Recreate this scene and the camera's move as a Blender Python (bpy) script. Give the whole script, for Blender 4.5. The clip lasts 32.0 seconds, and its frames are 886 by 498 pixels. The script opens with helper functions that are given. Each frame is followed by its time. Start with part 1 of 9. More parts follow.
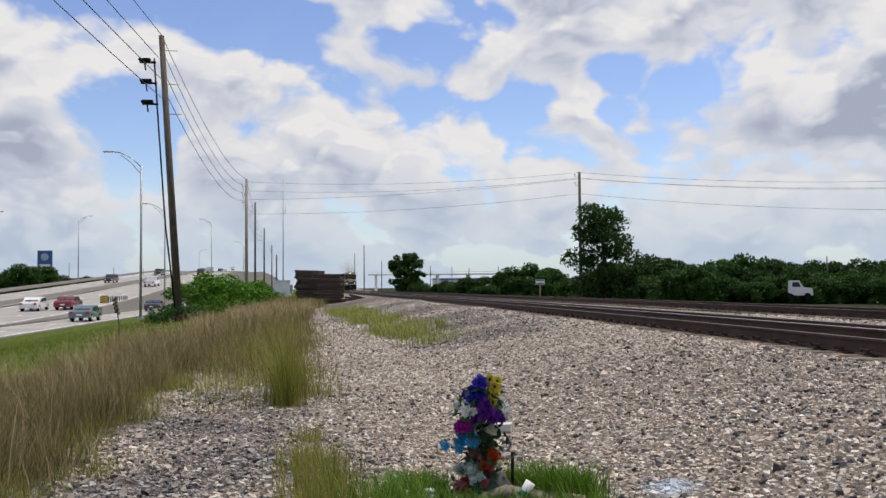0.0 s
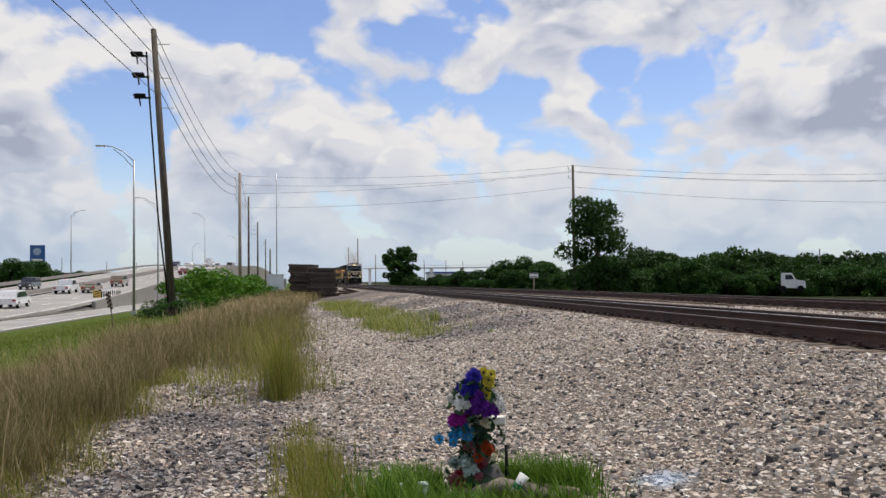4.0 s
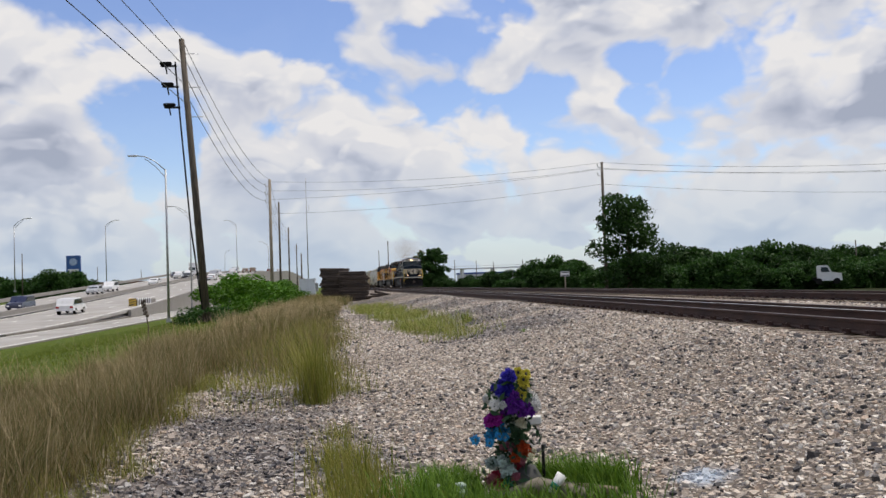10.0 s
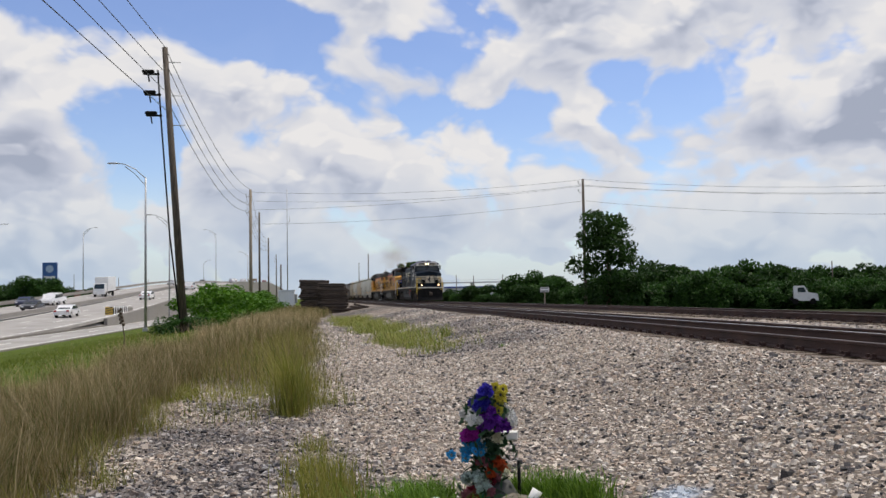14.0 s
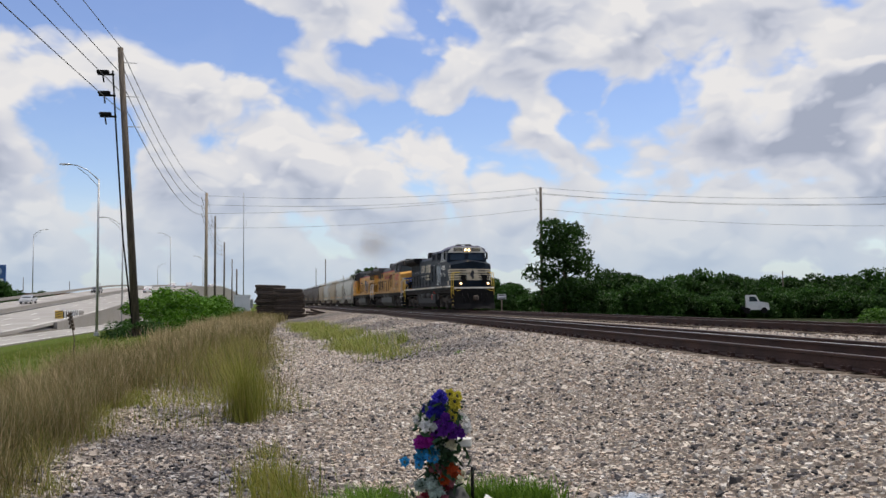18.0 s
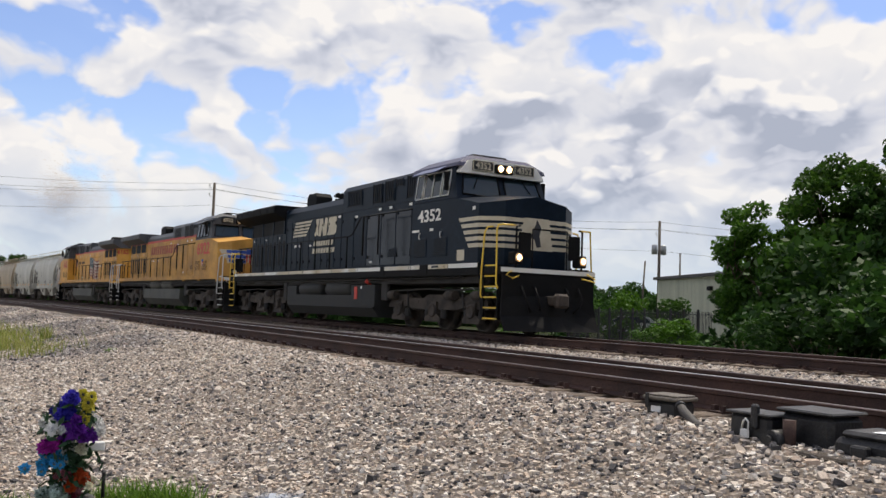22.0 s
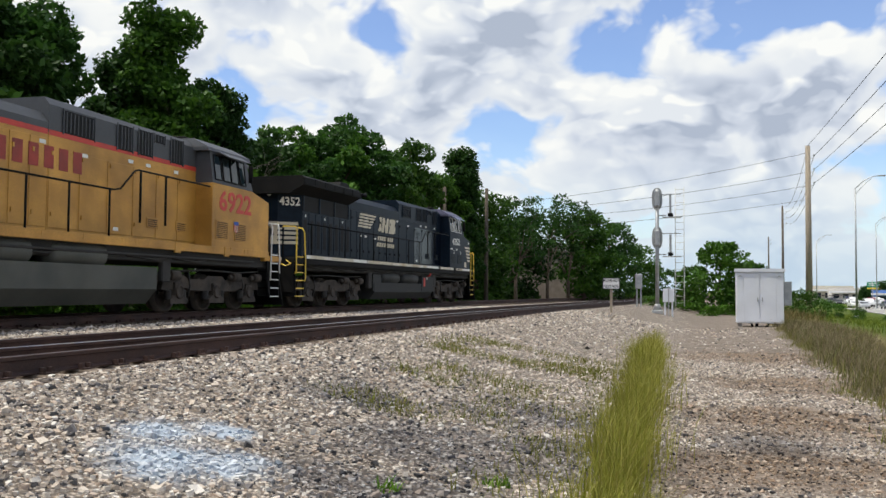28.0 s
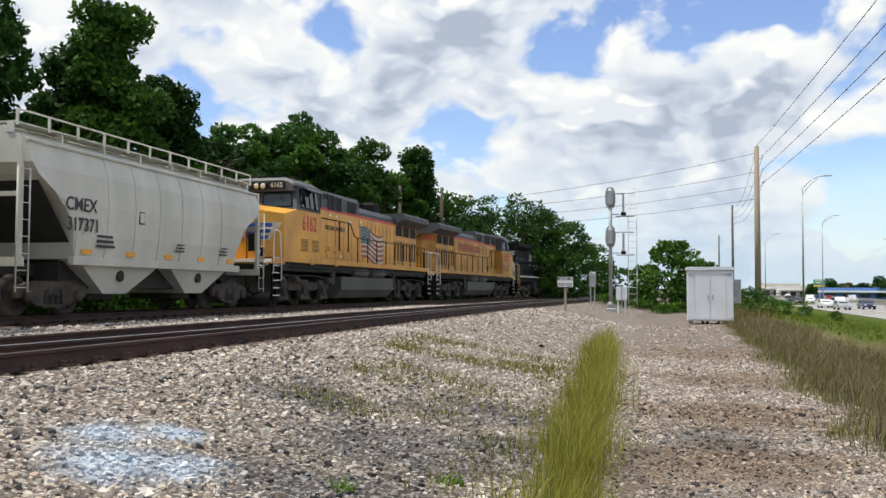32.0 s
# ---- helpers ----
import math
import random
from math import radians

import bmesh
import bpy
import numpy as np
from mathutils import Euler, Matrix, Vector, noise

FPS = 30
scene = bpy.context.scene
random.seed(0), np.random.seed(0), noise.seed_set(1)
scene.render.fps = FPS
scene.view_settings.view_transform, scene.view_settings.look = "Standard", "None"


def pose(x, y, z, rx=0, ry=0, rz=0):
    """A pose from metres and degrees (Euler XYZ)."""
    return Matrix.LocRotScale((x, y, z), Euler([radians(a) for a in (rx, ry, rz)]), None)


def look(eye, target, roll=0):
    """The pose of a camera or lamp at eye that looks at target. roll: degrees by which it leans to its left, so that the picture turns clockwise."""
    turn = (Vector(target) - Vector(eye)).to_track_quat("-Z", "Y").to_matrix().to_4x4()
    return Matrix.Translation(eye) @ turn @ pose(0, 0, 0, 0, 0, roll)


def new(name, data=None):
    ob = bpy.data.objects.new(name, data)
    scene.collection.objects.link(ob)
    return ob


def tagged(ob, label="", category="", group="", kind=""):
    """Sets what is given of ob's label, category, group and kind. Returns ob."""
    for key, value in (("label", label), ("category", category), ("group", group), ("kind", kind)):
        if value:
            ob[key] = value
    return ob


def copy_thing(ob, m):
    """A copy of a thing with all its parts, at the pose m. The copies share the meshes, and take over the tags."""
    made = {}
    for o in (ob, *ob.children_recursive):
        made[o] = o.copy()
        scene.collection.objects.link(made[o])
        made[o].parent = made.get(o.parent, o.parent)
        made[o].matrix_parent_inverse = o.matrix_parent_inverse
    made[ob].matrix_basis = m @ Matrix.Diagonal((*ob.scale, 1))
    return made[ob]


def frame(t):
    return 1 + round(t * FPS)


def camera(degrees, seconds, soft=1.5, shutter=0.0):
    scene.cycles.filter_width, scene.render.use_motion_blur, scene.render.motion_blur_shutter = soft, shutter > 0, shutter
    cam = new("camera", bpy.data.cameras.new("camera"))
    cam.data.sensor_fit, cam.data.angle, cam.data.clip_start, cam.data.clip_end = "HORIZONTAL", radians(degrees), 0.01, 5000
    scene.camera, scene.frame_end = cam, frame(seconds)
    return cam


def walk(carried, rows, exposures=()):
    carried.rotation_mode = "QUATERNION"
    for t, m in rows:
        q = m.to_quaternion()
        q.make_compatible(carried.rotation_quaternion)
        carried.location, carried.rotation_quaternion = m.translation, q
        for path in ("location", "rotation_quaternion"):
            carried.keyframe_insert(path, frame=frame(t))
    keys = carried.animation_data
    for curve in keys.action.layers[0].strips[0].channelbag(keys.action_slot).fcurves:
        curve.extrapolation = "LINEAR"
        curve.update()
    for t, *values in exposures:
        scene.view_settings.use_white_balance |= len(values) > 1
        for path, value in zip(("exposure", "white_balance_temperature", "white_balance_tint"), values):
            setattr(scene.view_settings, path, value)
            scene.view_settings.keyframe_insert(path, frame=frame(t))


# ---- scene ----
EYE = 0.656   # eye above the rail heads, which lie at z = 0
cam = camera(53.22, 32.0)
PATH = [
    (0, pose(-0.001, 0.000, EYE, 92.47, 0.46, -5.81)),
    (0.5, pose(-0.001, 0.000, EYE, 92.44, 0.59, -5.88)),
    (1, pose(-0.001, 0.000, EYE, 92.25, 0.67, -5.88)),
    (1.5, pose(-0.000, 0.000, EYE, 92.23, 0.60, -5.92)),
    (2, pose(-0.001, 0.000, EYE, 92.39, 0.45, -5.81)),
    (2.5, pose(-0.001, 0.000, EYE, 92.33, 0.46, -5.76)),
    (3, pose(-0.000, 0.000, EYE, 92.26, 0.64, -5.94)),
    (3.5, pose(0.001, -0.000, EYE, 92.12, 0.71, -6.14)),
    (5.5, pose(0.001, -0.000, EYE, 91.66, 0.48, -6.25)),
    (6, pose(0.002, -0.000, EYE, 91.17, 0.48, -6.28)),
    (6.5, pose(0.002, -0.000, EYE, 90.97, 0.32, -6.35)),
    (7, pose(0.002, -0.000, EYE, 91.07, 0.18, -6.36)),
    (7.5, pose(0.001, -0.000, EYE, 91.27, 0.12, -6.18)),
    (8, pose(-0.000, 0.000, EYE, 91.44, 0.37, -5.99)),
    (8.5, pose(-0.002, 0.000, EYE, 91.73, 0.87, -5.55)),
    (9, pose(-0.008, 0.001, EYE, 91.59, 1.56, -4.60)),
    (9.5, pose(-0.012, 0.001, EYE, 91.50, 1.92, -3.84)),
    (10, pose(-0.010, 0.001, EYE, 92.16, 1.95, -4.21)),
    (10.5, pose(-0.008, 0.001, EYE, 92.56, 1.64, -4.52)),
    (11, pose(-0.008, 0.001, EYE, 92.86, 1.34, -4.54)),
    (11.5, pose(-0.007, 0.001, EYE, 92.93, 1.33, -4.79)),
    (12, pose(-0.005, 0.000, EYE, 93.08, 1.63, -5.08)),
    (12.5, pose(-0.004, 0.000, EYE, 93.34, 1.65, -5.24)),
    (13, pose(-0.004, 0.000, EYE, 93.31, 1.43, -5.26)),
    (13.5, pose(-0.004, 0.000, EYE, 93.04, 1.20, -5.30)),
    (14, pose(-0.003, 0.000, EYE, 93.02, 0.96, -5.52)),
    (14.5, pose(-0.001, 0.000, EYE, 93.20, 1.09, -5.88)),
    (16.5, pose(0.006, -0.001, EYE, 93.33, 1.13, -7.17)),
    (17, pose(0.008, -0.001, EYE, 93.26, 0.80, -7.45)),
    (17.5, pose(0.009, -0.001, EYE, 93.36, 0.63, -7.72)),
    (18, pose(0.012, -0.002, EYE, 93.40, 0.49, -8.27)),
    (18.5, pose(0.017, -0.002, EYE, 93.61, 0.40, -9.22)),
    (19, pose(0.023, -0.003, EYE, 93.74, 0.21, -10.30)),
    (19.5, pose(0.029, -0.004, EYE, 93.74, 0.12, -11.40)),
    (20, pose(0.034, -0.006, EYE, 93.40, 0.10, -12.39)),
    (20.5, pose(0.041, -0.007, EYE, 93.25, 0.27, -13.60)),
    (21, pose(0.055, -0.011, EYE, 93.49, 0.05, -16.30)),
    (21.3, pose(0.070, -0.016, EYE, 93.62, -0.43, -19.18)),
    (21.6, pose(0.087, -0.022, EYE, 93.57, -1.00, -22.64)),
    (22, pose(0.120, -0.038, EYE, 93.76, -1.93, -29.42)),
    (22.5, pose(0.163, -0.067, EYE, 94.05, -3.12, -38.86)),
    (23, pose(0.203, -0.106, EYE, 94.96, -3.64, -49.29)),
    (23.5, pose(0.242, -0.163, EYE, 95.24, -2.68, -62.01)),
    (24, pose(0.272, -0.247, EYE, 95.09, -2.90, -78.53)),
    (24.2, pose(0.277, -0.285, EYE, 94.99, -2.83, -85.62)),
    (24.5, pose(0.276, -0.344, EYE, 94.92, -2.25, -96.49)),
    (26.5, pose(0.146, -0.563, EYE, 93.72, -0.61, -144.86)),
    (27, pose(0.096, -0.592, EYE, 93.30, -0.34, -155.53)),
    (27.5, pose(0.069, -0.603, EYE, 92.94, -0.48, -160.92)),
    (28, pose(0.055, -0.608, EYE, 92.66, -0.46, -163.74)),
    (28.5, pose(0.043, -0.611, EYE, 92.70, -0.49, -166.03)),
    (29, pose(0.035, -0.613, EYE, 92.59, -0.60, -167.52)),
    (29.5, pose(0.035, -0.613, EYE, 92.41, -0.38, -167.41)),
    (30, pose(0.042, -0.611, EYE, 92.42, -0.41, -166.16)),
    (30.5, pose(0.048, -0.609, EYE, 92.21, -0.27, -164.94)),
    (31, pose(0.048, -0.609, EYE, 92.32, -0.12, -164.90)),
    (31.5, pose(0.045, -0.610, EYE, 92.65, 0.07, -165.62)),
    (32, pose(0.040, -0.612, EYE, 92.60, -0.27, -166.61)),
]
EXPOSURES = [(0, -0.24, 6620, 10), (19, -0.25, 6620, 10), (21, -0.15, 6720, 10), (22, -0.05, 6820, 10), (23, 0.42, 6600, 18), (24, 1.1, 6450, 22), (24.5, 1.1, 6450, 22), (26.5, 0.25, 6480, 7), (27, -0.07, 6500, 6), (28, 0.03, 6580, 5), (30, 0.05, 6580, 5), (32, 0.07, 6580, 5)]
walk(cam, PATH, EXPOSURES)

# ---------------------------------------------------------------- light
SUN_EL, SUN_AZ = radians(66), radians(64)   # azimuth clockwise from +y


CLOUD_SEED = 2.0
# bearing, elevation and width in degrees of the blue gaps between the clouds
BLUE_GAPS = [(7, 17, 4), (3, 18, 3), (11, 18, 3), (-2, 16.5, 2.5), (-5, 16.5, 3), (15, 11.3, 3.5), (12.8, 10.2, 2), (-21.7, 12.4, 2.5), (-26, 12.8, 3), (-28.5, 11.3, 2), (-16.5, 11, 1.5), (-31, 14.2, 2.5), (-7, 7.5, 2), (21, 11, 2),
             (-12, 12, 2), (-17, 13.5, 2), (-40, 16, 3.5), (-34, 19, 2.5), (-66, 19, 4), (-77, 18.5, 3), (-98, 20.5, 5), (-160, 16.5, 5), (-154, 15, 3), (-166, 9.5, 2.5), (-174, 16, 3), (178, 16, 4), (173, 16, 3), (167, 6, 2), (140, 25, 15), (60, 30, 12), (-60, 45, 12), (-150, 50, 14)]


def make_world():
    w = bpy.data.worlds.new("sky_world")
    scene.world = w
    w.use_nodes = True
    nt = w.node_tree
    nt.nodes.clear()
    N, L = nt.nodes.new, nt.links.new
    out = N("ShaderNodeOutputWorld")
    sky = N("ShaderNodeTexSky")
    sky.sky_type, sky.sun_disc = "NISHITA", False
    sky.sun_elevation, sky.sun_rotation = SUN_EL, SUN_AZ
    sky.air_density, sky.dust_density, sky.ozone_density = 1.0, 0.4, 3.0
    hs = N("ShaderNodeHueSaturation")
    hs.inputs["Saturation"].default_value, hs.inputs["Hue"].default_value = 1.1, 0.514
    L(sky.outputs[0], hs.inputs["Color"])
    clear = N("ShaderNodeBackground")
    clear.inputs["Strength"].default_value = 0.175
    L(hs.outputs[0], clear.inputs["Color"])

    def math_node(op, a, b=None, c=None):
        n = N("ShaderNodeMath")
        n.operation = op
        for k, v in enumerate((a, b, c)):
            if v is None:
                continue
            if isinstance(v, (int, float)):
                n.inputs[k].default_value = v
            else:
                L(v, n.inputs[k])
        return n.outputs[0]

    def ranged(v, a, b, c=0.0, d=1.0):
        n = N("ShaderNodeMapRange")
        n.interpolation_type = "SMOOTHSTEP"
        for k, x in zip(("From Min", "From Max", "To Min", "To Max"), (a, b, c, d)):
            n.inputs[k].default_value = x
        L(v, n.inputs["Value"])
        return n.outputs[0]

    # cumulus: heaped billows on the dome, opened up by gaps of blue, lit from above
    tc, sep, flat = N("ShaderNodeTexCoord"), N("ShaderNodeSeparateXYZ"), N("ShaderNodeVectorMath")
    L(tc.outputs["Generated"], sep.inputs[0])
    flat.operation, flat.inputs[1].default_value = "MULTIPLY", (1.0, 1.0, 1.45)
    L(tc.outputs["Generated"], flat.inputs[0])
    stir, bent = N("ShaderNodeTexNoise"), N("ShaderNodeVectorMath")
    stir.inputs["Scale"].default_value, stir.inputs["Detail"].default_value = 7.0, 3
    L(flat.outputs[0], stir.inputs["Vector"])
    bent.operation, bent.inputs[1].default_value = "MULTIPLY_ADD", (0.09, 0.09, 0.09)
    L(stir.outputs["Color"], bent.inputs[0]), L(flat.outputs[0], bent.inputs[2])

    def moved(lift, seed):
        mp = N("ShaderNodeMapping")
        mp.inputs["Location"].default_value = (seed, 1.7 * seed, lift)
        L(bent.outputs[0], mp.inputs["Vector"])
        return mp.outputs[0]

    def mass(lift, detail):
        n = N("ShaderNodeTexNoise")
        n.inputs["Scale"].default_value, n.inputs["Detail"].default_value, n.inputs["Roughness"].default_value = 3.4, detail, 0.52
        L(moved(lift, CLOUD_SEED), n.inputs["Vector"])
        return n.outputs["Fac"]

    def heaps(lift, scale, detail):
        n = N("ShaderNodeTexVoronoi")
        n.feature = "SMOOTH_F1"
        n.inputs["Scale"].default_value, n.inputs["Detail"].default_value, n.inputs["Roughness"].default_value = scale, detail, 0.5
        n.inputs["Smoothness"].default_value = 0.35
        L(moved(lift, 3.0), n.inputs["Vector"])
        return math_node("SUBTRACT", 0.5, n.outputs["Distance"])

    holes = None
    for az, el, r in BLUE_GAPS:
        a, e = radians(az), radians(el)
        ds = N("ShaderNodeVectorMath")
        ds.operation, ds.inputs[1].default_value = "DISTANCE", (-math.sin(a) * math.cos(e), math.cos(a) * math.cos(e), 1.45 * math.sin(e))
        L(flat.outputs[0], ds.inputs[0])
        h = ranged(ds.outputs["Value"], 0.0, 1.75 * radians(r), 1.0, 0.0)
        holes = h if holes is None else math_node("MAXIMUM", holes, h)
    thin = ranged(sep.outputs["Z"], 0.40, 0.85)   # fewer clouds overhead
    open_sky = math_node("MULTIPLY_ADD", thin, -0.10, math_node("MULTIPLY", holes, -0.19))

    def density(lift, detail):
        d = math_node("MULTIPLY_ADD", heaps(lift, 8.0, detail), 0.34, mass(lift, detail + 1.0))
        return math_node("ADD", d, open_sky)

    dens = density(0.0, 4.0)
    cover = ranged(dens, 0.155, 0.27)
    haze = ranged(sep.outputs["Z"], -0.01, 0.17, 1.0, 0.0)
    cover = math_node("MAXIMUM", math_node("MAXIMUM", cover, 0.06), math_node("MULTIPLY", haze, 0.8))
    deep = ranged(dens, 0.25, 0.52)
    high = ranged(math_node("SUBTRACT", dens, density(0.045, 2.0)), -0.085, 0.075)          # lit where the heap falls away above
    fine = ranged(math_node("SUBTRACT", heaps(0.0, 19.0, 2.0), heaps(0.018, 19.0, 1.0)), -0.16, 0.16)
    lit = math_node("MULTIPLY_ADD", fine, 0.30, math_node("MULTIPLY", high, 0.70))
    shade = math_node("MULTIPLY", math_node("SUBTRACT", 1.0, lit), math_node("MULTIPLY_ADD", deep, 0.75, 0.35))
    shade = math_node("MULTIPLY", shade, math_node("SUBTRACT", 1.0, math_node("MULTIPLY", haze, 0.4)))
    ramp = N("ShaderNodeValToRGB")
    e = ramp.color_ramp.elements
    e[0].position, e[0].color = 0.08, (0.96, 0.95, 0.96, 1)
    e[1].position, e[1].color = 0.85, (0.44, 0.49, 0.62, 1)
    e.new(0.30).color = (0.80, 0.82, 0.89, 1)
    e.new(0.52).color = (0.64, 0.68, 0.80, 1)
    L(shade, ramp.inputs[0])
    hz = N("ShaderNodeMix")
    hz.data_type = "RGBA"
    L(math_node("MULTIPLY", haze, 0.66), hz.inputs["Factor"])
    L(ramp.outputs[0], hz.inputs["A"])
    hz.inputs["B"].default_value = (0.46, 0.62, 0.80, 1)
    cloud = N("ShaderNodeBackground")
    L(hz.outputs["Result"], cloud.inputs["Color"])
    cloud.inputs["Strength"].default_value = 1.0
    mixs = N("ShaderNodeMixShader")
    L(cover, mixs.inputs[0]), L(clear.outputs[0], mixs.inputs[1]), L(cloud.outputs[0], mixs.inputs[2])
    L(mixs.outputs[0], out.inputs[0])


make_world()
sun = new("sun", bpy.data.lights.new("sun", "SUN"))
sun.data.energy, sun.data.angle, sun.data.color = 3.9, radians(2.0), (1.0, 0.93, 0.83)
sun.matrix_world = look((0, 0, 0), (-math.sin(SUN_AZ) * math.cos(SUN_EL), -math.cos(SUN_AZ) * math.cos(SUN_EL), -math.sin(SUN_EL)))

# ---------------------------------------------------------------- plan
def road_bend(y):
    """A gentle bend to the left from about y = 33."""
    u = (y - 33.5) / 12.0
    return -0.07 * 12.0 * (math.log1p(math.exp(min(u, 40))) if u < 40 else u)


def road_slope(y):
    u = max(-40, min(40, (y - 33.5) / 12.0))
    return -0.07 / (1 + math.exp(-u))


def bend(y):
    """Sideways shift of the tracks: the bend ahead, and a wide curve the other way behind y = -10."""
    back = max(-y - 10.0, 0.0)
    return road_bend(y) - 0.0006 * min(back, 220.0) ** 2 - 0.264 * max(back - 220.0, 0.0)


NEAR_RAIL, TRACK = 6.31, 13.95
GAUGE = 0.755   # half the spacing of the rail heads' middles


def main_x(y):
    """Middle of the main track, which closes in slightly on the near track ahead and draws away from it behind."""
    return TRACK + bend(y) - 0.35 * smooth(-2.0, 27.0, y) + 0.75 * smooth(1.0, -28.0, y)


def smooth(a, b, v):
    u = max(0.0, min(1.0, (v - a) / (b - a)))
    return u * u * (3 - 2 * u)


def ground_z(x, y):
    """Height of the ground: ballast bed, its long gravel slope, the service track, the ditch beside the road, the yard beyond."""
    u = x - bend(y)
    z = -0.87 + 0.665 * smooth(1.0, 5.9, u)
    z += -0.05 * smooth(6.1, 6.6, u) + (0.062 - 0.045 * smooth(2.0, 14.0, y)) * smooth(9.2, 9.7, u) * smooth(13.0, 12.4, u)
    z -= 0.75 * smooth(16.0, 18.8, u) + 0.75 * smooth(24.0, 48.0, u) * smooth(-6.0, 8.0, y)
    v = x - 0.6 * road_bend(y)
    z -= 1.36 * smooth(5.8, 18.5, -v)
    z += 0.02 * math.sin(x * 0.9 + y * 0.35) * smooth(6.0, 2.0, u) * smooth(-18, -12, v)
    return z


# ---------------------------------------------------------------- materials
def mat(name, col, rough=0.6, metal=0.0, var=0.22, scale=2.0, bump=0.15, bscale=40.0, col2=None, mix=0.5, rnd=0.0, coat=0.0, island=False, stretch=(1, 1, 1)):
    """A node material: a base colour broken at two scales, optional second colour in stains, relief, and a shift per object or island."""
    m = bpy.data.materials.new(name)
    m.use_nodes = True
    nt = m.node_tree
    N, L = nt.nodes.new, nt.links.new
    b = nt.nodes["Principled BSDF"]
    tc, mp = N("ShaderNodeTexCoord"), N("ShaderNodeMapping")
    mp.inputs["Scale"].default_value = stretch
    L(tc.outputs["Object"], mp.inputs["Vector"])
    big, fine = N("ShaderNodeTexNoise"), N("ShaderNodeTexNoise")
    big.inputs["Scale"].default_value, big.inputs["Detail"].default_value = scale, 5
    fine.inputs["Scale"].default_value, fine.inputs["Detail"].default_value = bscale, 4
    L(mp.outputs[0], big.inputs["Vector"]), L(mp.outputs[0], fine.inputs["Vector"])
    ramp = N("ShaderNodeValToRGB")
    ramp.color_ramp.elements[0].position, ramp.color_ramp.elements[1].position = 0.5 - 0.2 * mix - 0.08, 0.5 + 0.2 * (1 - mix) + 0.08
    ramp.color_ramp.elements[0].color = (*[c * (1 - var) for c in col], 1)
    ramp.color_ramp.elements[1].color = (*(col2 or [min(1, c * (1 + var)) for c in col]), 1)
    L(big.outputs["Fac"], ramp.inputs[0])
    hv = N("ShaderNodeHueSaturation")
    L(ramp.outputs[0], hv.inputs["Color"])
    val = N("ShaderNodeMapRange")
    val.inputs["From Min"].default_value, val.inputs["From Max"].default_value = 0.3, 0.7
    val.inputs["To Min"].default_value, val.inputs["To Max"].default_value = 1 - var * 0.7, 1 + var * 0.7
    L(fine.outputs["Fac"], val.inputs["Value"])
    last = val.outputs[0]
    if rnd:
        src = N("ShaderNodeNewGeometry") if island else N("ShaderNodeObjectInfo")
        mr, mu = N("ShaderNodeMapRange"), N("ShaderNodeMath")
        mr.inputs["To Min"].default_value, mr.inputs["To Max"].default_value = 1 - rnd, 1 + rnd
        L(src.outputs["Random Per Island" if island else "Random"], mr.inputs["Value"])
        mu.operation = "MULTIPLY"
        L(last, mu.inputs[0]), L(mr.outputs[0], mu.inputs[1])
        last = mu.outputs[0]
    L(last, hv.inputs["Value"])
    L(hv.outputs[0], b.inputs["Base Color"])
    rr = N("ShaderNodeMapRange")
    rr.inputs["To Min"].default_value, rr.inputs["To Max"].default_value = max(0.03, rough - 0.1), min(1, rough + 0.1)
    L(big.outputs["Fac"], rr.inputs["Value"]), L(rr.outputs[0], b.inputs["Roughness"])
    b.inputs["Metallic"].default_value = metal
    b.inputs["Coat Weight"].default_value = coat
    if bump:
        bp = N("ShaderNodeBump")
        bp.inputs["Strength"].default_value, bp.inputs["Distance"].default_value = bump, 0.02
        L(fine.outputs["Fac"], bp.inputs["Height"]), L(bp.outputs[0], b.inputs["Normal"])
    return m


def glow(name, col, strength):
    m = mat(name, col, 0.3, bump=0)
    b = m.node_tree.nodes["Principled BSDF"]
    b.inputs["Emission Color"].default_value, b.inputs["Emission Strength"].default_value = (*col, 1), strength
    return m


def glass_mat(name, col, rough=0.05):
    m = mat(name, col, rough, var=0.1, bump=0, coat=0.0)
    m.node_tree.nodes["Principled BSDF"].inputs["Specular IOR Level"].default_value = 0.45
    return m


BLACK = mat("black_loco_paint", (0.0045, 0.0120, 0.0250), 0.46, var=0.3, scale=0.7, bump=0.03, bscale=6, col2=(0.009, 0.0175, 0.030))
BLACK.node_tree.nodes["Principled BSDF"].inputs["Specular IOR Level"].default_value = 0.15
BLACK_DULL = mat("dusty_black_paint", (0.006, 0.0065, 0.0075), 0.7, var=0.3, scale=1.2, col2=(0.012, 0.0115, 0.011))
BLACK_DULL.node_tree.nodes["Principled BSDF"].inputs["Specular IOR Level"].default_value = 0.14
GRIME = mat("grimy_running_gear", (0.038, 0.031, 0.026), 0.85, var=0.4, scale=3, col2=(0.080, 0.063, 0.049), bump=0.4)
TANK_PAINT = mat("dull_tank_paint", (0.015, 0.017, 0.018), 0.7, var=0.25, scale=1.1, col2=(0.028, 0.028, 0.026))
GREY_GREEN = mat("grey_tank_paint", (0.060, 0.064, 0.055), 0.65, var=0.2, scale=1.0, col2=(0.095, 0.095, 0.08))
CREAM = mat("cream_stripe_paint", (0.70, 0.63, 0.48), 0.55, var=0.1, scale=3, col2=(0.52, 0.45, 0.32))
WHITE_TXT = mat("white_letter_paint", (0.80, 0.78, 0.72), 0.5, var=0.06)
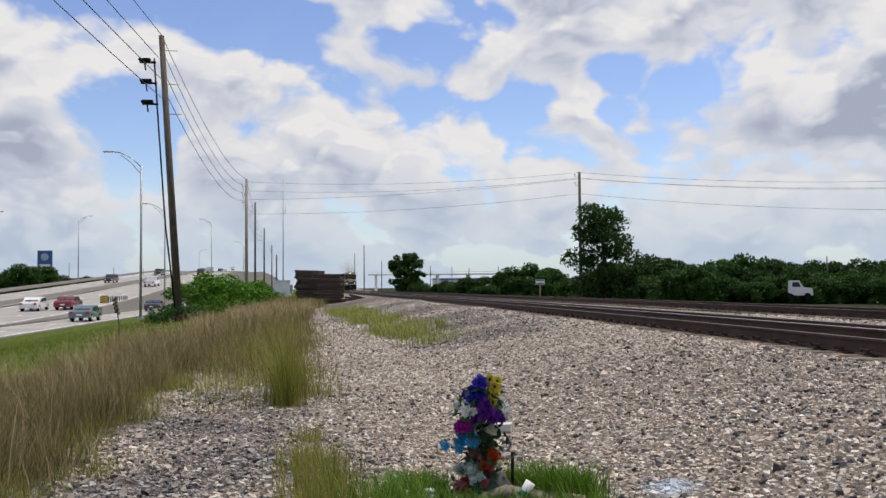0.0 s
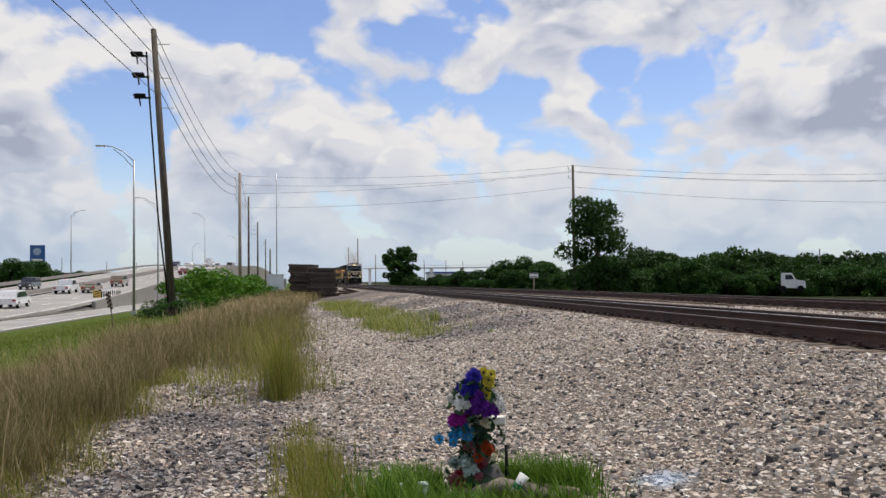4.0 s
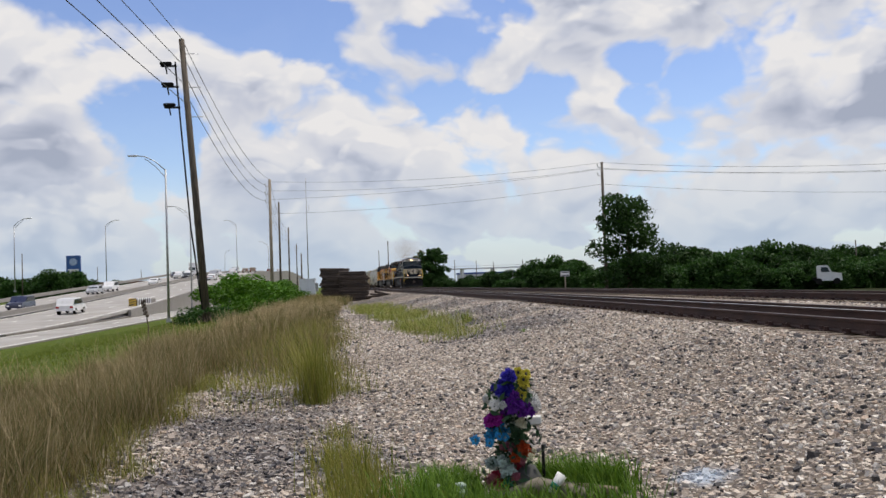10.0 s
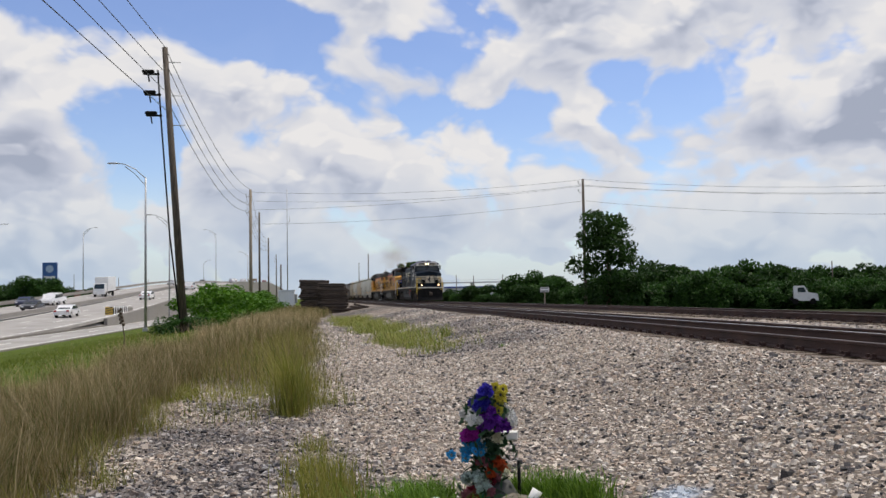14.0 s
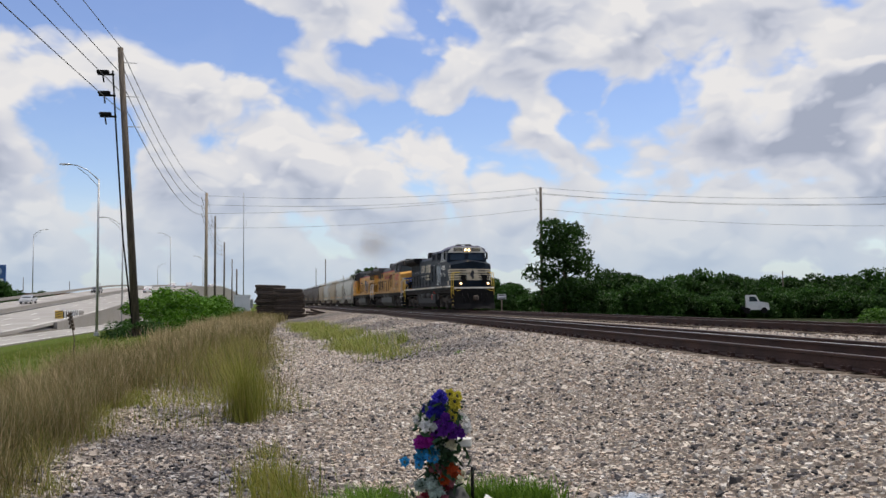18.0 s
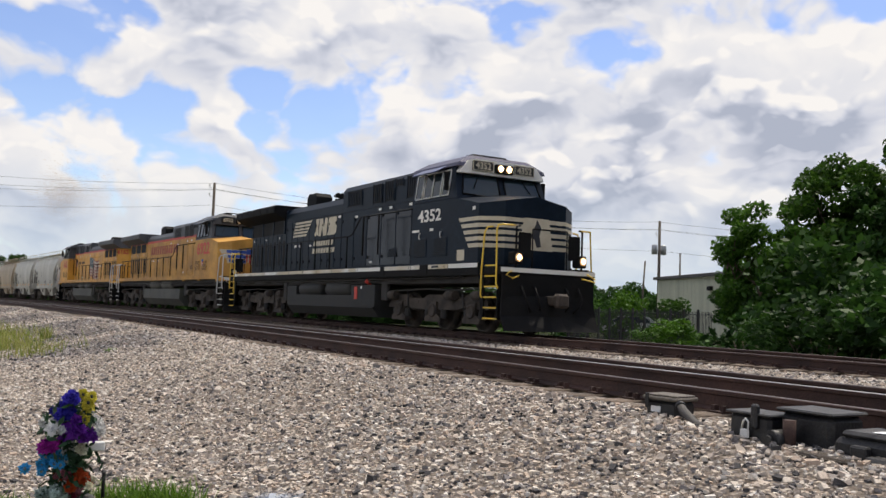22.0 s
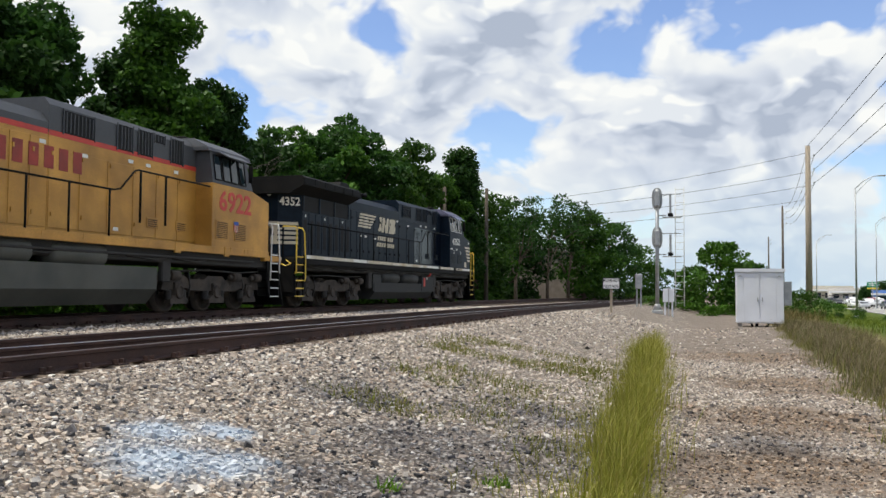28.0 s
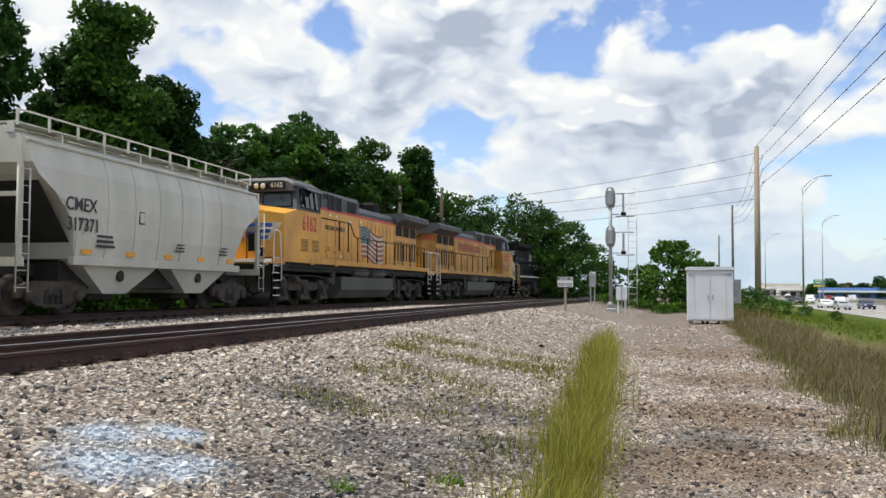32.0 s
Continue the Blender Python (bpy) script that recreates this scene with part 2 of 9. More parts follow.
SILL_MIX = mat("worn_sill_stripe", (0.64, 0.50, 0.28), 0.6, var=0.25, scale=0.8, col2=(0.78, 0.76, 0.70))
YELLOW_RAIL = mat("yellow_handrail_paint", (0.78, 0.53, 0.06), 0.45, var=0.12)
LETTER_RED = mat("faded_red_lettering", (0.30, 0.042, 0.028), 0.6, var=0.25)
DULL_YELLOW = mat("faded_grimy_yellow_paint", (0.50, 0.245, 0.040), 0.55, var=0.3, scale=0.9, col2=(0.66, 0.345, 0.066), bump=0.06)
UP_YELLOW = mat("weathered_yellow_paint", (0.68, 0.315, 0.036), 0.45, var=0.2, scale=0.8, col2=(0.79, 0.40, 0.055), bump=0.05)
UP_GREY = mat("grey_roof_paint", (0.060, 0.063, 0.070), 0.55, var=0.25, scale=1.0)
UP_RED = mat("red_stripe_paint", (0.55, 0.045, 0.03), 0.5, var=0.15)
BLUE = mat("blue_emblem_paint", (0.03, 0.08, 0.35), 0.5, var=0.15)
SILVER = mat("silver_rail_paint", (0.62, 0.62, 0.60), 0.4, var=0.1)
GRILLE = mat("dark_grille", (0.0025, 0.0025, 0.003), 0.8, var=0.3)
CAB_GLASS = glass_mat("tinted_cab_glass", (0.018, 0.032, 0.040))
LAMP_ON = glow("lit_headlamp", (1.0, 0.70, 0.36), 10.0)
LAMP_WARM = glow("warm_lamp_reflector", (0.80, 0.50, 0.24), 0.45)
DITCH_ON = glow("lit_ditch_lamp", (1.0, 0.62, 0.32), 8.0)
NUM_BOARD = mat("number_board", (0.015, 0.015, 0.015), 0.4, var=0.1)
STEEL = mat("worn_bright_steel", (0.42, 0.40, 0.38), 0.35, 1.0, var=0.2, scale=2)
RUST = mat("rusty_rail_steel", (0.042, 0.019, 0.015), 0.8, 0.05, var=0.4, scale=1.5, col2=(0.068, 0.034, 0.026), bump=0.3)
RUST_TOP = mat("rail_running_surface", (0.11, 0.085, 0.08), 0.5, 0.3, var=0.25, scale=1.0, col2=(0.055, 0.036, 0.032))
TIE = mat("weathered_tie_wood", (0.115, 0.085, 0.063), 0.9, var=0.35, scale=4, bump=0.5, bscale=60, rnd=0.35, stretch=(1, 6, 6), col2=(0.20, 0.155, 0.118))
HOPPER = mat("pale_grey_hopper_paint", (0.56, 0.545, 0.47), 0.55, var=0.12, scale=0.9, bump=0.05, col2=(0.63, 0.615, 0.55), stretch=(1, 1, 0.35))
HOPPER_TAN = mat("tan_hopper_paint", (0.46, 0.38, 0.27), 0.6, var=0.15, scale=0.9, stretch=(1, 1, 0.35))
HOPPER_DARK = mat("brown_grey_car_paint", (0.14, 0.12, 0.105), 0.65, var=0.2, scale=0.9, stretch=(1, 1, 0.35))
FADED_RED = mat("faded_red_paint", (0.30, 0.062, 0.050), 0.55, var=0.2, scale=3)
FADED_CREAM = mat("faded_cream_paint", (0.58, 0.50, 0.38), 0.55, var=0.15, scale=3)
FADED_BLUE = mat("faded_blue_paint", (0.035, 0.090, 0.120), 0.55, var=0.25, scale=3)
ORANGE = mat("orange_reflector", (0.80, 0.36, 0.03), 0.5, var=0.1)
INK = mat("black_stencil_ink", (0.03, 0.03, 0.035), 0.6, var=0.1)
DARK_UNDER = mat("dark_underframe", (0.030, 0.028, 0.026), 0.8, var=0.3, bump=0.3)


# ---------------------------------------------------------------- mesh building
class M:
    """Collects vertices and faces of one part."""

    def __init__(self):
        self.v, self.f, self.s = [], [], []

    def face(self, *i, smooth=False):
        self.f.append(i), self.s.append(smooth)

    def add(self, verts, faces, smooth=False):
        n = len(self.v)
        self.v += [tuple(p) for p in verts]
        for f in faces:
            self.face(*[n + k for k in f], smooth=smooth)
        return self

    def box(self, x0, x1, y0, y1, z0, z1, b=0.0, m=None):
        if x0 > x1: x0, x1 = x1, x0
        if y0 > y1: y0, y1 = y1, y0
        if z0 > z1: z0, z1 = z1, z0
        b = min(b, (x1 - x0) * 0.45, (y1 - y0) * 0.45, (z1 - z0) * 0.45)
        lo, hi = (x0, y0, z0), (x1, y1, z1)
        if b <= 0:
            vs = [(x, y, z) for x in (x0, x1) for y in (y0, y1) for z in (z0, z1)]
            fs = [(0, 1, 3, 2), (4, 6, 7, 5), (0, 4, 5, 1), (2, 3, 7, 6), (0, 2, 6, 4), (1, 5, 7, 3)]
        else:
            vs, fs, key = [], [], {}
            for c in range(8):
                sg = [(c >> k) & 1 for k in range(3)]
                for a in range(3):
                    key[c, a] = len(vs)
                    vs.append(tuple((hi[k] if sg[k] else lo[k]) + (0 if k == a else (-b if sg[k] else b)) for k in range(3)))
            for a in range(3):
                o = [k for k in range(3) if k != a]
                for side in (0, 1):
                    cs = [side << a, (side << a) | (1 << o[0]), (side << a) | (1 << o[0]) | (1 << o[1]), (side << a) | (1 << o[1])]
                    flip = (side == 0) == (a != 1)
                    cs = cs[::-1] if flip else cs
                    fs.append(tuple(key[c, a] for c in cs))
            for a in range(3):
                o = [k for k in range(3) if k != a]
                for u in (0, 1):
                    for w in (0, 1):
                        c0 = (u << o[0]) | (w << o[1])
                        c1 = c0 | (1 << a)
                        q = (key[c0, o[0]], key[c1, o[0]], key[c1, o[1]], key[c0, o[1]])
                        fs.append(q if (u == w) == (a == 1) else q[::-1])
            for c in range(8):
                t = (key[c, 0], key[c, 1], key[c, 2])
                fs.append(t if bin(c).count("1") % 2 else t[::-1])
        if m is not None:
            vs = [tuple(m @ Vector(p)) for p in vs]
        return self.add(vs, fs)

    def cyl(self, p0, p1, r0, r1=None, n=12, caps=True, smooth=True):
        p0, p1 = Vector(p0), Vector(p1)
        r1 = r0 if r1 is None else r1
        d = (p1 - p0).normalized()
        u = d.orthogonal().normalized()
        w = d.cross(u)
        k = len(self.v)
        for p, r in ((p0, r0), (p1, r1)):
            for i in range(n):
                a = 2 * math.pi * i / n
                self.v.append(tuple(p + r * (math.cos(a) * u + math.sin(a) * w)))
        for i in range(n):
            j = (i + 1) % n
            self.face(k + i, k + j, k + n + j, k + n + i, smooth=smooth)
        if caps:
            self.face(*[k + i for i in reversed(range(n))])
            self.face(*[k + n + i for i in range(n)])
        return self

    def tube(self, pts, r, n=6):
        """A round bar along the points, one ring at each, so that bends stay closed."""
        pts = [Vector(p) for p in pts]
        k0, u = len(self.v), None
        for i, p in enumerate(pts):
            d = (pts[min(i + 1, len(pts) - 1)] - pts[max(i - 1, 0)]).normalized()
            u = (u - d * u.dot(d)).normalized() if u is not None and (u - d * u.dot(d)).length > 1e-4 else d.orthogonal().normalized()
            w = d.cross(u)
            rr = r[i] if isinstance(r, (list, tuple)) else r
            for a in range(n):
                t = 2 * math.pi * a / n
                self.v.append(tuple(p + rr * (math.cos(t) * u + math.sin(t) * w)))
        for i in range(len(pts) - 1):
            for a in range(n):
                b = (a + 1) % n
                self.face(k0 + i * n + a, k0 + i * n + b, k0 + (i + 1) * n + b, k0 + (i + 1) * n + a, smooth=True)
        self.face(*[k0 + a for a in reversed(range(n))])
        self.face(*[k0 + (len(pts) - 1) * n + a for a in range(n)])
        return self

    def loft(self, rings, close=True, caps=True, smooth=False):
        """Joins rings of equal length."""
        k, n = len(self.v), len(rings[0])
        for ring in rings:
            self.v += [tuple(p) for p in ring]
        for i in range(len(rings) - 1):
            for a in range(n if close else n - 1):
                b = (a + 1) % n
                self.face(k + i * n + a, k + i * n + b, k + (i + 1) * n + b, k + (i + 1) * n + a, smooth=smooth)
        if caps:
            self.face(*[k + a for a in reversed(range(n))])
            self.face(*[k + (len(rings) - 1) * n + a for a in range(n)])
        return self

    def prism(self, prof, axis, a0, a1):
        """Extrudes a closed profile along x, y or z. The profile holds the other two coordinates in order."""
        def put(p, a):
            return {"x": (a, p[0], p[1]), "y": (p[0], a, p[1]), "z": (p[0], p[1], a)}[axis]
        return self.loft([[put(p, a0) for p in prof], [put(p, a1) for p in prof]])

    def lathe(self, prof, centre=(0, 0, 0), n=16, axis="z", smooth=True):
        """Turns a profile of (radius, height) about an axis."""
        rings = []
        for r, h in prof:
            ring = []
            for i in range(n):
                a = 2 * math.pi * i / n
                c, s = r * math.cos(a), r * math.sin(a)
                p = {"z": (c, s, h), "x": (h, c, s), "y": (s, h, c)}[axis]
                ring.append((p[0] + centre[0], p[1] + centre[1], p[2] + centre[2]))
            rings.append(ring)
        return self.loft(rings, smooth=smooth)

    def mesh(self, name, material):
        me = bpy.data.meshes.new(name)
        me.from_pydata(self.v, [], self.f)
        me.polygons.foreach_set("use_smooth", self.s)
        me.materials.append(material)
        return me


def recalc(me):
    bm = bmesh.new()
    bm.from_mesh(me)
    bmesh.ops.recalc_face_normals(bm, faces=bm.faces)
    bm.to_mesh(me)
    bm.free()


def part(name, mb, material, parent, label="", at=None):
    me = mb.mesh(name, material) if isinstance(mb, M) else mb
    if isinstance(mb, M) and len(mb.f) < 4000:
        recalc(me)
    ob = new(name, me)
    ob.parent = parent
    if at:
        ob.location = at
    if label:
        ob["label"] = label
    return ob


def thing(name, label, category, at=(0, 0, 0), rz=0.0, group="", kind="", tilt=(0, 0)):
    ob = new(name)
    ob.empty_display_size = 0.2
    ob.matrix_basis = pose(at[0], at[1], at[2], tilt[0], tilt[1], rz)
    return tagged(ob, label, category, group, kind)


def one(name, mb, material, label="", category="", at=(0, 0, 0), rz=0.0, group="", kind=""):
    """A thing that is a single mesh."""
    me = mb.mesh(name, material)
    if len(mb.f) < 4000:
        recalc(me)
    ob = new(name, me)
    ob.matrix_basis = pose(*at, 0, 0, rz)
    return tagged(ob, label, category, group, kind)


FACES = {"-x": Matrix(((0, 0, -1), (-1, 0, 0), (0, 1, 0))), "+x": Matrix(((0, 0, 1), (1, 0, 0), (0, 1, 0))),
         "-y": Matrix(((1, 0, 0), (0, 0, -1), (0, 1, 0))), "+y": Matrix(((-1, 0, 0), (0, 0, 1), (0, 1, 0)))}


def lettering(name, text, height, material, parent, at, facing, bold=0.0, squeeze=1.0, label="", slant=0.0):
    """Raised lettering in the built-in font, centred at a place and facing along an axis."""
    cu = bpy.data.curves.new(name, "FONT")
    cu.body, cu.size, cu.extrude, cu.offset = text, height / 0.69, 0.004, bold * height
    cu.align_x, cu.align_y, cu.resolution_u, cu.shear = "CENTER", "CENTER", 3, slant
    tmp = bpy.data.objects.new(name, cu)
    scene.collection.objects.link(tmp)
    me = bpy.data.meshes.new_from_object(tmp.evaluated_get(bpy.context.evaluated_depsgraph_get()))
    bpy.data.objects.remove(tmp), bpy.data.curves.remove(cu)
    f = FACES[facing]
    for v in me.vertices:
        v.co = f @ Vector((v.co.x * squeeze, v.co.y, v.co.z)) + Vector(at)
    me.materials.clear(), me.materials.append(material)
    return part(name, me, material, parent, label)


# ---------------------------------------------------------------- the train
def arch(w, z0, z1, c):
    """Cross-section of a hood: straight sides with a broken roof edge."""
    return [(-w, z0), (-w, z1 - c), (-w + c * 0.8, z1), (w - c * 0.8, z1), (w, z1 - c), (w, z0)]


def wheelset(parent, y, r=0.53, steel=None):
    """Two wheels on an axle, turning about its middle."""
    mb = M()
    for s in (-1, 1):
        mb.lathe([(0.10, s * 0.80), (0.16, s * 0.83), (0.17, s * 0.78), (r - 0.10, s * 0.765), (r - 0.09, s * 0.80), (r, s * 0.80), (r + 0.01, s * 0.70), (r + 0.03, s * 0.69), (r + 0.03, s * 0.665),
                  (r - 0.08, s * 0.665), (0.15, s * 0.70), (0.10, s * 0.70)], axis="x", n=24)
        for k in range(3):
            a = k * 2.0944
            mb.cyl((s * 0.77, 0.28 * math.cos(a), 0.28 * math.sin(a)), (s * 0.80, 0.28 * math.cos(a), 0.28 * math.sin(a)), 0.05, n=8)
    mb.cyl((-0.8, 0, 0), (0.8, 0, 0), 0.09, n=10)
    return part("wheelset", mb, steel or GRIME, parent, at=(0, y, r))


def loco_truck(parent, yc, sgn):
    """Three-axle truck: cast side frames with pedestals, bearing caps, springs, brake cylinders and sand pipes."""
    tr = part("truck", M().box(-1.0, 1.0, yc - 2.3, yc + 2.3, 0.55, 0.85, 0.04), GRIME, parent, "grimy dark brown cast truck")
    for s in (-1, 1):
        x0, x1 = s * 1.02, s * 1.17
        fr = M()
        prof = [(-2.75, 0.62), (-2.6, 0.98), (-1.7, 1.0), (-1.45, 0.90), (-0.6, 0.90), (-0.4, 1.0), (0.4, 1.0), (0.6, 0.90), (1.45, 0.90), (1.7, 1.0), (2.6, 0.98), (2.75, 0.62),
                (2.45, 0.60), (1.55, 0.66), (1.3, 0.60), (0.55, 0.58), (-0.55, 0.58), (-1.3, 0.60), (-1.55, 0.66), (-2.45, 0.60)]
        fr.prism([(yc + a, b) for a, b in prof], "x", x0, x1)
        for k in (-1.75, -0.95, 0.95, 1.75):
            fr.cyl((x1, yc + k, 0.78), (x1 + s * 0.012, yc + k, 0.78), 0.055, n=10)
        part("side_frame", fr, GRIME, tr)
        for a in (-2.0, 0.0, 2.0):
            bx = M()
            bx.prism([(yc + a - 0.42, 0.24), (yc + a - 0.42, 0.36), (yc + a - 0.2, 0.46), (yc + a - 0.2, 0.80), (yc + a + 0.2, 0.80), (yc + a + 0.2, 0.46), (yc + a + 0.42, 0.36), (yc + a + 0.42, 0.24)], "x", s * 1.05, s * 1.24)
            bx.lathe([(0.19, s * 1.24), (0.19, s * 1.27), (0.15, s * 1.29), (0.13, s * 1.27), (0.02, s * 1.285)], centre=(0, yc + a, 0.56), axis="x", n=16)
            part("axle_box", bx, GRIME, tr)
            for d in (-0.44, 0.44):
                yy = yc + a + d * (0.82 if a else 1)
                part("spring", M().lathe([(0.02, 0.34)] + [(0.115 if k % 2 else 0.085, 0.34 + 0.025 * k) for k in range(11)] + [(0.02, 0.6)], centre=(s * 1.11, yy, 0), n=10), DARK_UNDER, tr)
        for d in (-2.35, -1.0, 2.35):
            br = M()
            br.cyl((s * 1.25, yc + d - 0.24, 0.98), (s * 1.25, yc + d + 0.18, 0.98), 0.13, n=12).cyl((s * 1.25, yc + d + 0.18, 0.98), (s * 1.25, yc + d + 0.34, 0.98), 0.06, n=8)
            part("brake_cylinder", br, GRIME, tr)
        pipe = M().tube([(s * 1.22, yc - 2.6, 1.18), (s * 1.22, yc - 1.2, 1.12), (s * 1.22, yc + 0.4, 1.16), (s * 1.22, yc + 2.5, 1.10)], 0.025)
        pipe.tube([(s * 1.2, yc - 1.5, 1.1), (s * 1.23, yc - 1.62, 0.7), (s * 1.1, yc - 1.6, 0.3)], 0.025).tube([(s * 1.2, yc + 1.5, 1.1), (s * 1.23, yc + 1.45, 0.7), (s * 1.1, yc + 1.4, 0.3)], 0.025)
        part("sand_pipe", pipe, DARK_UNDER, tr)
    return tr


def steps(parent, yr, front, edge, s):
    """One corner's step well with six lipped treads and its two side plates."""
    st = M().box(s * 1.02, s * 1.06, yr - 0.34, yr + 0.34, 0.42, 1.72).box(s * 1.06, s * 1.5, yr + front * 0.30, yr + front * 0.34, 0.42, 1.72)
    st.prism([(yr - front * 0.30, 0.40), (yr - front * 0.42, 0.55), (yr - front * 0.56, 1.70), (yr - front * 0.30, 1.70)], "x", s * 1.44, s * 1.49)
    well = part("step_well", st, BLACK_DULL, parent)
    for k in range(6):
        d = 0.30 - 0.012 * k
        tr = part("tread", M().box(s * 1.06, s * 1.46, yr - d, yr + d, 0.40 + 0.265 * k, 0.43 + 0.265 * k), BLACK_DULL, well)
        part("tread_edge", M().box(s * 1.46, s * 1.50, yr - d, yr + d, 0.395 + 0.265 * k, 0.432 + 0.265 * k), edge, tr, "painted tread edge")


def locomotive(sch):
    """Six-axle diesel: origin on the rail heads under the middle, cab end towards -y."""
    def Y(r):
        return r - 9.65

    body, roof = sch["body"], sch["roof"]
    L = thing("locomotive", sch["label"], "locomotive", group="locomotives of the train")
    # frame, deck and sills
    part("main_frame", M().box(-1.35, 1.35, Y(-0.5), Y(20.1), 1.30, 1.66, 0.03), DARK_UNDER, L)
    part("deck", M().box(-1.5, 1.5, Y(0.0), Y(19.7), 1.66, 1.72), BLACK_DULL, L)
    for s in (-1, 1):
        sill = part("side_sill", M().box(s * 1.46, s * 1.53, Y(-0.24), Y(19.65), 1.50 if sch["ns"] else 1.62, 1.82, 0.01), sch["sill"], L)
        cuts = [(-0.2, 1.22, 2), (1.25, 1.43, 1), (1.46, 2.3, 1), (2.8, 3.3, 1), (3.33, 3.42, 1), (3.45, 5.0, 3), (5.22, 6.83, 2), (6.86, 6.98, 2), (7.0, 7.5, 0), (7.53, 8.9, 1), (8.93, 10.2, 1), (10.23, 11.5, 3),
                (11.55, 12.9, 0), (12.95, 14.2, 1), (14.25, 15.6, 2), (15.63, 17.4, 1), (17.43, 19.5, 3)]
        for a, b, k in cuts:
            part("sill_stripe", M().box(s * 1.53, s * 1.536, Y(a), Y(b), 1.70, 1.815), sch["stripe"][k % len(sch["stripe"])], sill)
        for a in (2.5, 5.1):
            part("jacking_pad", M().box(s * 1.50, s * 1.545, Y(a - 0.14), Y(a + 0.14), 1.56, 1.83, 0.01), sch["sill"], sill)
        pp = M()
        for r in range(4, 20, 2):
            pp.tube([(s * 1.3, Y(r - 0.9), 1.42), (s * 1.4, Y(r), 1.36), (s * 1.38, Y(r + 1.1), 1.42)], 0.03)
        pp.tube([(s * 1.42, Y(0.6), 1.46), (s * 1.42, Y(10), 1.44), (s * 1.42, Y(19.4), 1.46)], 0.035)
        part("air_pipe", pp, DARK_UNDER, L)
    # hood: auxiliary cabinet, engine section, radiator section
    zm = sch["zm"]
    hw = 0.98
    for nm, r0, r1, z1, c in (("auxiliary_cabinet", 3.3, 9.4, 4.60, 0.16), ("engine_hood", 9.4, 14.7, 4.28, 0.22), ("radiator_cabinet", 14.7, 18.86, 4.25, 0.06)):
        hood = part(nm, M().box(-hw, hw, Y(r0), Y(r1), 1.72, zm, 0.015), body, L)
        part("hood_roof", M().prism(arch(hw - 0.002, zm, z1, c), "y", Y(r0 + 0.004), Y(r1 - 0.004)), roof, hood)
        if sch["line"]:
            for s in (-1, 1):
                part("waist_line", M().box(s * hw, s * (hw + 0.006), Y(r0 + 0.02), Y(r1 - 0.02), zm - 0.05, zm + 0.06), sch["line"], hood)
        for s in (-1, 1):
            n = {"auxiliary_cabinet": 6, "engine_hood": 9, "radiator_cabinet": 8}[nm]
            w = (r1 - r0) / n
            for k in range(n):
                a, b = r0 + k * w + 0.03, r0 + (k + 1) * w - 0.03
                if nm == "radiator_cabinet":
                    d = part("hood_door", M().box(s * hw, s * (hw + 0.02), Y(a), Y(b), 1.95, 3.30, 0.008), body, hood)
                    part("door_grille", M().box(s * (hw + 0.02), s * (hw + 0.026), Y(a + 0.12), Y(b - 0.12), 2.1, 3.05), GRILLE, d)
                    lt = M().box(s * (hw + 0.026), s * (hw + 0.034), Y(a + 0.2), Y(b - 0.2), 3.14, 3.22)
                    part("data_plate", lt, WHITE_TXT, d) if k % 3 == 1 else None
                else:
                    top = 3.72 if nm == "engine_hood" else 3.55
                    d = part("hood_door", M().box(s * hw, s * (hw + 0.018), Y(a), Y(b), 1.92, top, 0.008), sch.get("gloss", body) if nm == "auxiliary_cabinet" and a < 6.5 else body, hood)
                    for z in (2.15, 3.4):
                        lh = M().box(s * (hw + 0.018), s * (hw + 0.045), Y(b - 0.11), Y(b - 0.06), z, z + 0.09)
                        part("latch", lh, BLACK_DULL if sch["ns"] else body, d)
    # upper grilles of the auxiliary cabinet
    for s in (-1, 1):
        for r0, r1, z0, z1 in ((4.06, 4.65, 3.88, 4.50), (4.95, 5.42, 4.28, 4.48), (5.52, 6.12, 3.88, 4.48), (6.38, 6.99, 3.88, 4.46), (7.87, 8.93, 3.92, 4.40)):
            g = part("air_grille", M().box(s * hw, s * (hw + 0.012), Y(r0), Y(r1), z0, z1), GRILLE, L)
            n = int((r1 - r0) / 0.13)
            for k in range(n):
                part("slat", M().box(s * (hw + 0.012), s * (hw + 0.03), Y(r0 + 0.05 + k * 0.13), Y(r0 + 0.08 + k * 0.13), z0 + 0.03, z1 - 0.03), roof, g)
            for ra in (r0 - 0.03, r1):
                part("grille_frame", M().box(s * (hw + 0.01), s * (hw + 0.03), Y(ra), Y(ra + 0.03), z0 - 0.03, z1 + 0.03), roof, g)
        for r0 in (5.22, 3.86, 1.34, 2.45):
            w = 0.52 if r0 > 3 else 0.73
            xw = hw + 0.02 if r0 > 3 else 1.52
            zz = (2.16, 2.41) if r0 > 3 else (2.03, 2.54)
            v = M().box(s * xw, s * (xw + 0.018), Y(r0), Y(r0 + w), zz[0], zz[1], 0.01)
            vent = part("louvre", v, body, L)
            for k in range(int((zz[1] - zz[0] - 0.04) / 0.05)):
                part("slat", M().box(s * (xw + 0.018), s * (xw + 0.026), Y(r0 + 0.05), Y(r0 + w - 0.05), zz[0] + 0.035 + k * 0.05, zz[0] + 0.055 + k * 0.05), GRILLE, vent)
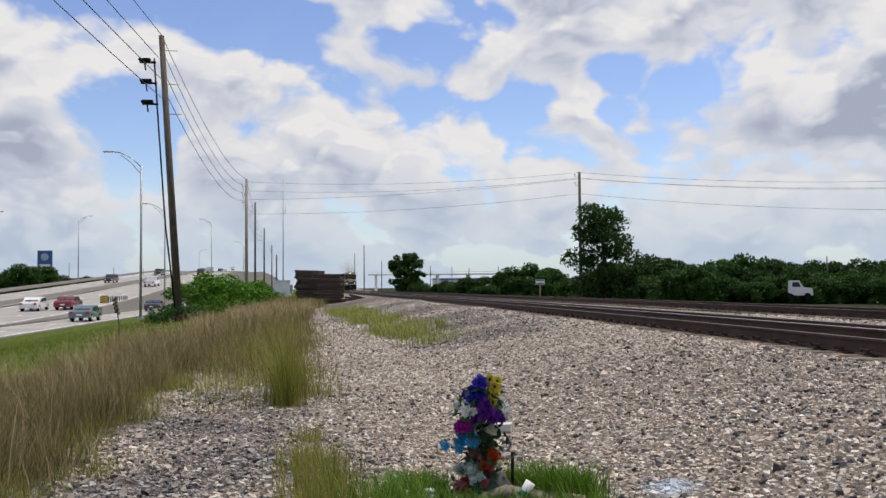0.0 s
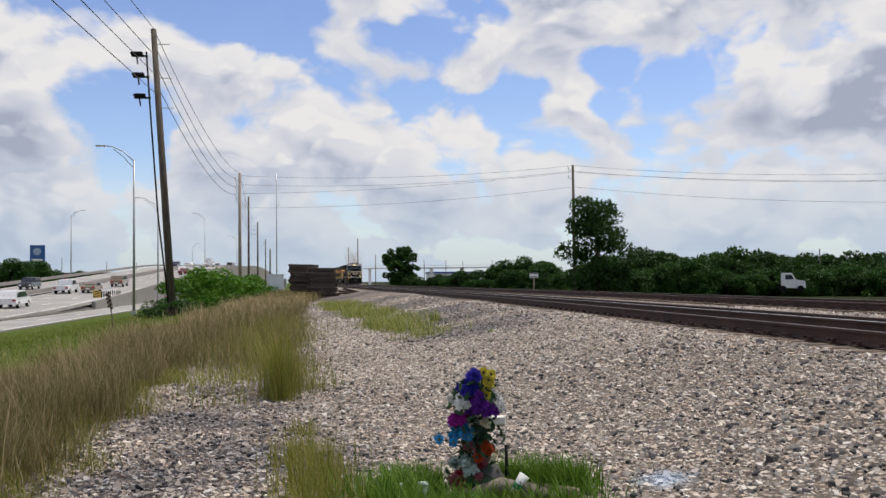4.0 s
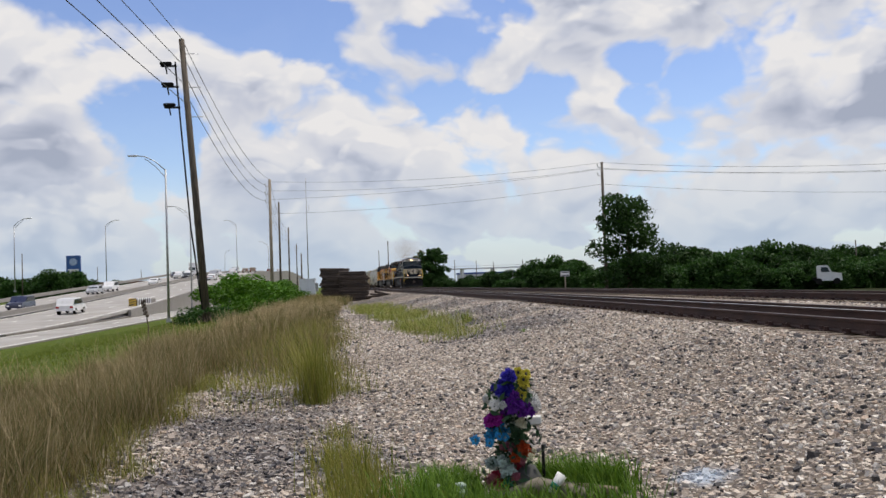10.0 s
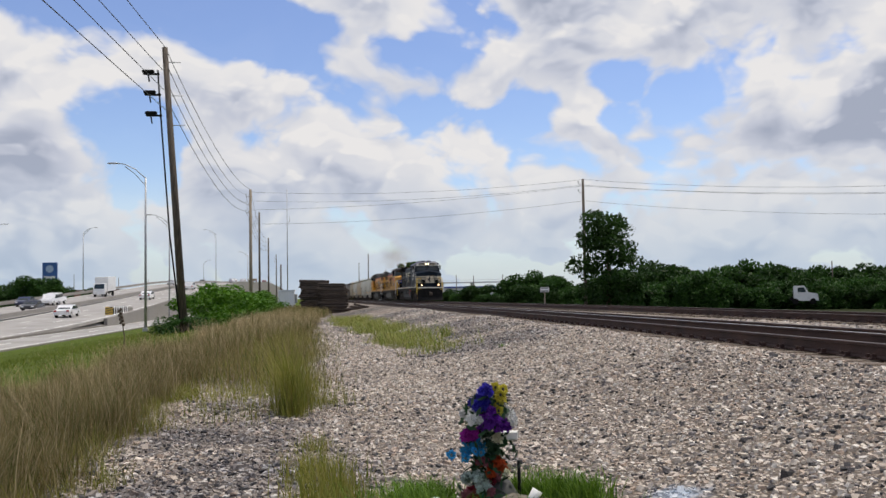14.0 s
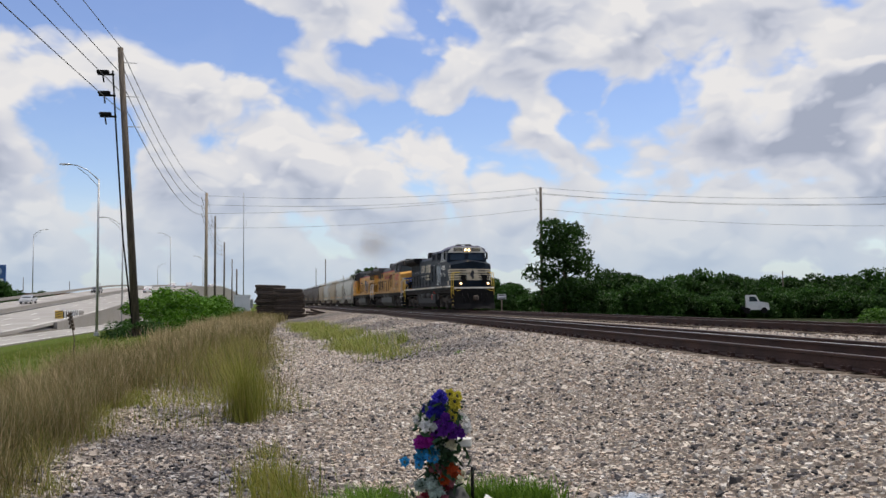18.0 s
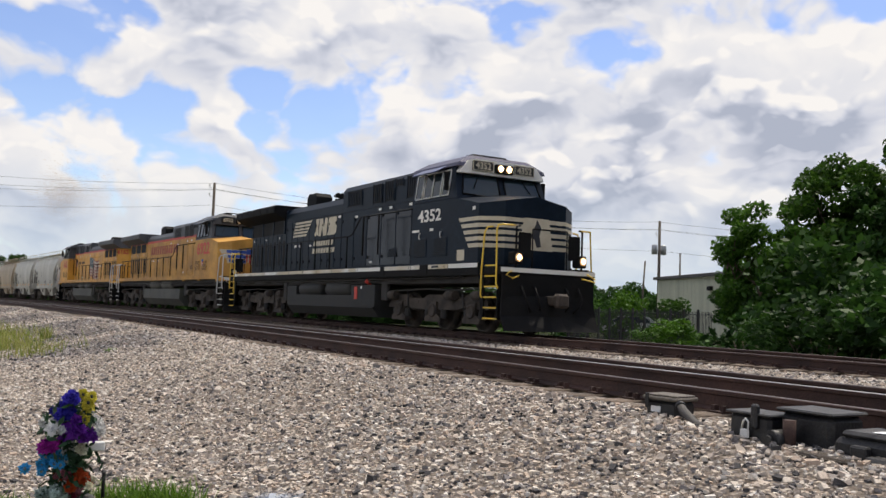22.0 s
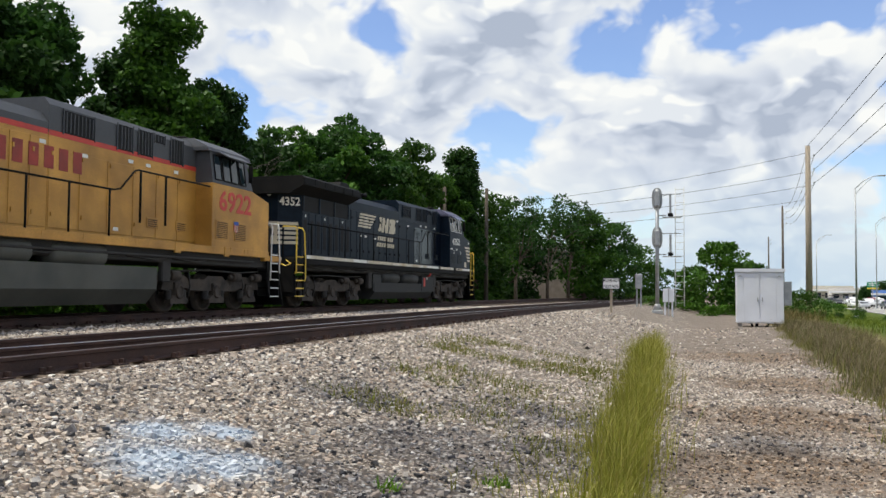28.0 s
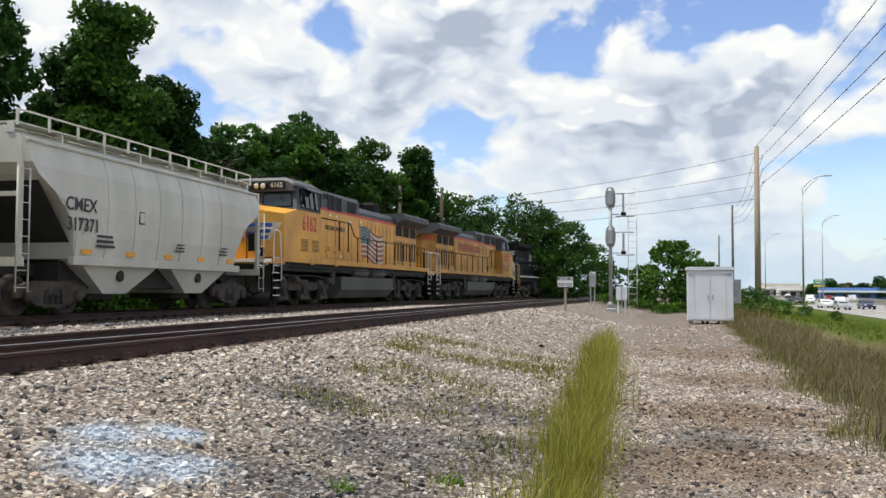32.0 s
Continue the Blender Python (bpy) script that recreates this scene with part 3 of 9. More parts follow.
        for r0, z in ((4.3, 3.62), (6.35, 3.62), (5.6, 3.62), (8.1, 3.5), (9.5, 3.6), (6.9, 2.0), (13.6, 2.75), (13.1, 2.75), (12.1, 2.72)):
            part("warning_label", M().box(s * (hw + 0.02), s * (hw + 0.027), Y(r0), Y(r0 + 0.2), z, z + 0.08), WHITE_TXT, L)
    # radiator wings
    wing = M().prism([(-1.5, 4.12), (-1.5, 4.36), (-1.42, 4.42), (1.42, 4.42), (1.5, 4.36), (1.5, 4.12), (0.98, 3.86), (-0.98, 3.86)], "y", Y(14.9), Y(19.75))
    wg = part("radiator_wing", wing, sch["wing"], L)
    for s in (-1, 1):
        for k in range(6):
            part("wing_panel", M().box(s * 1.5, s * 1.515, Y(14.95 + k * 0.8), Y(15.68 + k * 0.8), 4.15, 4.34), sch["wing"], wg)
        part("intake_screen", M().box(s * 0.98, s * 1.0, Y(14.95), Y(18.84), 3.34, 3.84), GRILLE, wg)
        for k in range(4):
            part("screen_post", M().box(s * 1.0, s * 1.03, Y(14.9 + k * 1.28), Y(14.98 + k * 1.28), 3.32, 3.86), body, wg)
    # exhaust, horn, roof gear
    part("exhaust_outlet", M().loft([[(-0.34, Y(13.35), 4.26), (0.34, Y(13.35), 4.26), (0.34, Y(14.32), 4.26), (-0.34, Y(14.32), 4.26)], [(-0.34, Y(13.37), 4.72), (0.34, Y(13.37), 4.72), (0.34, Y(14.3), 4.72), (-0.34, Y(14.3), 4.72)], [(-0.3, Y(13.5), 4.86), (0.3, Y(13.5), 4.86), (0.3, Y(14.2), 4.86), (-0.3, Y(14.2), 4.86)]]), BLACK_DULL, L)
    part("silencer", M().box(-0.55, 0.55, Y(10.6), Y(12.2), 4.26, 4.36, 0.04), BLACK_DULL, L)
    horn = M().box(-0.2, 0.2, Y(11.75), Y(11.9), 4.26, 4.5)
    for k in (-0.24, -0.08, 0.08, 0.24):
        horn.cyl((k, Y(11.5 + 0.5 * (k > 0)), 4.6), (k, Y(11.85), 4.6), 0.10, 0.035, n=8)
    part("horn", horn, BLACK_DULL, L)
    # cab with windows
    side = [(0.95, 1.72), (0.95, 3.50), (1.22, 4.42), (1.30, 4.56), (3.35, 4.60), (3.35, 1.72)]
    cab = part("cab", M().box(-1.52, 1.52, Y(0.9), Y(3.35), 1.70, 3.52, 0.02), body, L)
    up = M()
    rings = []
    for r, z, w in ((0.92, 3.52, 1.52), (1.22, 4.36, 1.40)):
        rings.append([(-w, Y(r), z), (w, Y(r), z), (w, Y(3.35), z), (-w, Y(3.35), z)])
    up.loft(rings)
    part("cab_window_band", up, sch["cab_top"], cab)
    cr = M()
    cr.loft([[(-1.46, Y(1.0), 4.36), (1.46, Y(1.0), 4.36), (1.46, Y(3.5), 4.36), (-1.46, Y(3.5), 4.36)], [(-1.42, Y(1.02), 4.46), (1.42, Y(1.02), 4.46), (1.42, Y(3.5), 4.46), (-1.42, Y(3.5), 4.46)],
             [(-0.95, Y(1.2), 4.70), (0.95, Y(1.2), 4.70), (0.95, Y(3.45), 4.70), (-0.95, Y(3.45), 4.70)]])
    part("cab_roof", cr, sch["cab_roof"], cab)
    for k, (gx, gr) in enumerate(((-0.5, 1.7), (0.3, 2.0), (0.55, 2.6), (-0.2, 2.8))):
        part("antenna", M().box(gx - 0.18, gx + 0.18, Y(gr - 0.18), Y(gr + 0.18), 4.69, 4.80 + 0.05 * (k % 2), 0.02), BLACK_DULL, cab)
    part("roof_bar", M().tube([(-0.6, Y(1.6), 4.7), (-0.6, Y(1.6), 4.80), (0.5, Y(1.6), 4.80), (0.5, Y(1.6), 4.7)], 0.02), BLACK_DULL, cab)
    for s in (-1, 1):
        for a, b in ((1.38, 1.72), (1.82, 2.72), (2.82, 3.2)):
            def wx(z):
                return s * (1.52 - 0.12 * (z - 3.52) / 0.84 + 0.012)
            w = M().add([(wx(3.64), Y(a), 3.64), (wx(3.64), Y(b), 3.64), (wx(4.26), Y(b), 4.26), (wx(4.26), Y(a), 4.26)], [(0, 1, 2, 3)])
            gl = part("side_window", w, CAB_GLASS, cab)
            fr = M()
            for p, q in (((a, 3.62), (b, 3.62)), ((b, 3.62), (b, 4.28)), ((b, 4.28), (a, 4.28)), ((a, 4.28), (a, 3.62))):
                fr.tube([(wx(p[1]), Y(p[0]), p[1]), (wx(q[1]), Y(q[0]), q[1])], 0.022, n=4)
            if b - a > 0.5:
                fr.tube([(wx(3.62), Y((a + b) / 2), 3.62), (wx(4.28), Y((a + b) / 2), 4.28)], 0.03, n=4)
            part("window_frame", fr, sch["frame"], gl)
        part("sunshade", M().add([(s * 1.42, Y(1.6), 4.40), (s * 1.42, Y(3.0), 4.40), (s * 1.78, Y(2.95), 4.22), (s * 1.78, Y(1.65), 4.22),
                                   (s * 1.42, Y(1.6), 4.42), (s * 1.42, Y(3.0), 4.42), (s * 1.78, Y(2.95), 4.24), (s * 1.78, Y(1.65), 4.24)],
                                  [(0, 1, 2, 3), (4, 7, 6, 5), (0, 4, 5, 1), (1, 5, 6, 2), (2, 6, 7, 3), (3, 7, 4, 0)]), sch["shade"], cab)
        part("mirror", M().box(s * 1.56, s * 1.70, Y(1.28), Y(1.32), 3.72, 4.2, 0.01), BLACK_DULL, cab)
    for s in (-1, 1):
        def fy(z):
            return Y(0.92 + 0.30 * (z - 3.52) / 0.84 - 0.015)
        w = M().add([(s * 0.12, fy(3.62), 3.62), (s * 1.30, fy(3.66), 3.66), (s * 1.18, fy(4.16), 4.16), (s * 0.12, fy(4.16), 4.16)], [(0, 1, 2, 3)])
        gl = part("windshield", w, CAB_GLASS, cab)
        fr = M()
        q = [(s * 0.10, 3.60), (s * 1.33, 3.64), (s * 1.20, 4.18), (s * 0.10, 4.18)]
        for k in range(4):
            (xa, za), (xb, zb) = q[k], q[(k + 1) % 4]
            fr.tube([(xa, fy(za) - 0.005, za), (xb, fy(zb) - 0.005, zb)], 0.022, n=4)
        fr.tube([(s * 0.7, fy(4.2) - 0.02, 4.2), (s * 0.95, fy(3.8) - 0.03, 3.8)], 0.012, n=4)
        part("windshield_frame", fr, BLACK_DULL, gl)
    # number boards and headlight over the windshield
    part("brow_panel", M().prism([(-1.40, 4.19), (-1.40, 4.24), (-1.15, 4.52), (-0.9, 4.58), (0.9, 4.58), (1.15, 4.52), (1.40, 4.24), (1.40, 4.19)], "y", Y(0.98), Y(1.2)), sch["brow"], cab)
    for s in (-1, 1):
        nb = part("number_board", M().box(s * 0.36, s * 1.02, Y(0.93), Y(1.0), 4.28, 4.53, 0.012), NUM_BOARD, cab)
        fr = M()
        for q in ((0.36, 1.02, 4.275, 4.292), (0.36, 1.02, 4.518, 4.535), (0.355, 0.372, 4.275, 4.535), (1.008, 1.025, 4.275, 4.535)):
            fr.box(s * q[0], s * q[1], Y(0.922), Y(0.94), q[2], q[3])
        part("board_frame", fr, CREAM if sch["ns"] else BLACK_DULL, nb)
        lettering("number", sch["num"], 0.17, CREAM, nb, (s * 0.69, Y(0.924), 4.40), "-y", 0.03)
    hl = part("headlight_housing", M().box(-0.30, 0.30, Y(0.90), Y(1.12), 4.26, 4.50, 0.02), BLACK_DULL, cab)
    for s in (-1, 1):
        lamp = part("headlight", M().lathe([(0.02, -0.02), (0.10, -0.015), (0.105, 0.03)], centre=(s * 0.14, Y(0.90), 4.38), axis="y", n=14), LAMP_WARM if sch["lit"] else CREAM, hl)
        if sch["lit"]:
            part("bulb", M().lathe([(0.005, -0.05), (0.070, -0.04), (0.085, 0.0)], centre=(s * 0.14, Y(0.90), 4.38), axis="y", n=12), LAMP_ON, lamp)
    # nose
    plan = [(-1.52, 0.92), (-1.52, -0.18), (-0.98, -0.60), (0.98, -0.60), (1.52, -0.18), (1.52, 0.92)]
    rim = (3.50, 3.28, 3.36, 3.36, 3.28, 3.50)
    nv = [(x, Y(r), 1.72) for x, r in plan] + [(x, Y(r), z) for (x, r), z in zip(plan, rim)] + [(0, Y(-0.60), 3.52), (0, Y(0.92), 3.70)]
    nz = part("nose", M().add(nv, [(0, 1, 7, 6), (1, 2, 8, 7), (2, 3, 9, 12, 8), (3, 4, 10, 9), (4, 5, 11, 10), (5, 0, 6, 13, 11), (5, 4, 3, 2, 1, 0), (6, 7, 12, 13), (7, 8, 12), (9, 10, 12), (10, 11, 13, 12)]), sch["nose"], L)
    part("nose_door", M().box(-1.18, -0.62, Y(-0.62), Y(-0.60), 1.8, 3.0), sch["nose"], nz) if sch["lit"] is None else None
    if sch["nose_stripes"]:
        for k in range(5):
            z0 = 2.20 + k * 0.165
            for s in (-1, 1):
                st = 0.26 + 0.112 * k
                P = [(s * 1.527, st, st + 0.07), (s * 1.527, -0.183, -0.183), (s * 0.983, -0.607, -0.607), (s * 0.40, -0.607, -0.607)]
                m2 = M()
                for i in range(3):
                    (xa, ra, rc), (xb, rb, rd) = P[i], P[i + 1]
                    m2.add([(xa, Y(ra), z0), (xb, Y(rb), z0), (xb, Y(rd), z0 + 0.10), (xa, Y(rc), z0 + 0.10)], [(0, 1, 2, 3)])
                part("nose_stripe", m2, CREAM, nz)
        part("emblem_panel", M().add([(-0.55, Y(-0.612), 2.18), (0.55, Y(-0.612), 2.18), (0.40, Y(-0.612), 2.98), (-0.40, Y(-0.612), 2.98)], [(0, 1, 2, 3)]), CREAM, nz)
        part("emblem_shape", M().add([(0.02, Y(-0.617), 2.25), (0.16, Y(-0.617), 2.28), (0.10, Y(-0.617), 2.55), (0.16, Y(-0.617), 2.75), (0.02, Y(-0.617), 2.95), (-0.08, Y(-0.617), 2.72), (-0.20, Y(-0.617), 2.50), (-0.06, Y(-0.617), 2.45)],
                                      [(0, 1, 2, 3, 4, 5, 6, 7)]), INK, nz)
    else:
        def chamfer(x):
            return Y(-0.606 + (x - 0.98) * 0.42 / 0.54 - 0.006)
        for s in (-1, 1):
            for k in range(3):
                z0, xe = 2.36 + 0.21 * k, 1.12 + 0.13 * k
                for za, zb, mt, d in ((z0, z0 + 0.19, CREAM, 0.0), (z0 + 0.025, z0 + 0.165, BLUE, 0.004)):
                    part("wing_emblem", M().add([(s * 0.26, Y(-0.610 - d), za), (s * 0.984, Y(-0.610 - d), za), (s * 0.984, Y(-0.610 - d), zb), (s * 0.26, Y(-0.610 - d), zb)], [(0, 1, 2, 3)]), mt, nz)
                    part("wing_emblem", M().add([(s * 0.984, Y(-0.610 - d), za), (s * (xe - 3 * d), chamfer(xe) - d, za), (s * (xe + 0.07 - 3 * d), chamfer(xe + 0.07) - d, zb), (s * 0.984, Y(-0.610 - d), zb)], [(0, 1, 2, 3)]), mt, nz)
        part("shield_emblem", M().add([(-0.26, Y(-0.618), 2.78), (0.26, Y(-0.618), 2.78), (0.26, Y(-0.618), 3.02), (-0.26, Y(-0.618), 3.02)], [(0, 1, 2, 3)]), BLUE, nz)
        for k in range(7):
            xa, zc = -0.26 + k * 0.52 / 7, 2.32 + 0.05 * abs(k - 3)
            part("shield_stripe", M().add([(xa, Y(-0.618), zc), (xa + 0.52 / 7, Y(-0.618), zc), (xa + 0.52 / 7, Y(-0.618), 2.78), (xa, Y(-0.618), 2.78)], [(0, 1, 2, 3)]), UP_RED if k % 2 == 0 else CREAM, nz)
    # platforms, plow, couplers, ditch lamps
    for e, r0, r1 in ((-1, -1.2, 0.0), (1, 19.4, 20.3)):
        part("end_platform", M().box(-1.5, 1.5, Y(r0), Y(r1), 1.52, 1.70, 0.02), sch["platform"], L)
        a = r0 if e < 0 else r1
        part("pilot", M().box(-1.45, 1.45, Y(a - 0.03), Y(a + 0.03), 0.55, 1.52), BLACK_DULL, L)
        cp = M().box(-0.14, 0.14, Y(a), Y(a + e * 0.45), 0.78, 1.02, 0.03)
        cp.box(-0.2, 0.2, Y(a + e * 0.40), Y(a + e * 0.62), 0.72, 1.08, 0.06)
        part("coupler", cp, GRIME, L)
        for k in (-0.9, -0.5, 0.5, 0.9):
            part("air_hose", M().tube([(k, Y(a + e * 0.05), 1.25), (k, Y(a + e * 0.22), 1.0), (k * 0.9, Y(a + e * 0.25), 0.75), (k * 0.75, Y(a + e * 0.15), 0.6)], 0.028), BLACK_DULL, L)
        pl = M()
        pl.loft([[(-1.45, Y(a), 1.0), (-0.2, Y(a + e * 0.12), 1.0), (0.2, Y(a + e * 0.12), 1.0), (1.45, Y(a), 1.0), (1.45, Y(a - e * 0.04), 1.0), (-1.45, Y(a - e * 0.04), 1.0)],
                 [(-1.5, Y(a + e * 0.06), 0.5), (-0.2, Y(a + e * 0.26), 0.5), (0.2, Y(a + e * 0.26), 0.5), (1.5, Y(a + e * 0.06), 0.5), (1.5, Y(a + e * 0.01), 0.5), (-1.5, Y(a + e * 0.01), 0.5)],
                 [(-1.5, Y(a + e * 0.22), 0.13), (-0.2, Y(a + e * 0.5), 0.13), (0.2, Y(a + e * 0.5), 0.13), (1.5, Y(a + e * 0.22), 0.13), (1.5, Y(a + e * 0.18), 0.13), (-1.5, Y(a + e * 0.18), 0.13)]])
        part("snow_plow", pl, BLACK_DULL, L) if e < 0 else None
        for s in (-1, 1):
            yy = -0.74 if e < 0 else 19.92
            steps(L, Y(yy), e, sch["edge"], s)
            hr = M().tube([(s * 1.50, Y(yy - e * 0.34), 0.92), (s * 1.53, Y(yy - e * 0.36), 1.0), (s * 1.53, Y(yy - e * 0.34), 1.7), (s * 1.52, Y(yy - e * 0.26), 2.55), (s * 1.46, Y(yy - e * 0.22), 2.68), (s * 1.3, Y(yy - e * 0.22), 2.70)], 0.024)
            hr.tube([(s * 1.50, Y(yy + e * 0.36), 1.16), (s * 1.52, Y(yy + e * 0.30), 1.28), (s * 1.52, Y(yy + e * 0.30), 1.7), (s * 1.50, Y(yy + e * 0.25), 2.6), (s * 1.47, Y(yy + e * 0.28), 2.70), (s * 1.38, Y(yy + e * 0.36), 2.71), (s * 1.05, Y(yy + e * 0.40), 2.71)], 0.024)
            part("corner_handrail", hr, sch["rail"], L)
            cut = M().tube([(s * 1.0, Y(a + e * 0.08), 1.5), (s * 1.3, Y(a + e * 0.25), 1.42), (s * 1.42, Y(a + e * 0.12), 1.5), (s * 1.2, Y(a + e * 0.05), 1.62)], 0.018)
            part("cut_lever", cut, sch["rail"], L)
        er = M()
        for k in (-0.55, 0.55):
            er.tube([(k, Y(a + e * 0.0), 1.7), (k, Y(a), 2.65)], 0.02)
        er.tube([(-0.55, Y(a), 2.65), (0.55, Y(a), 2.65)], 0.02)
        for k in (-1.05, 1.05):
            er.tube([(k, Y(a), 1.7), (k, Y(a), 2.68), (k * 0.9, Y(a), 2.70)], 0.03)
        part("end_handrail", er, BLACK_DULL, L)
        if e < 0:
            for k in (-1, 1):
                part("end_gate", M().box(k * 0.6, k * 0.98, Y(a - 0.01), Y(a + 0.01), 1.95, 2.55), BLACK_DULL, L)
    for s in (-1, 1):
        dl = part("ditch_light", M().box(s * 0.88, s * 1.16, Y(-1.28), Y(-1.0), 1.78, 2.08, 0.03), BLACK_DULL, L)
        lens = part("lens", M().lathe([(0.02, -0.02), (0.10, -0.015), (0.105, 0.02)], centre=(s * 1.02, Y(-1.29), 1.94), axis="y", n=14), LAMP_WARM if sch["lit"] else CREAM, dl)
        if sch["lit"]:
            part("bulb", M().lathe([(0.005, -0.05), (0.062, -0.04), (0.074, 0.0)], centre=(s * 1.02, Y(-1.29), 1.94), axis="y", n=12), DITCH_ON, lens)
    part("front_stripe", M().box(-1.5, 1.5, Y(-1.225), Y(-1.205), 1.58, 1.69), WHITE_TXT, L)
    # side handrails with stanchions
    for s in (-1, 1):
        rail = M()
        rail.tube([(s * 1.46, Y(19.3), 2.85), (s * 1.46, Y(7.75), 2.85), (s * 1.46, Y(7.5), 2.9), (s * 1.46, Y(6.95), 3.36), (s * 1.46, Y(6.8), 3.40), (s * 1.46, Y(3.4), 3.40)], 0.022)
        hr = part("side_handrail", rail, sch["hrail"], L)
        for k, r in enumerate((19.0, 17.6, 16.2, 14.8, 13.4, 12.0, 10.6, 9.3, 7.9)):
            part("stanchion", M().cyl((s * 1.46, Y(r), 1.7), (s * 1.46, Y(r), 2.85), 0.024, n=6), sch["hrail"], hr)
        for r in (6.7, 5.6):
            part("stanchion", M().cyl((s * 1.46, Y(r), 2.2), (s * 1.46, Y(r), 3.40), 0.03, n=6), sch["hrail"], hr)
    # fuel tank and reservoirs
    low = [(-1.42, 0.95), (-1.42, 0.55), (-1.2, 0.26), (1.2, 0.26), (1.42, 0.55), (1.42, 0.95)] if sch["ns"] else [(-1.45, 1.16), (-1.45, 0.62), (-1.15, 0.26), (1.15, 0.26), (1.45, 0.62), (1.45, 1.16)]
    tank = part("fuel_tank", M().prism(low, "y", Y(5.9), Y(13.2)), sch["tank"], L)
    if sch["ns"]:
        part("tank_head", M().prism([(-1.44, 0.6), (-1.44, 1.28), (1.44, 1.28), (1.44, 0.6)], "y", Y(5.75), Y(7.45)), sch["tank"], tank)
        part("tank_tail", M().prism([(-1.40, 0.6), (-1.40, 1.28), (1.40, 1.28), (1.40, 0.6)], "y", Y(12.4), Y(13.3)), sch["tank"], tank)
    for s in (-1, 1):
        for r0, r1 in ((7.75, 9.75), (10.2, 12.2)):
            zz = 1.16 if sch["ns"] else 1.38
            part("air_reservoir", M().lathe([(0.02, Y(r0)), (0.2, Y(r0 + 0.03)), (0.28, Y(r0 + 0.14)), (0.28, Y(r1 - 0.14)), (0.2, Y(r1 - 0.03)), (0.02, Y(r1))], centre=(s * 1.16, 0, zz), axis="y", n=18), sch["tank"], L)
        if sch["ns"]:
            part("fuel_gauge", M().box(s * 1.44, s * 1.455, Y(7.0), Y(7.22), 0.82, 1.22, 0.004), UP_RED, tank, "red sight gauge")
            part("fuel_cap", M().cyl((s * 1.3, Y(6.3), 1.3), (s * 1.48, Y(6.3), 1.42), 0.07, n=10), UP_RED, tank)
            part("tank_label", M().box(s * 1.44, s * 1.447, Y(6.68), Y(6.76), 1.16, 1.24), WHITE_TXT, tank)
        part("equipment_box", M().box(s * 1.25, s * 1.4, Y(13.4), Y(13.75), 0.7, 1.4, 0.03), DARK_UNDER, L)
        part("equipment_box", M().box(s * 1.2, s * 1.35, Y(5.1), Y(5.5), 0.8, 1.35, 0.03), DARK_UNDER, L)
    for c, sg in ((2.5, -1), (16.8, 1)):
        loco_truck(L, Y(c), sg)
    ws = [wheelset(L, Y(r)) for r in (0.5, 2.5, 4.5, 14.8, 16.8, 18.8)]
    # lettering
    for s, fc in ((-1, "-x"), (1, "+x")):
        lettering("road_number", sch["num"], sch["numh"], sch["num_mat"], L, (s * 1.525, Y(2.34 if sch["ns"] else 2.2 if sch["flag"] else 2.0), sch["numz"]), fc, 0.03, sch.get("squeeze", 1.10))
        if sch["ns"]:
            for k in range(5):
                z0 = 3.13 + 0.118 * k
                part("hood_stripe", M().add([(s * 1.004, Y(14.0 - 0.05 * k), z0), (s * 1.004, Y(12.15 + 0.13 * (4 - k)), z0), (s * 1.004, Y(12.07 + 0.13 * (4 - k)), z0 + 0.075), (s * 1.004, Y(13.97 - 0.05 * k), z0 + 0.075)], [(0, 1, 2, 3)]), CREAM, L)
            # the owner's initials and name as plain blocks
            def mark(pts):
                return M().add([(s * 1.004, Y(a), z) for a, z in pts], [tuple(range(len(pts)))])
            part("emblem_block", mark([(11.45, 3.06), (11.22, 3.06), (11.12, 3.40), (11.02, 3.06), (10.74, 3.06), (10.62, 3.68), (10.86, 3.68), (10.96, 3.36), (11.08, 3.68), (11.34, 3.68)]), CREAM, L)
            part("emblem_block", mark([(10.66, 3.06), (10.0, 3.06), (9.86, 3.14), (9.82, 3.36), (9.92, 3.42), (9.84, 3.56), (9.84, 3.68), (10.42, 3.68), (10.56, 3.60), (10.6, 3.38), (10.5, 3.32)]), CREAM, L)
            part("emblem_shape", mark([(11.45, 3.08), (11.62, 3.14), (11.75, 3.06), (11.86, 3.14), (11.72, 3.26), (11.66, 3.46), (11.72, 3.68), (11.40, 3.68), (11.50, 3.42)]), CREAM, L)
            for z, a, b in ((2.72, 10.15, 11.95), (2.46, 9.98, 12.05)):
                n = 8
                for k in range(n):
                    w = (b - a) / n
                    ya, yb, sl = a + k * w, a + k * w + w * 0.8, -0.06
                    part("name_bar", M().add([(s * 1.004, Y(ya), z), (s * 1.004, Y(yb), z), (s * 1.004, Y(yb + sl), z + 0.17), (s * 1.004, Y(ya + sl), z + 0.17)], [(0, 1, 2, 3)]), CREAM, L)
            part("cab_data_bar", M().box(s * 1.52, s * 1.525, Y(2.9), Y(3.3), 2.72, 2.78), WHITE_TXT, L)
            part("cab_data_bar", M().box(s * 1.52, s * 1.525, Y(2.1), Y(2.3), 2.72, 2.79), WHITE_TXT, L)
            part("cab_plate", M().box(s * 1.52, s * 1.528, Y(0.46), Y(0.82), 1.89, 2.16), CREAM, L)
            part("data_plate", M().box(s * 1.536, s * 1.54, Y(1.75), Y(2.12), 1.73, 1.79), INK, L)
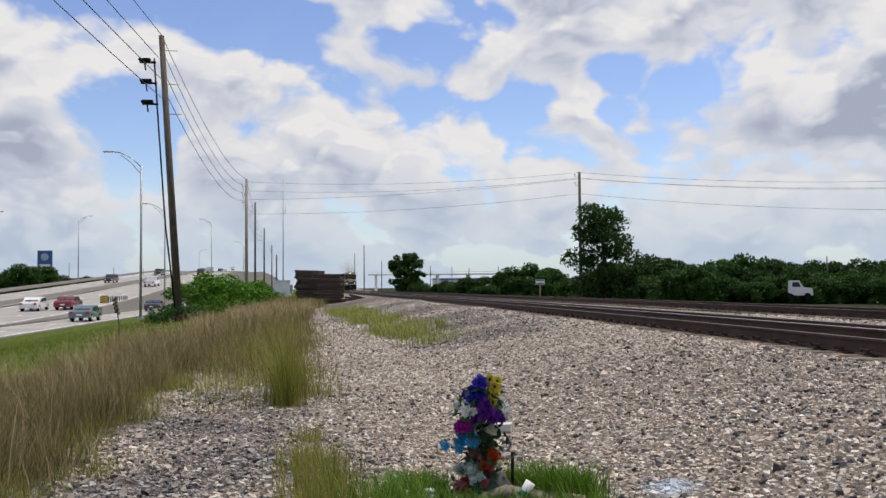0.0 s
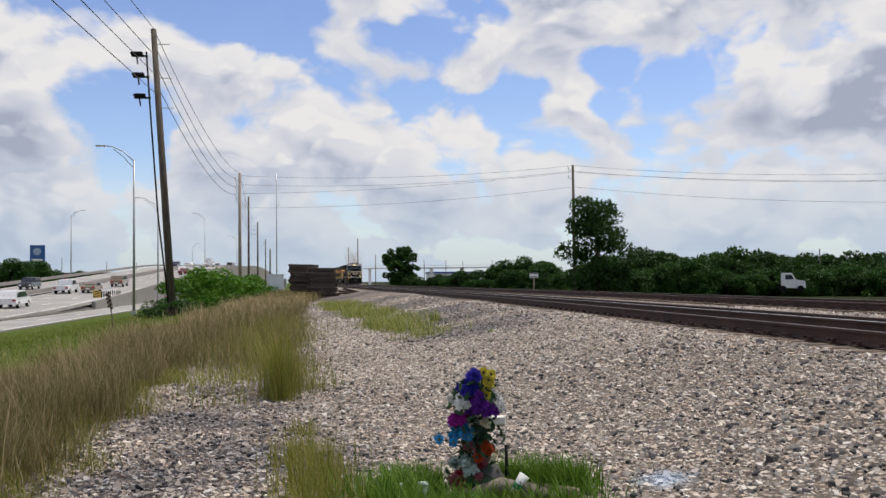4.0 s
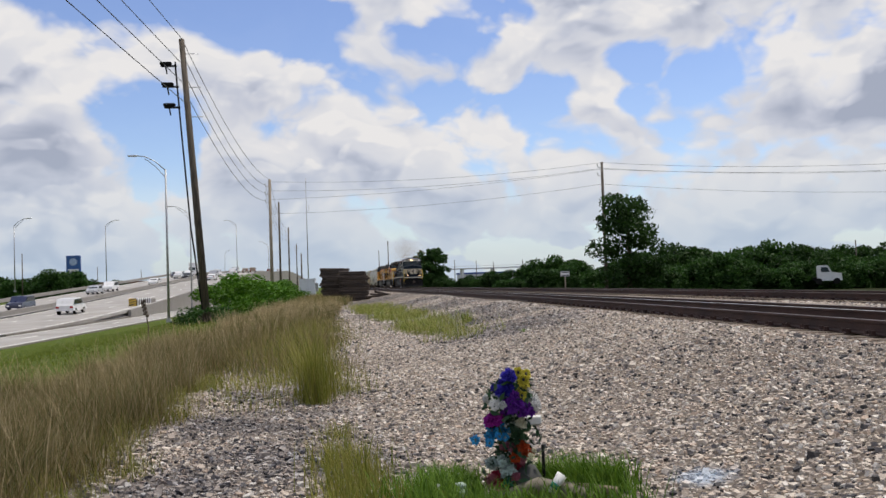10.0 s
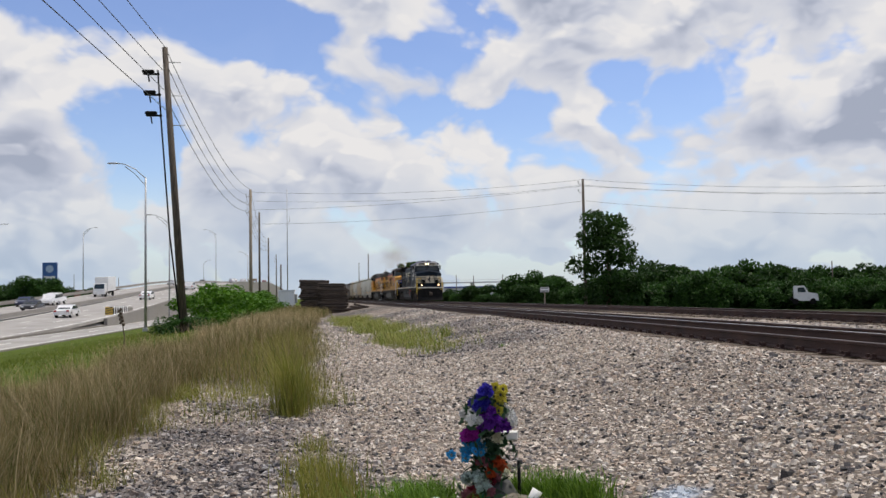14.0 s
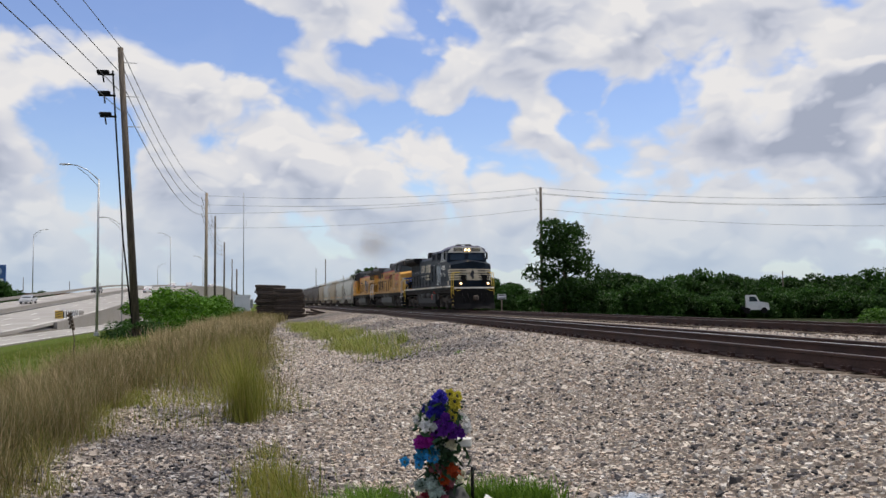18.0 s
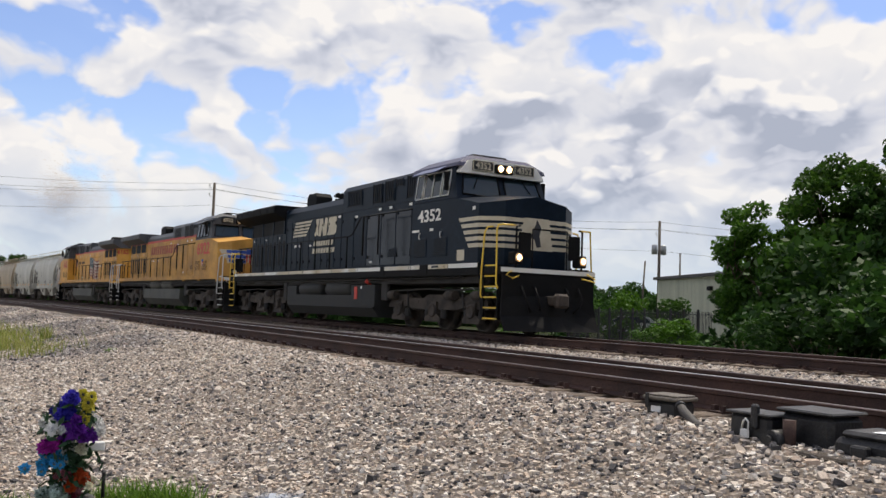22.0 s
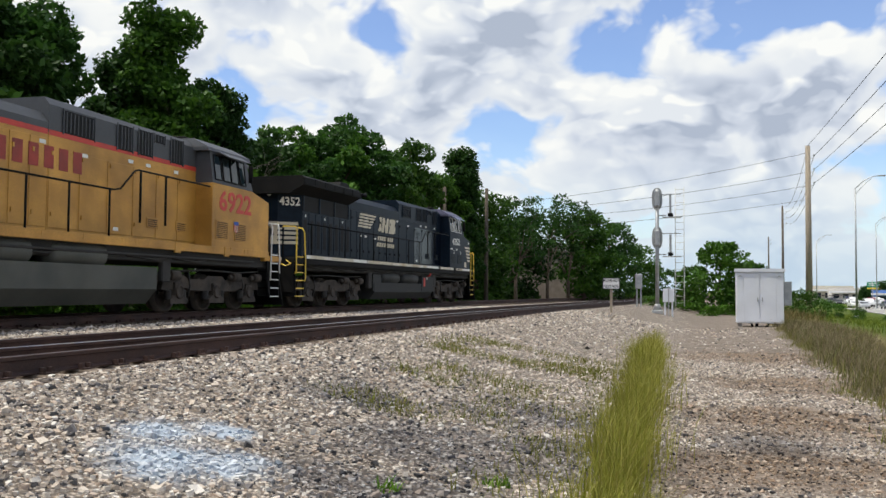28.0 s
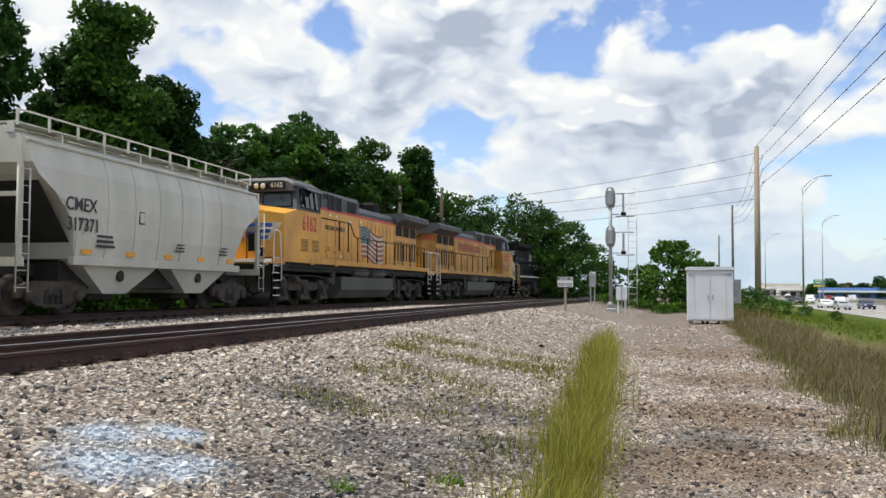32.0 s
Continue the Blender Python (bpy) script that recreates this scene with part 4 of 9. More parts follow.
            for a in (1.66, 2.82):
                part("grab_handle", M().tube([(s * 1.52, Y(a), 2.52), (s * 1.57, Y(a), 2.54), (s * 1.57, Y(a), 2.66), (s * 1.52, Y(a), 2.68)], 0.016), WHITE_TXT, L)
            part("cab_label", M().box(s * 1.52, s * 1.528, Y(-0.02), Y(0.11), 3.13, 3.22), WHITE_TXT, L)
        elif sch["flag"]:
            def wave(u, v):
                """A place on the painted banner: u along it from the staff, v up from its foot."""
                return (s * 1.004, Y(9.45 + 3.5 * u + 0.30 * (1 - v) * (1 - u)), 2.02 + 1.36 * v + 0.13 * math.sin(5.6 * u + 0.5) - 0.20 * u * (1 - 0.4 * v))

            def cloth(name, u0, u1, v0, v1, material, n=10, lift=0.0):
                us = [u0 + (u1 - u0) * k / n for k in range(n + 1)]
                pts = [wave(u, v0) for u in us] + [wave(u, v1) for u in us]
                pts = [(x + s * lift, y, z) for x, y, z in pts]
                return part(name, M().add(pts, [(k, k + 1, n + 2 + k, n + 1 + k) for k in range(n)]), material, L)
            for k in range(13):
                cloth("banner_stripe", 0.42 if k > 5 else 0.0, 1.0, k / 13, (k + 1) / 13, FADED_RED if k % 2 == 0 else FADED_CREAM)
            cloth("banner_field", 0.0, 0.42, 6 / 13, 1.0, FADED_BLUE, 6)
            for k in range(5):
                for j in range(6):
                    x, y, z = wave(0.04 + 0.065 * j + 0.03 * (k % 2), 0.52 + 0.095 * k)
                    part("star", M().cyl((x, y, z), (x + s * 0.005, y, z), 0.036, n=5), FADED_CREAM, L)
            x, y, z = wave(0.0, 1.0)
            part("banner_staff", M().tube([(s * 1.006, y + 0.02, z + 0.1), (s * 1.006, Y(9.45) + 0.5, 1.92)], 0.014, n=4), FADED_CREAM, L)
            part("shield_emblem", M().box(s * 1.0, s * 1.006, Y(4.2), Y(4.65), 3.2, 3.42), BLUE, L)
            for k in range(7):
                part("shield_stripe", M().box(s * 1.0, s * 1.006, Y(4.2 + k * 0.0643), Y(4.2 + k * 0.0643 + 0.0643), 2.82 + 0.04 * abs(k - 3), 3.2), UP_RED if k % 2 == 0 else CREAM, L)
            lettering("slogan", "BUILDING AMERICA", 0.175, INK, L, (s * 1.004, Y(6.3), 3.14), fc, 0.015, 1.05)
            for k in range(5):
                part("panel_crease", M().add([(s * 1.0, Y(4.9 + k * 0.8), 2.25), (s * 1.0, Y(5.7 + k * 0.8), 2.25), (s * 1.03, Y(5.3 + k * 0.8), 2.55)], [(0, 1, 2)]), body, L)
        else:
            for k in range(12):
                part("name_bar", M().box(s * 1.0, s * 1.006, Y(8.3 + k * 0.47), Y(8.60 + k * 0.47), 3.12, 3.58), LETTER_RED, L)
            part("shield_emblem", M().box(s * 1.54, s * 1.546, Y(1.85), Y(2.13), 2.46, 2.56), BLUE, L)
            for k in range(7):
                part("shield_stripe", M().box(s * 1.54, s * 1.546, Y(1.85 + k * 0.04), Y(1.89 + k * 0.04), 2.24 + 0.02 * abs(k - 3), 2.46), UP_RED if k % 2 == 0 else CREAM, L)
    # tail end: stripes, number, lamps
    tp = [(-0.98, Y(18.86)), (-0.34, Y(19.42)), (0.34, Y(19.42)), (0.98, Y(18.86))]
    tail = part("tail_panel", M().prism(tp, "z", 1.72, 4.25), body, L)
    if sch["ns"]:
        for k in range(5):
            z0 = 2.20 + 0.16 * k
            for s in (-1, 1):
                part("tail_stripe", M().add([(s * 0.90, Y(18.936), z0), (s * 0.344, Y(19.424), z0), (s * 0.344, Y(19.424), z0 + 0.1), (s * 0.90, Y(18.936), z0 + 0.1)], [(0, 1, 2, 3)]), CREAM, tail)
        part("tail_emblem", M().box(-0.34, 0.34, Y(19.42), Y(19.426), 2.19, 2.95), CREAM, tail)
        part("emblem_shape", M().add([(0.05, Y(19.43), 2.25), (0.16, Y(19.43), 2.28), (0.12, Y(19.43), 2.55), (0.2, Y(19.43), 2.8), (0.02, Y(19.43), 2.9), (-0.1, Y(19.43), 2.72), (-0.22, Y(19.43), 2.50), (-0.06, Y(19.43), 2.45)], [(0, 1, 2, 3, 4, 5, 6, 7)]), INK, tail)
    for s in (-1, 1):
        ln = lettering("tail_number", sch["num"], 0.27 if sch["ns"] else 0.3, sch["num_mat"], L, (0, 0, 0), "+y", 0.03, 0.95)
        ln.data.transform(Matrix.Translation((s * 0.67, Y(19.145), 3.62)) @ Matrix.Rotation(-s * math.atan2(0.56, 0.64), 4, "Z"))
    for z in (3.9, 4.1):
        part("tail_lamp", M().lathe([(0.02, 0.03), (0.09, 0.02), (0.1, -0.02)], centre=(0.0, Y(19.45), z), axis="y", n=12), WHITE_TXT, tail)
    k = sch.get("short", 1.0)
    for o in L.children_recursive:          # superstructure to its full height, hood to its true length
        if o in ws:
            o.location.y = Y(20.3) + (o.location.y - Y(20.3)) * k
            continue
        for v in o.data.vertices:
            v.co.y = Y(20.3) + (v.co.y - Y(20.3)) * k
        for v in o.data.vertices:
            if v.co.z > 1.8 and o not in ws:
                v.co.z += (v.co.z - 1.8) * 0.048
    return L, ws


NS = dict(ns=True, num="4352", label="black diesel freight locomotive with cream striped nose, headlights lit", body=BLACK, roof=BLACK, cab_top=BLACK, wing=BLACK_DULL, nose=BLACK, sill=BLACK_DULL,
          stripe=[CREAM, SILL_MIX, WHITE_TXT, SILL_MIX], line=None, zm=3.75, rail=YELLOW_RAIL, hrail=BLACK_DULL, edge=YELLOW_RAIL, tank=TANK_PAINT, frame=SILVER, cab_roof=mat("violet_grey_roof", (0.07, 0.07, 0.12), 0.5),
          shade=mat("blue_grey_visor", (0.10, 0.12, 0.22), 0.4), brow=WHITE_TXT, platform=BLACK_DULL, nose_stripes=True, lit=True, num_mat=WHITE_TXT, numh=0.31, numz=3.12, squeeze=1.42, flag=False,
          gloss=mat("glossy_black_door", (0.0042, 0.0078, 0.016), 0.2, var=0.2, bump=0.04, bscale=3, coat=0.0))
NS["gloss"].node_tree.nodes["Principled BSDF"].inputs["Specular IOR Level"].default_value = 0.26
UPA = dict(ns=False, num="6922", label="weathered yellow and grey diesel freight locomotive with red lettering", body=DULL_YELLOW, roof=UP_GREY, cab_top=UP_GREY, wing=UP_GREY, nose=DULL_YELLOW, sill=DULL_YELLOW,
           stripe=[DULL_YELLOW], line=UP_RED, zm=3.86, rail=SILVER, hrail=BLACK_DULL, edge=SILVER, tank=GREY_GREEN, frame=BLACK_DULL, cab_roof=UP_GREY, shade=UP_GREY, brow=UP_GREY,
           platform=DULL_YELLOW, nose_stripes=False, lit=False, num_mat=UP_RED, numh=0.52, numz=3.05, flag=False, squeeze=1.32)
UPB = dict(UPA, body=UP_YELLOW, nose=UP_YELLOW, sill=UP_YELLOW, stripe=[UP_YELLOW], platform=UP_YELLOW, short=0.935, squeeze=0.95, num="6162", label="bright yellow and grey diesel locomotive with a painted waving banner", flag=True)


def freight_truck(parent, yc):
    """Two-axle freight truck: bolster, side frames with spring nests."""
    tr = part("truck", M().box(-1.15, 1.15, yc - 0.2, yc + 0.2, 0.45, 0.75, 0.03), GRIME, parent, "rusty two-axle freight truck")
    for s in (-1, 1):
        fr = M().prism([(yc + a, b) for a, b in ((-1.2, 0.42), (-1.2, 0.66), (-0.7, 0.80), (0.7, 0.80), (1.2, 0.66), (1.2, 0.42), (0.95, 0.42), (0.55, 0.25), (0.34, 0.24), (0.30, 0.60), (-0.30, 0.60), (-0.34, 0.24), (-0.55, 0.25), (-0.95, 0.42))], "x", s * 1.0, s * 1.12)
        fr.box(s * 1.0, s * 1.12, yc - 0.36, yc + 0.36, 0.2, 0.27)
        part("side_frame", fr, GRIME, tr)
        for d in (-0.2, 0.0, 0.2):
            part("spring", M().lathe([(0.02, 0.27)] + [(0.088 if k % 2 else 0.065, 0.27 + 0.03 * k) for k in range(11)] + [(0.02, 0.59)], centre=(s * 1.06, yc + d, 0), n=8), DARK_UNDER, tr)
        for d in (-0.88, 0.88):
            part("bearing_cap", M().lathe([(0.14, s * 1.08), (0.14, s * 1.19), (0.08, s * 1.22), (0.02, s * 1.22)], centre=(0, yc + d, 0.46), axis="x", n=12), GRIME, tr)
    return tr


def hopper(paint, half, label, marks):
    """Covered hopper: bulged panelled side, roof with running boards and railing, sloped ends, two chutes."""
    H = thing("hopper_car", label, "hopper car", group="hopper cars of the train")
    lb = half - 0.75          # half length of the body at the top
    prof = [(-1.40, 1.32), (-1.50, 1.9), (-1.54, 2.6), (-1.50, 3.3), (-1.34, 3.84), (-0.75, 4.16), (0.0, 4.26), (0.75, 4.16), (1.34, 3.84), (1.50, 3.3), (1.54, 2.6), (1.50, 1.9), (1.40, 1.32)]
    body = M()
    rings = []
    ends = ((1.0, 3.35), (0.96, 3.1), (0.87, 2.8), (0.79, 2.45), (0.74, 2.05), (0.715, 1.6), (0.705, 1.3))
    for f, cut in [(-f, c) for f, c in ends] + list(ends[::-1]):
        rings.append([(x, f * lb, max(z, cut)) for x, z in prof])
    body.loft(rings, smooth=False)
    B = part("body", body, paint, H)
    n = 7 if half < 7 else 9
    for s in (-1, 1):
        for k in range(1, n):
            y = -lb * 0.72 + 2 * lb * 0.72 * k / n
            part("side_rib", M().tube([(s * 1.40, y, 1.36), (s * 1.503, y, 1.9), (s * 1.543, y, 2.6), (s * 1.503, y, 3.3), (s * 1.35, y, 3.80)], 0.022, n=5), paint, B)
        sl = part("side_sill", M().prism([(s * 1.38, 1.18), (s * 1.50, 1.18), (s * 1.52, 1.36), (s * 1.38, 1.38)], "y", -lb * 0.74, lb * 0.74), paint, H)
        part("roof_rail", M().tube([(s * 1.36, -lb, 3.84), (s * 1.36, lb, 3.84)], 0.045, n=6), paint, B)
        for k in range(5):
            y = -lb * 0.64 + 1.28 * lb * k / 4
            part("reflector", M().box(s * 1.44, s * 1.462, y - 0.2, y + 0.2, 1.44, 1.56), ORANGE, sl)
        if marks:
            fc = "-x" if s < 0 else "+x"
            lettering("car_initials", "CMEX", 0.30, INK, B, (s * 1.546, -s * lb * 0.70, 2.56), fc, 0.02, 1.0)
            lettering("car_number", "317371", 0.30, INK, B, (s * 1.546, -s * lb * 0.685, 2.10), fc, 0.02, 0.95)
            part("stencil_box", M().box(s * 1.53, s * 1.549, -s * (lb * 0.28), -s * (lb * 0.28 - 0.24), 2.3, 2.62), INK, B)
            part("stencil_field", M().box(s * 1.549, s * 1.553, -s * (lb * 0.28 - 0.02), -s * (lb * 0.28 - 0.22), 2.33, 2.59), paint, B)
            for k in range(3):
                part("data_bar", M().box(s * 1.49, s * 1.522, -s * (lb * 0.46 + 0.05 * k), -s * (lb * 0.46 + 0.7), 1.62 + 0.12 * k, 1.68 + 0.12 * k), INK, B)
                part("data_bar", M().box(s * 1.49, s * 1.522, s * (lb * 0.05 + 0.05 * k), s * (lb * 0.05 + 0.45), 1.66 + 0.09 * k, 1.70 + 0.09 * k), INK, B)
                part("data_bar", M().box(s * 1.49, s * 1.522, s * (lb * 0.5 + 0.05 * k), s * (lb * 0.5 + 0.5), 1.66 + 0.1 * k, 1.70 + 0.1 * k), INK, B)
    wk = M()
    for s in (-1, 1):
        wk.box(s * 0.55, s * 1.1, -lb, lb, 4.22, 4.25)
        for k in range(8):
            y = -lb + 2 * lb * k / 7
            wk.box(s * 0.9, s * 1.05, y - 0.03, y + 0.03, 4.0, 4.22)
    part("running_board", wk, paint, H)
    for s in (-1, 1):
        rl = M()
        rl.tube([(s * 1.14, -lb, 4.50), (s * 1.14, lb, 4.50)], 0.022)
        gr = part("roof_railing", rl, paint, H)
        for k in range(12):
            y = -lb + 2 * lb * k / 11
            part("railing_post", M().box(s * 1.12, s * 1.16, y - 0.03, y + 0.03, 4.16, 4.50), paint, gr)
    for k in range(5):
        y = -lb * 0.8 + 1.6 * lb * k / 4
        part("roof_hatch", M().lathe([(0.34, 4.2), (0.36, 4.28), (0.30, 4.34), (0.02, 4.36)], centre=(0, y, 0), n=14), paint, H)
    bays = (-0.35, 0.35) if half < 7 else (-0.46, 0.0, 0.46)
    for b in bays:
        yb = b * lb
        w = lb * (0.33 if half < 7 else 0.24)
        ch = M().loft([[(-1.36, yb - w, 1.34), (1.36, yb - w, 1.34), (1.36, yb + w, 1.34), (-1.36, yb + w, 1.34)], [(-1.12, yb - 0.5, 0.50), (1.12, yb - 0.5, 0.50), (1.12, yb + 0.5, 0.50), (-1.12, yb + 0.5, 0.50)]])
        c = part("chute", ch, paint, H)
        part("outlet_gate", M().box(-0.7, 0.7, yb - 0.5, yb + 0.5, 0.34, 0.50, 0.02), DARK_UNDER, c)
        for s in (-1, 1):
            part("vibrator_port", M().lathe([(0.02, 0.0), (0.15, 0.0), (0.16, s * 0.05), (0.11, s * 0.06), (0.02, s * 0.02)], centre=(s * 1.235, yb, 0.96), axis="x", n=12), DARK_UNDER, c)
    # dark block added to fill the shaded gap between the chutes
    part("underframe", M().box(-0.9, 0.9, -lb * 0.68, lb * 0.68, 0.62, 1.30, 0.04), DARK_UNDER, H)
    part("centre_sill", M().box(-0.25, 0.25, -half + 0.55, half - 0.55, 0.92, 1.2), DARK_UNDER, H)
    for e in (-1, 1):
        ye = e * (half - 0.62)
        en = M().box(-1.45, 1.45, ye - 0.06, ye + 0.06, 1.1, 1.3)
        for x in (-1.35, 1.35):
            en.box(x - 0.05, x + 0.05, ye - 0.05, ye + 0.05, 1.3, 3.9)
        en.box(-1.35, 1.35, ye - 0.04, ye + 0.04, 2.6, 2.7)
        E = part("end_frame", en, paint, H)
        part("slope_sheet", M().add([(-1.40, e * lb * 0.985, 3.34), (1.40, e * lb * 0.985, 3.34), (1.3, e * lb * 0.66, 1.32), (-1.3, e * lb * 0.66, 1.32)], [(0, 1, 2, 3)]), DARK_UNDER, E)
        for s in (-1, 1):
            ld = M()
            for d in (-0.28, 0.1):
                ld.tube([(s * 1.5, ye - e * (d + 0.02), 0.55), (s * 1.5, ye - e * (d + 0.02), 3.2)], 0.02, n=4)
            for k in range(8):
                ld.tube([(s * 1.5, ye - e * -0.28, 0.65 + 0.36 * k), (s * 1.5, ye - e * 0.1, 0.65 + 0.36 * k)], 0.014, n=4)
            part("ladder", ld, paint, E)
        cp = M().box(-0.13, 0.13, e * (half - 0.75), e * (half - 0.1), 0.78, 1.0, 0.02)
        cp.box(-0.2, 0.2, e * (half - 0.22), e * half, 0.72, 1.06, 0.05)
        part("coupler", cp, GRIME, H)
        freight_truck(H, e * (half - 2.1))
    for e in (-1, 1):
        for d in (-0.88, 0.88):
            wheelset(H, e * (half - 2.1) + d, 0.457)
    return H


LOCO_LEN, CAR_LEN, LONG_LEN = 22.3, 13.0, 17.2
cars = []          # (thing, distance of its middle behind the lead sill, turned, wheelsets, wheel radius)
for k, sch in enumerate((NS, UPA, UPB)):
    ob, ws = locomotive(sch)
    cars.append((ob, 9.65 + LOCO_LEN * k, k == 2, ws, 0.53))
tail = LOCO_LEN * 3 - 3.0
pale = hopper(HOPPER, CAR_LEN / 2, "pale grey covered hopper car with ribbed sides and roof railing", True)
tan = hopper(HOPPER_TAN, CAR_LEN / 2, "tan covered hopper car with ribbed sides and roof railing", False)
dark = hopper(HOPPER_DARK, LONG_LEN / 2, "long brown-grey hopper car, dusty, far back in the train", False)
for k, src in enumerate((pale, pale, tan, pale, tan)):
    first = src if not any(c[0] is src for c in cars) else copy_thing(src, Matrix())
    cars.append((first, tail + CAR_LEN * (k + 0.5), False, [o for o in first.children if o.name.startswith("wheelset")], 0.457))
tail += CAR_LEN * 5
for k in range(10):
    ob = dark if k == 0 else copy_thing(dark, Matrix())
    cars.append((ob, tail + LONG_LEN * (k + 0.5), False, [], 0.457))

TRAIN = [(0, 237), (3, 210.5), (6, 183), (9, 155), (13, 116), (17, 75), (19, 53.3), (20, 42.3), (21, 31.0), (22, 19.4), (23, 7.8), (24, -3.55), (25.4, -18.6), (26.5, -30.3), (28, -47.9), (30, -70.5), (32, -93)]


def lead_at(t):
    """Place of the lead sill along the line, by a smooth curve through the train's stations."""
    P = TRAIN
    for i in range(len(P) - 1):
        if t <= P[i + 1][0] or i == len(P) - 2:
            (t0, s0), (t1, s1) = P[i], P[i + 1]
            ta, sa = P[max(i - 1, 0)]
            tb, sb = P[min(i + 2, len(P) - 1)]
            m0, m1 = (s1 - sa) / (t1 - ta), (sb - s0) / (tb - t0)
            h, u = t1 - t0, (t - t0) / (t1 - t0)
            return (2 * u**3 - 3 * u**2 + 1) * s0 + (u**3 - 2 * u**2 + u) * h * m0 + (-2 * u**3 + 3 * u**2) * s1 + (u**3 - u**2) * h * m1


def on_track(y, turned=False):
    slope = (main_x(y + 2.0) - main_x(y - 2.0)) / 4.0
    return pose(main_x(y), y, 0, 0, 0, math.degrees(math.atan(-slope)) + (180 if turned else 0))


# ---------------------------------------------------------------- ground
def stone_ramp(N, L, source, dark=0.0):
    """Colours of broken limestone: white, cream, pinkish, grey, a few dark ones."""
    r = N("ShaderNodeValToRGB")
    r.color_ramp.interpolation = "CONSTANT"
    e = r.color_ramp.elements
    cols = [(0.00, (0.072, 0.070, 0.071)), (0.10, (0.205, 0.189, 0.183)), (0.22, (0.370, 0.318, 0.269)), (0.40, (0.505, 0.430, 0.359)), (0.58, (0.582, 0.516, 0.441)), (0.78, (0.443, 0.354, 0.282)), (0.88, (0.647, 0.601, 0.541))]
    e[0].position, e[0].color = cols[0][0], (*cols[0][1], 1)
    e[1].position, e[1].color = cols[1][0], (*cols[1][1], 1)
    for p, c in cols[2:]:
        e.new(p).color = (*c, 1)
    L(source, r.inputs[0])
    return r.outputs[0]


def patch_mask(N, L, vec, spots):
    """1 near each (x, y, radius), with a ragged edge."""
    nz = N("ShaderNodeTexNoise")
    nz.inputs["Scale"].default_value, nz.inputs["Detail"].default_value = 1.6, 5
    L(vec, nz.inputs["Vector"])
    flat = N("ShaderNodeVectorMath")
    flat.operation = "MULTIPLY"
    flat.inputs[1].default_value = (1, 1, 0)
    L(vec, flat.inputs[0])
    last = None
    for x, y, r in spots:
        ds = N("ShaderNodeVectorMath")
        ds.operation = "DISTANCE"
        ds.inputs[1].default_value = (x, y, 0)
        L(flat.outputs[0], ds.inputs[0])
        ad = N("ShaderNodeMath")
        ad.operation, ad.inputs[1].default_value, = "MULTIPLY_ADD", 1.8 * r
        L(nz.outputs["Fac"], ad.inputs[0]), L(ds.outputs["Value"], ad.inputs[2])
        mr = N("ShaderNodeMapRange")
        mr.interpolation_type = "SMOOTHSTEP"
        for k, v in zip(("From Min", "From Max", "To Min", "To Max"), (1.1 * r, 1.95 * r, 1.0, 0.0)):
            mr.inputs[k].default_value = v
        L(ad.outputs[0], mr.inputs["Value"])
        if last is None:
            last = mr.outputs[0]
        else:
            mx = N("ShaderNodeMath")
            mx.operation = "MAXIMUM"
            L(last, mx.inputs[0]), L(mr.outputs[0], mx.inputs[1])
            last = mx.outputs[0]
    return last


def mixc(N, L, fac, a, b):
    m = N("ShaderNodeMix")
    m.data_type = "RGBA"
    for k, v in (("Factor", fac), ("A", a), ("B", b)):
        if isinstance(v, (tuple, float, int)):
            m.inputs[k].default_value = v if isinstance(v, (float, int)) else (*v, 1)
        else:
            L(v, m.inputs[k])
    return m.outputs["Result"]


# trodden mud on the service track
MUD_SPOTS = [(-0.1, -6.0, 1.3), (-0.5, -8.6, 1.5), (-1.5, -6.6, 1.3), (-0.9, -12.0, 1.9), (-1.4, -16.5, 2.2), (-1.3, -23.0, 3.0)]
PAINT_SPOTS = [(3.5, -6.0, 0.62), (3.15, -6.0, 0.5), (3.95, -6.35, 0.4), (3.6, -6.9, 0.35), (2.25, 6.1, 0.28)]
GREY_SPOTS = [(2.2, 42.0, 5.0), (0.6, 54.0, 6.0), (-1.5, 75.0, 10.0), (0.1, -6.2, 0.5), (-0.4, -7.4, 0.6), (-0.5, -10.0, 0.9), (2.4, -8.2, 1.3), (3.6, -9.6, 1.1), (2.0, -11.0, 1.4), (3.6, 27.0, 2.6), (2.2, -6.5, 1.2), (1.4, -9.0, 1.6), (3.2, 22.0, 3.0), (2.8, 32.0, 4.0), (-0.8, 8.0, 1.4), (-1.2, 5.0, 0.9), (-1.7, 7.0, 1.2), (-1.6, 10.0, 1.5), (-1.2, 13.0, 1.5)]


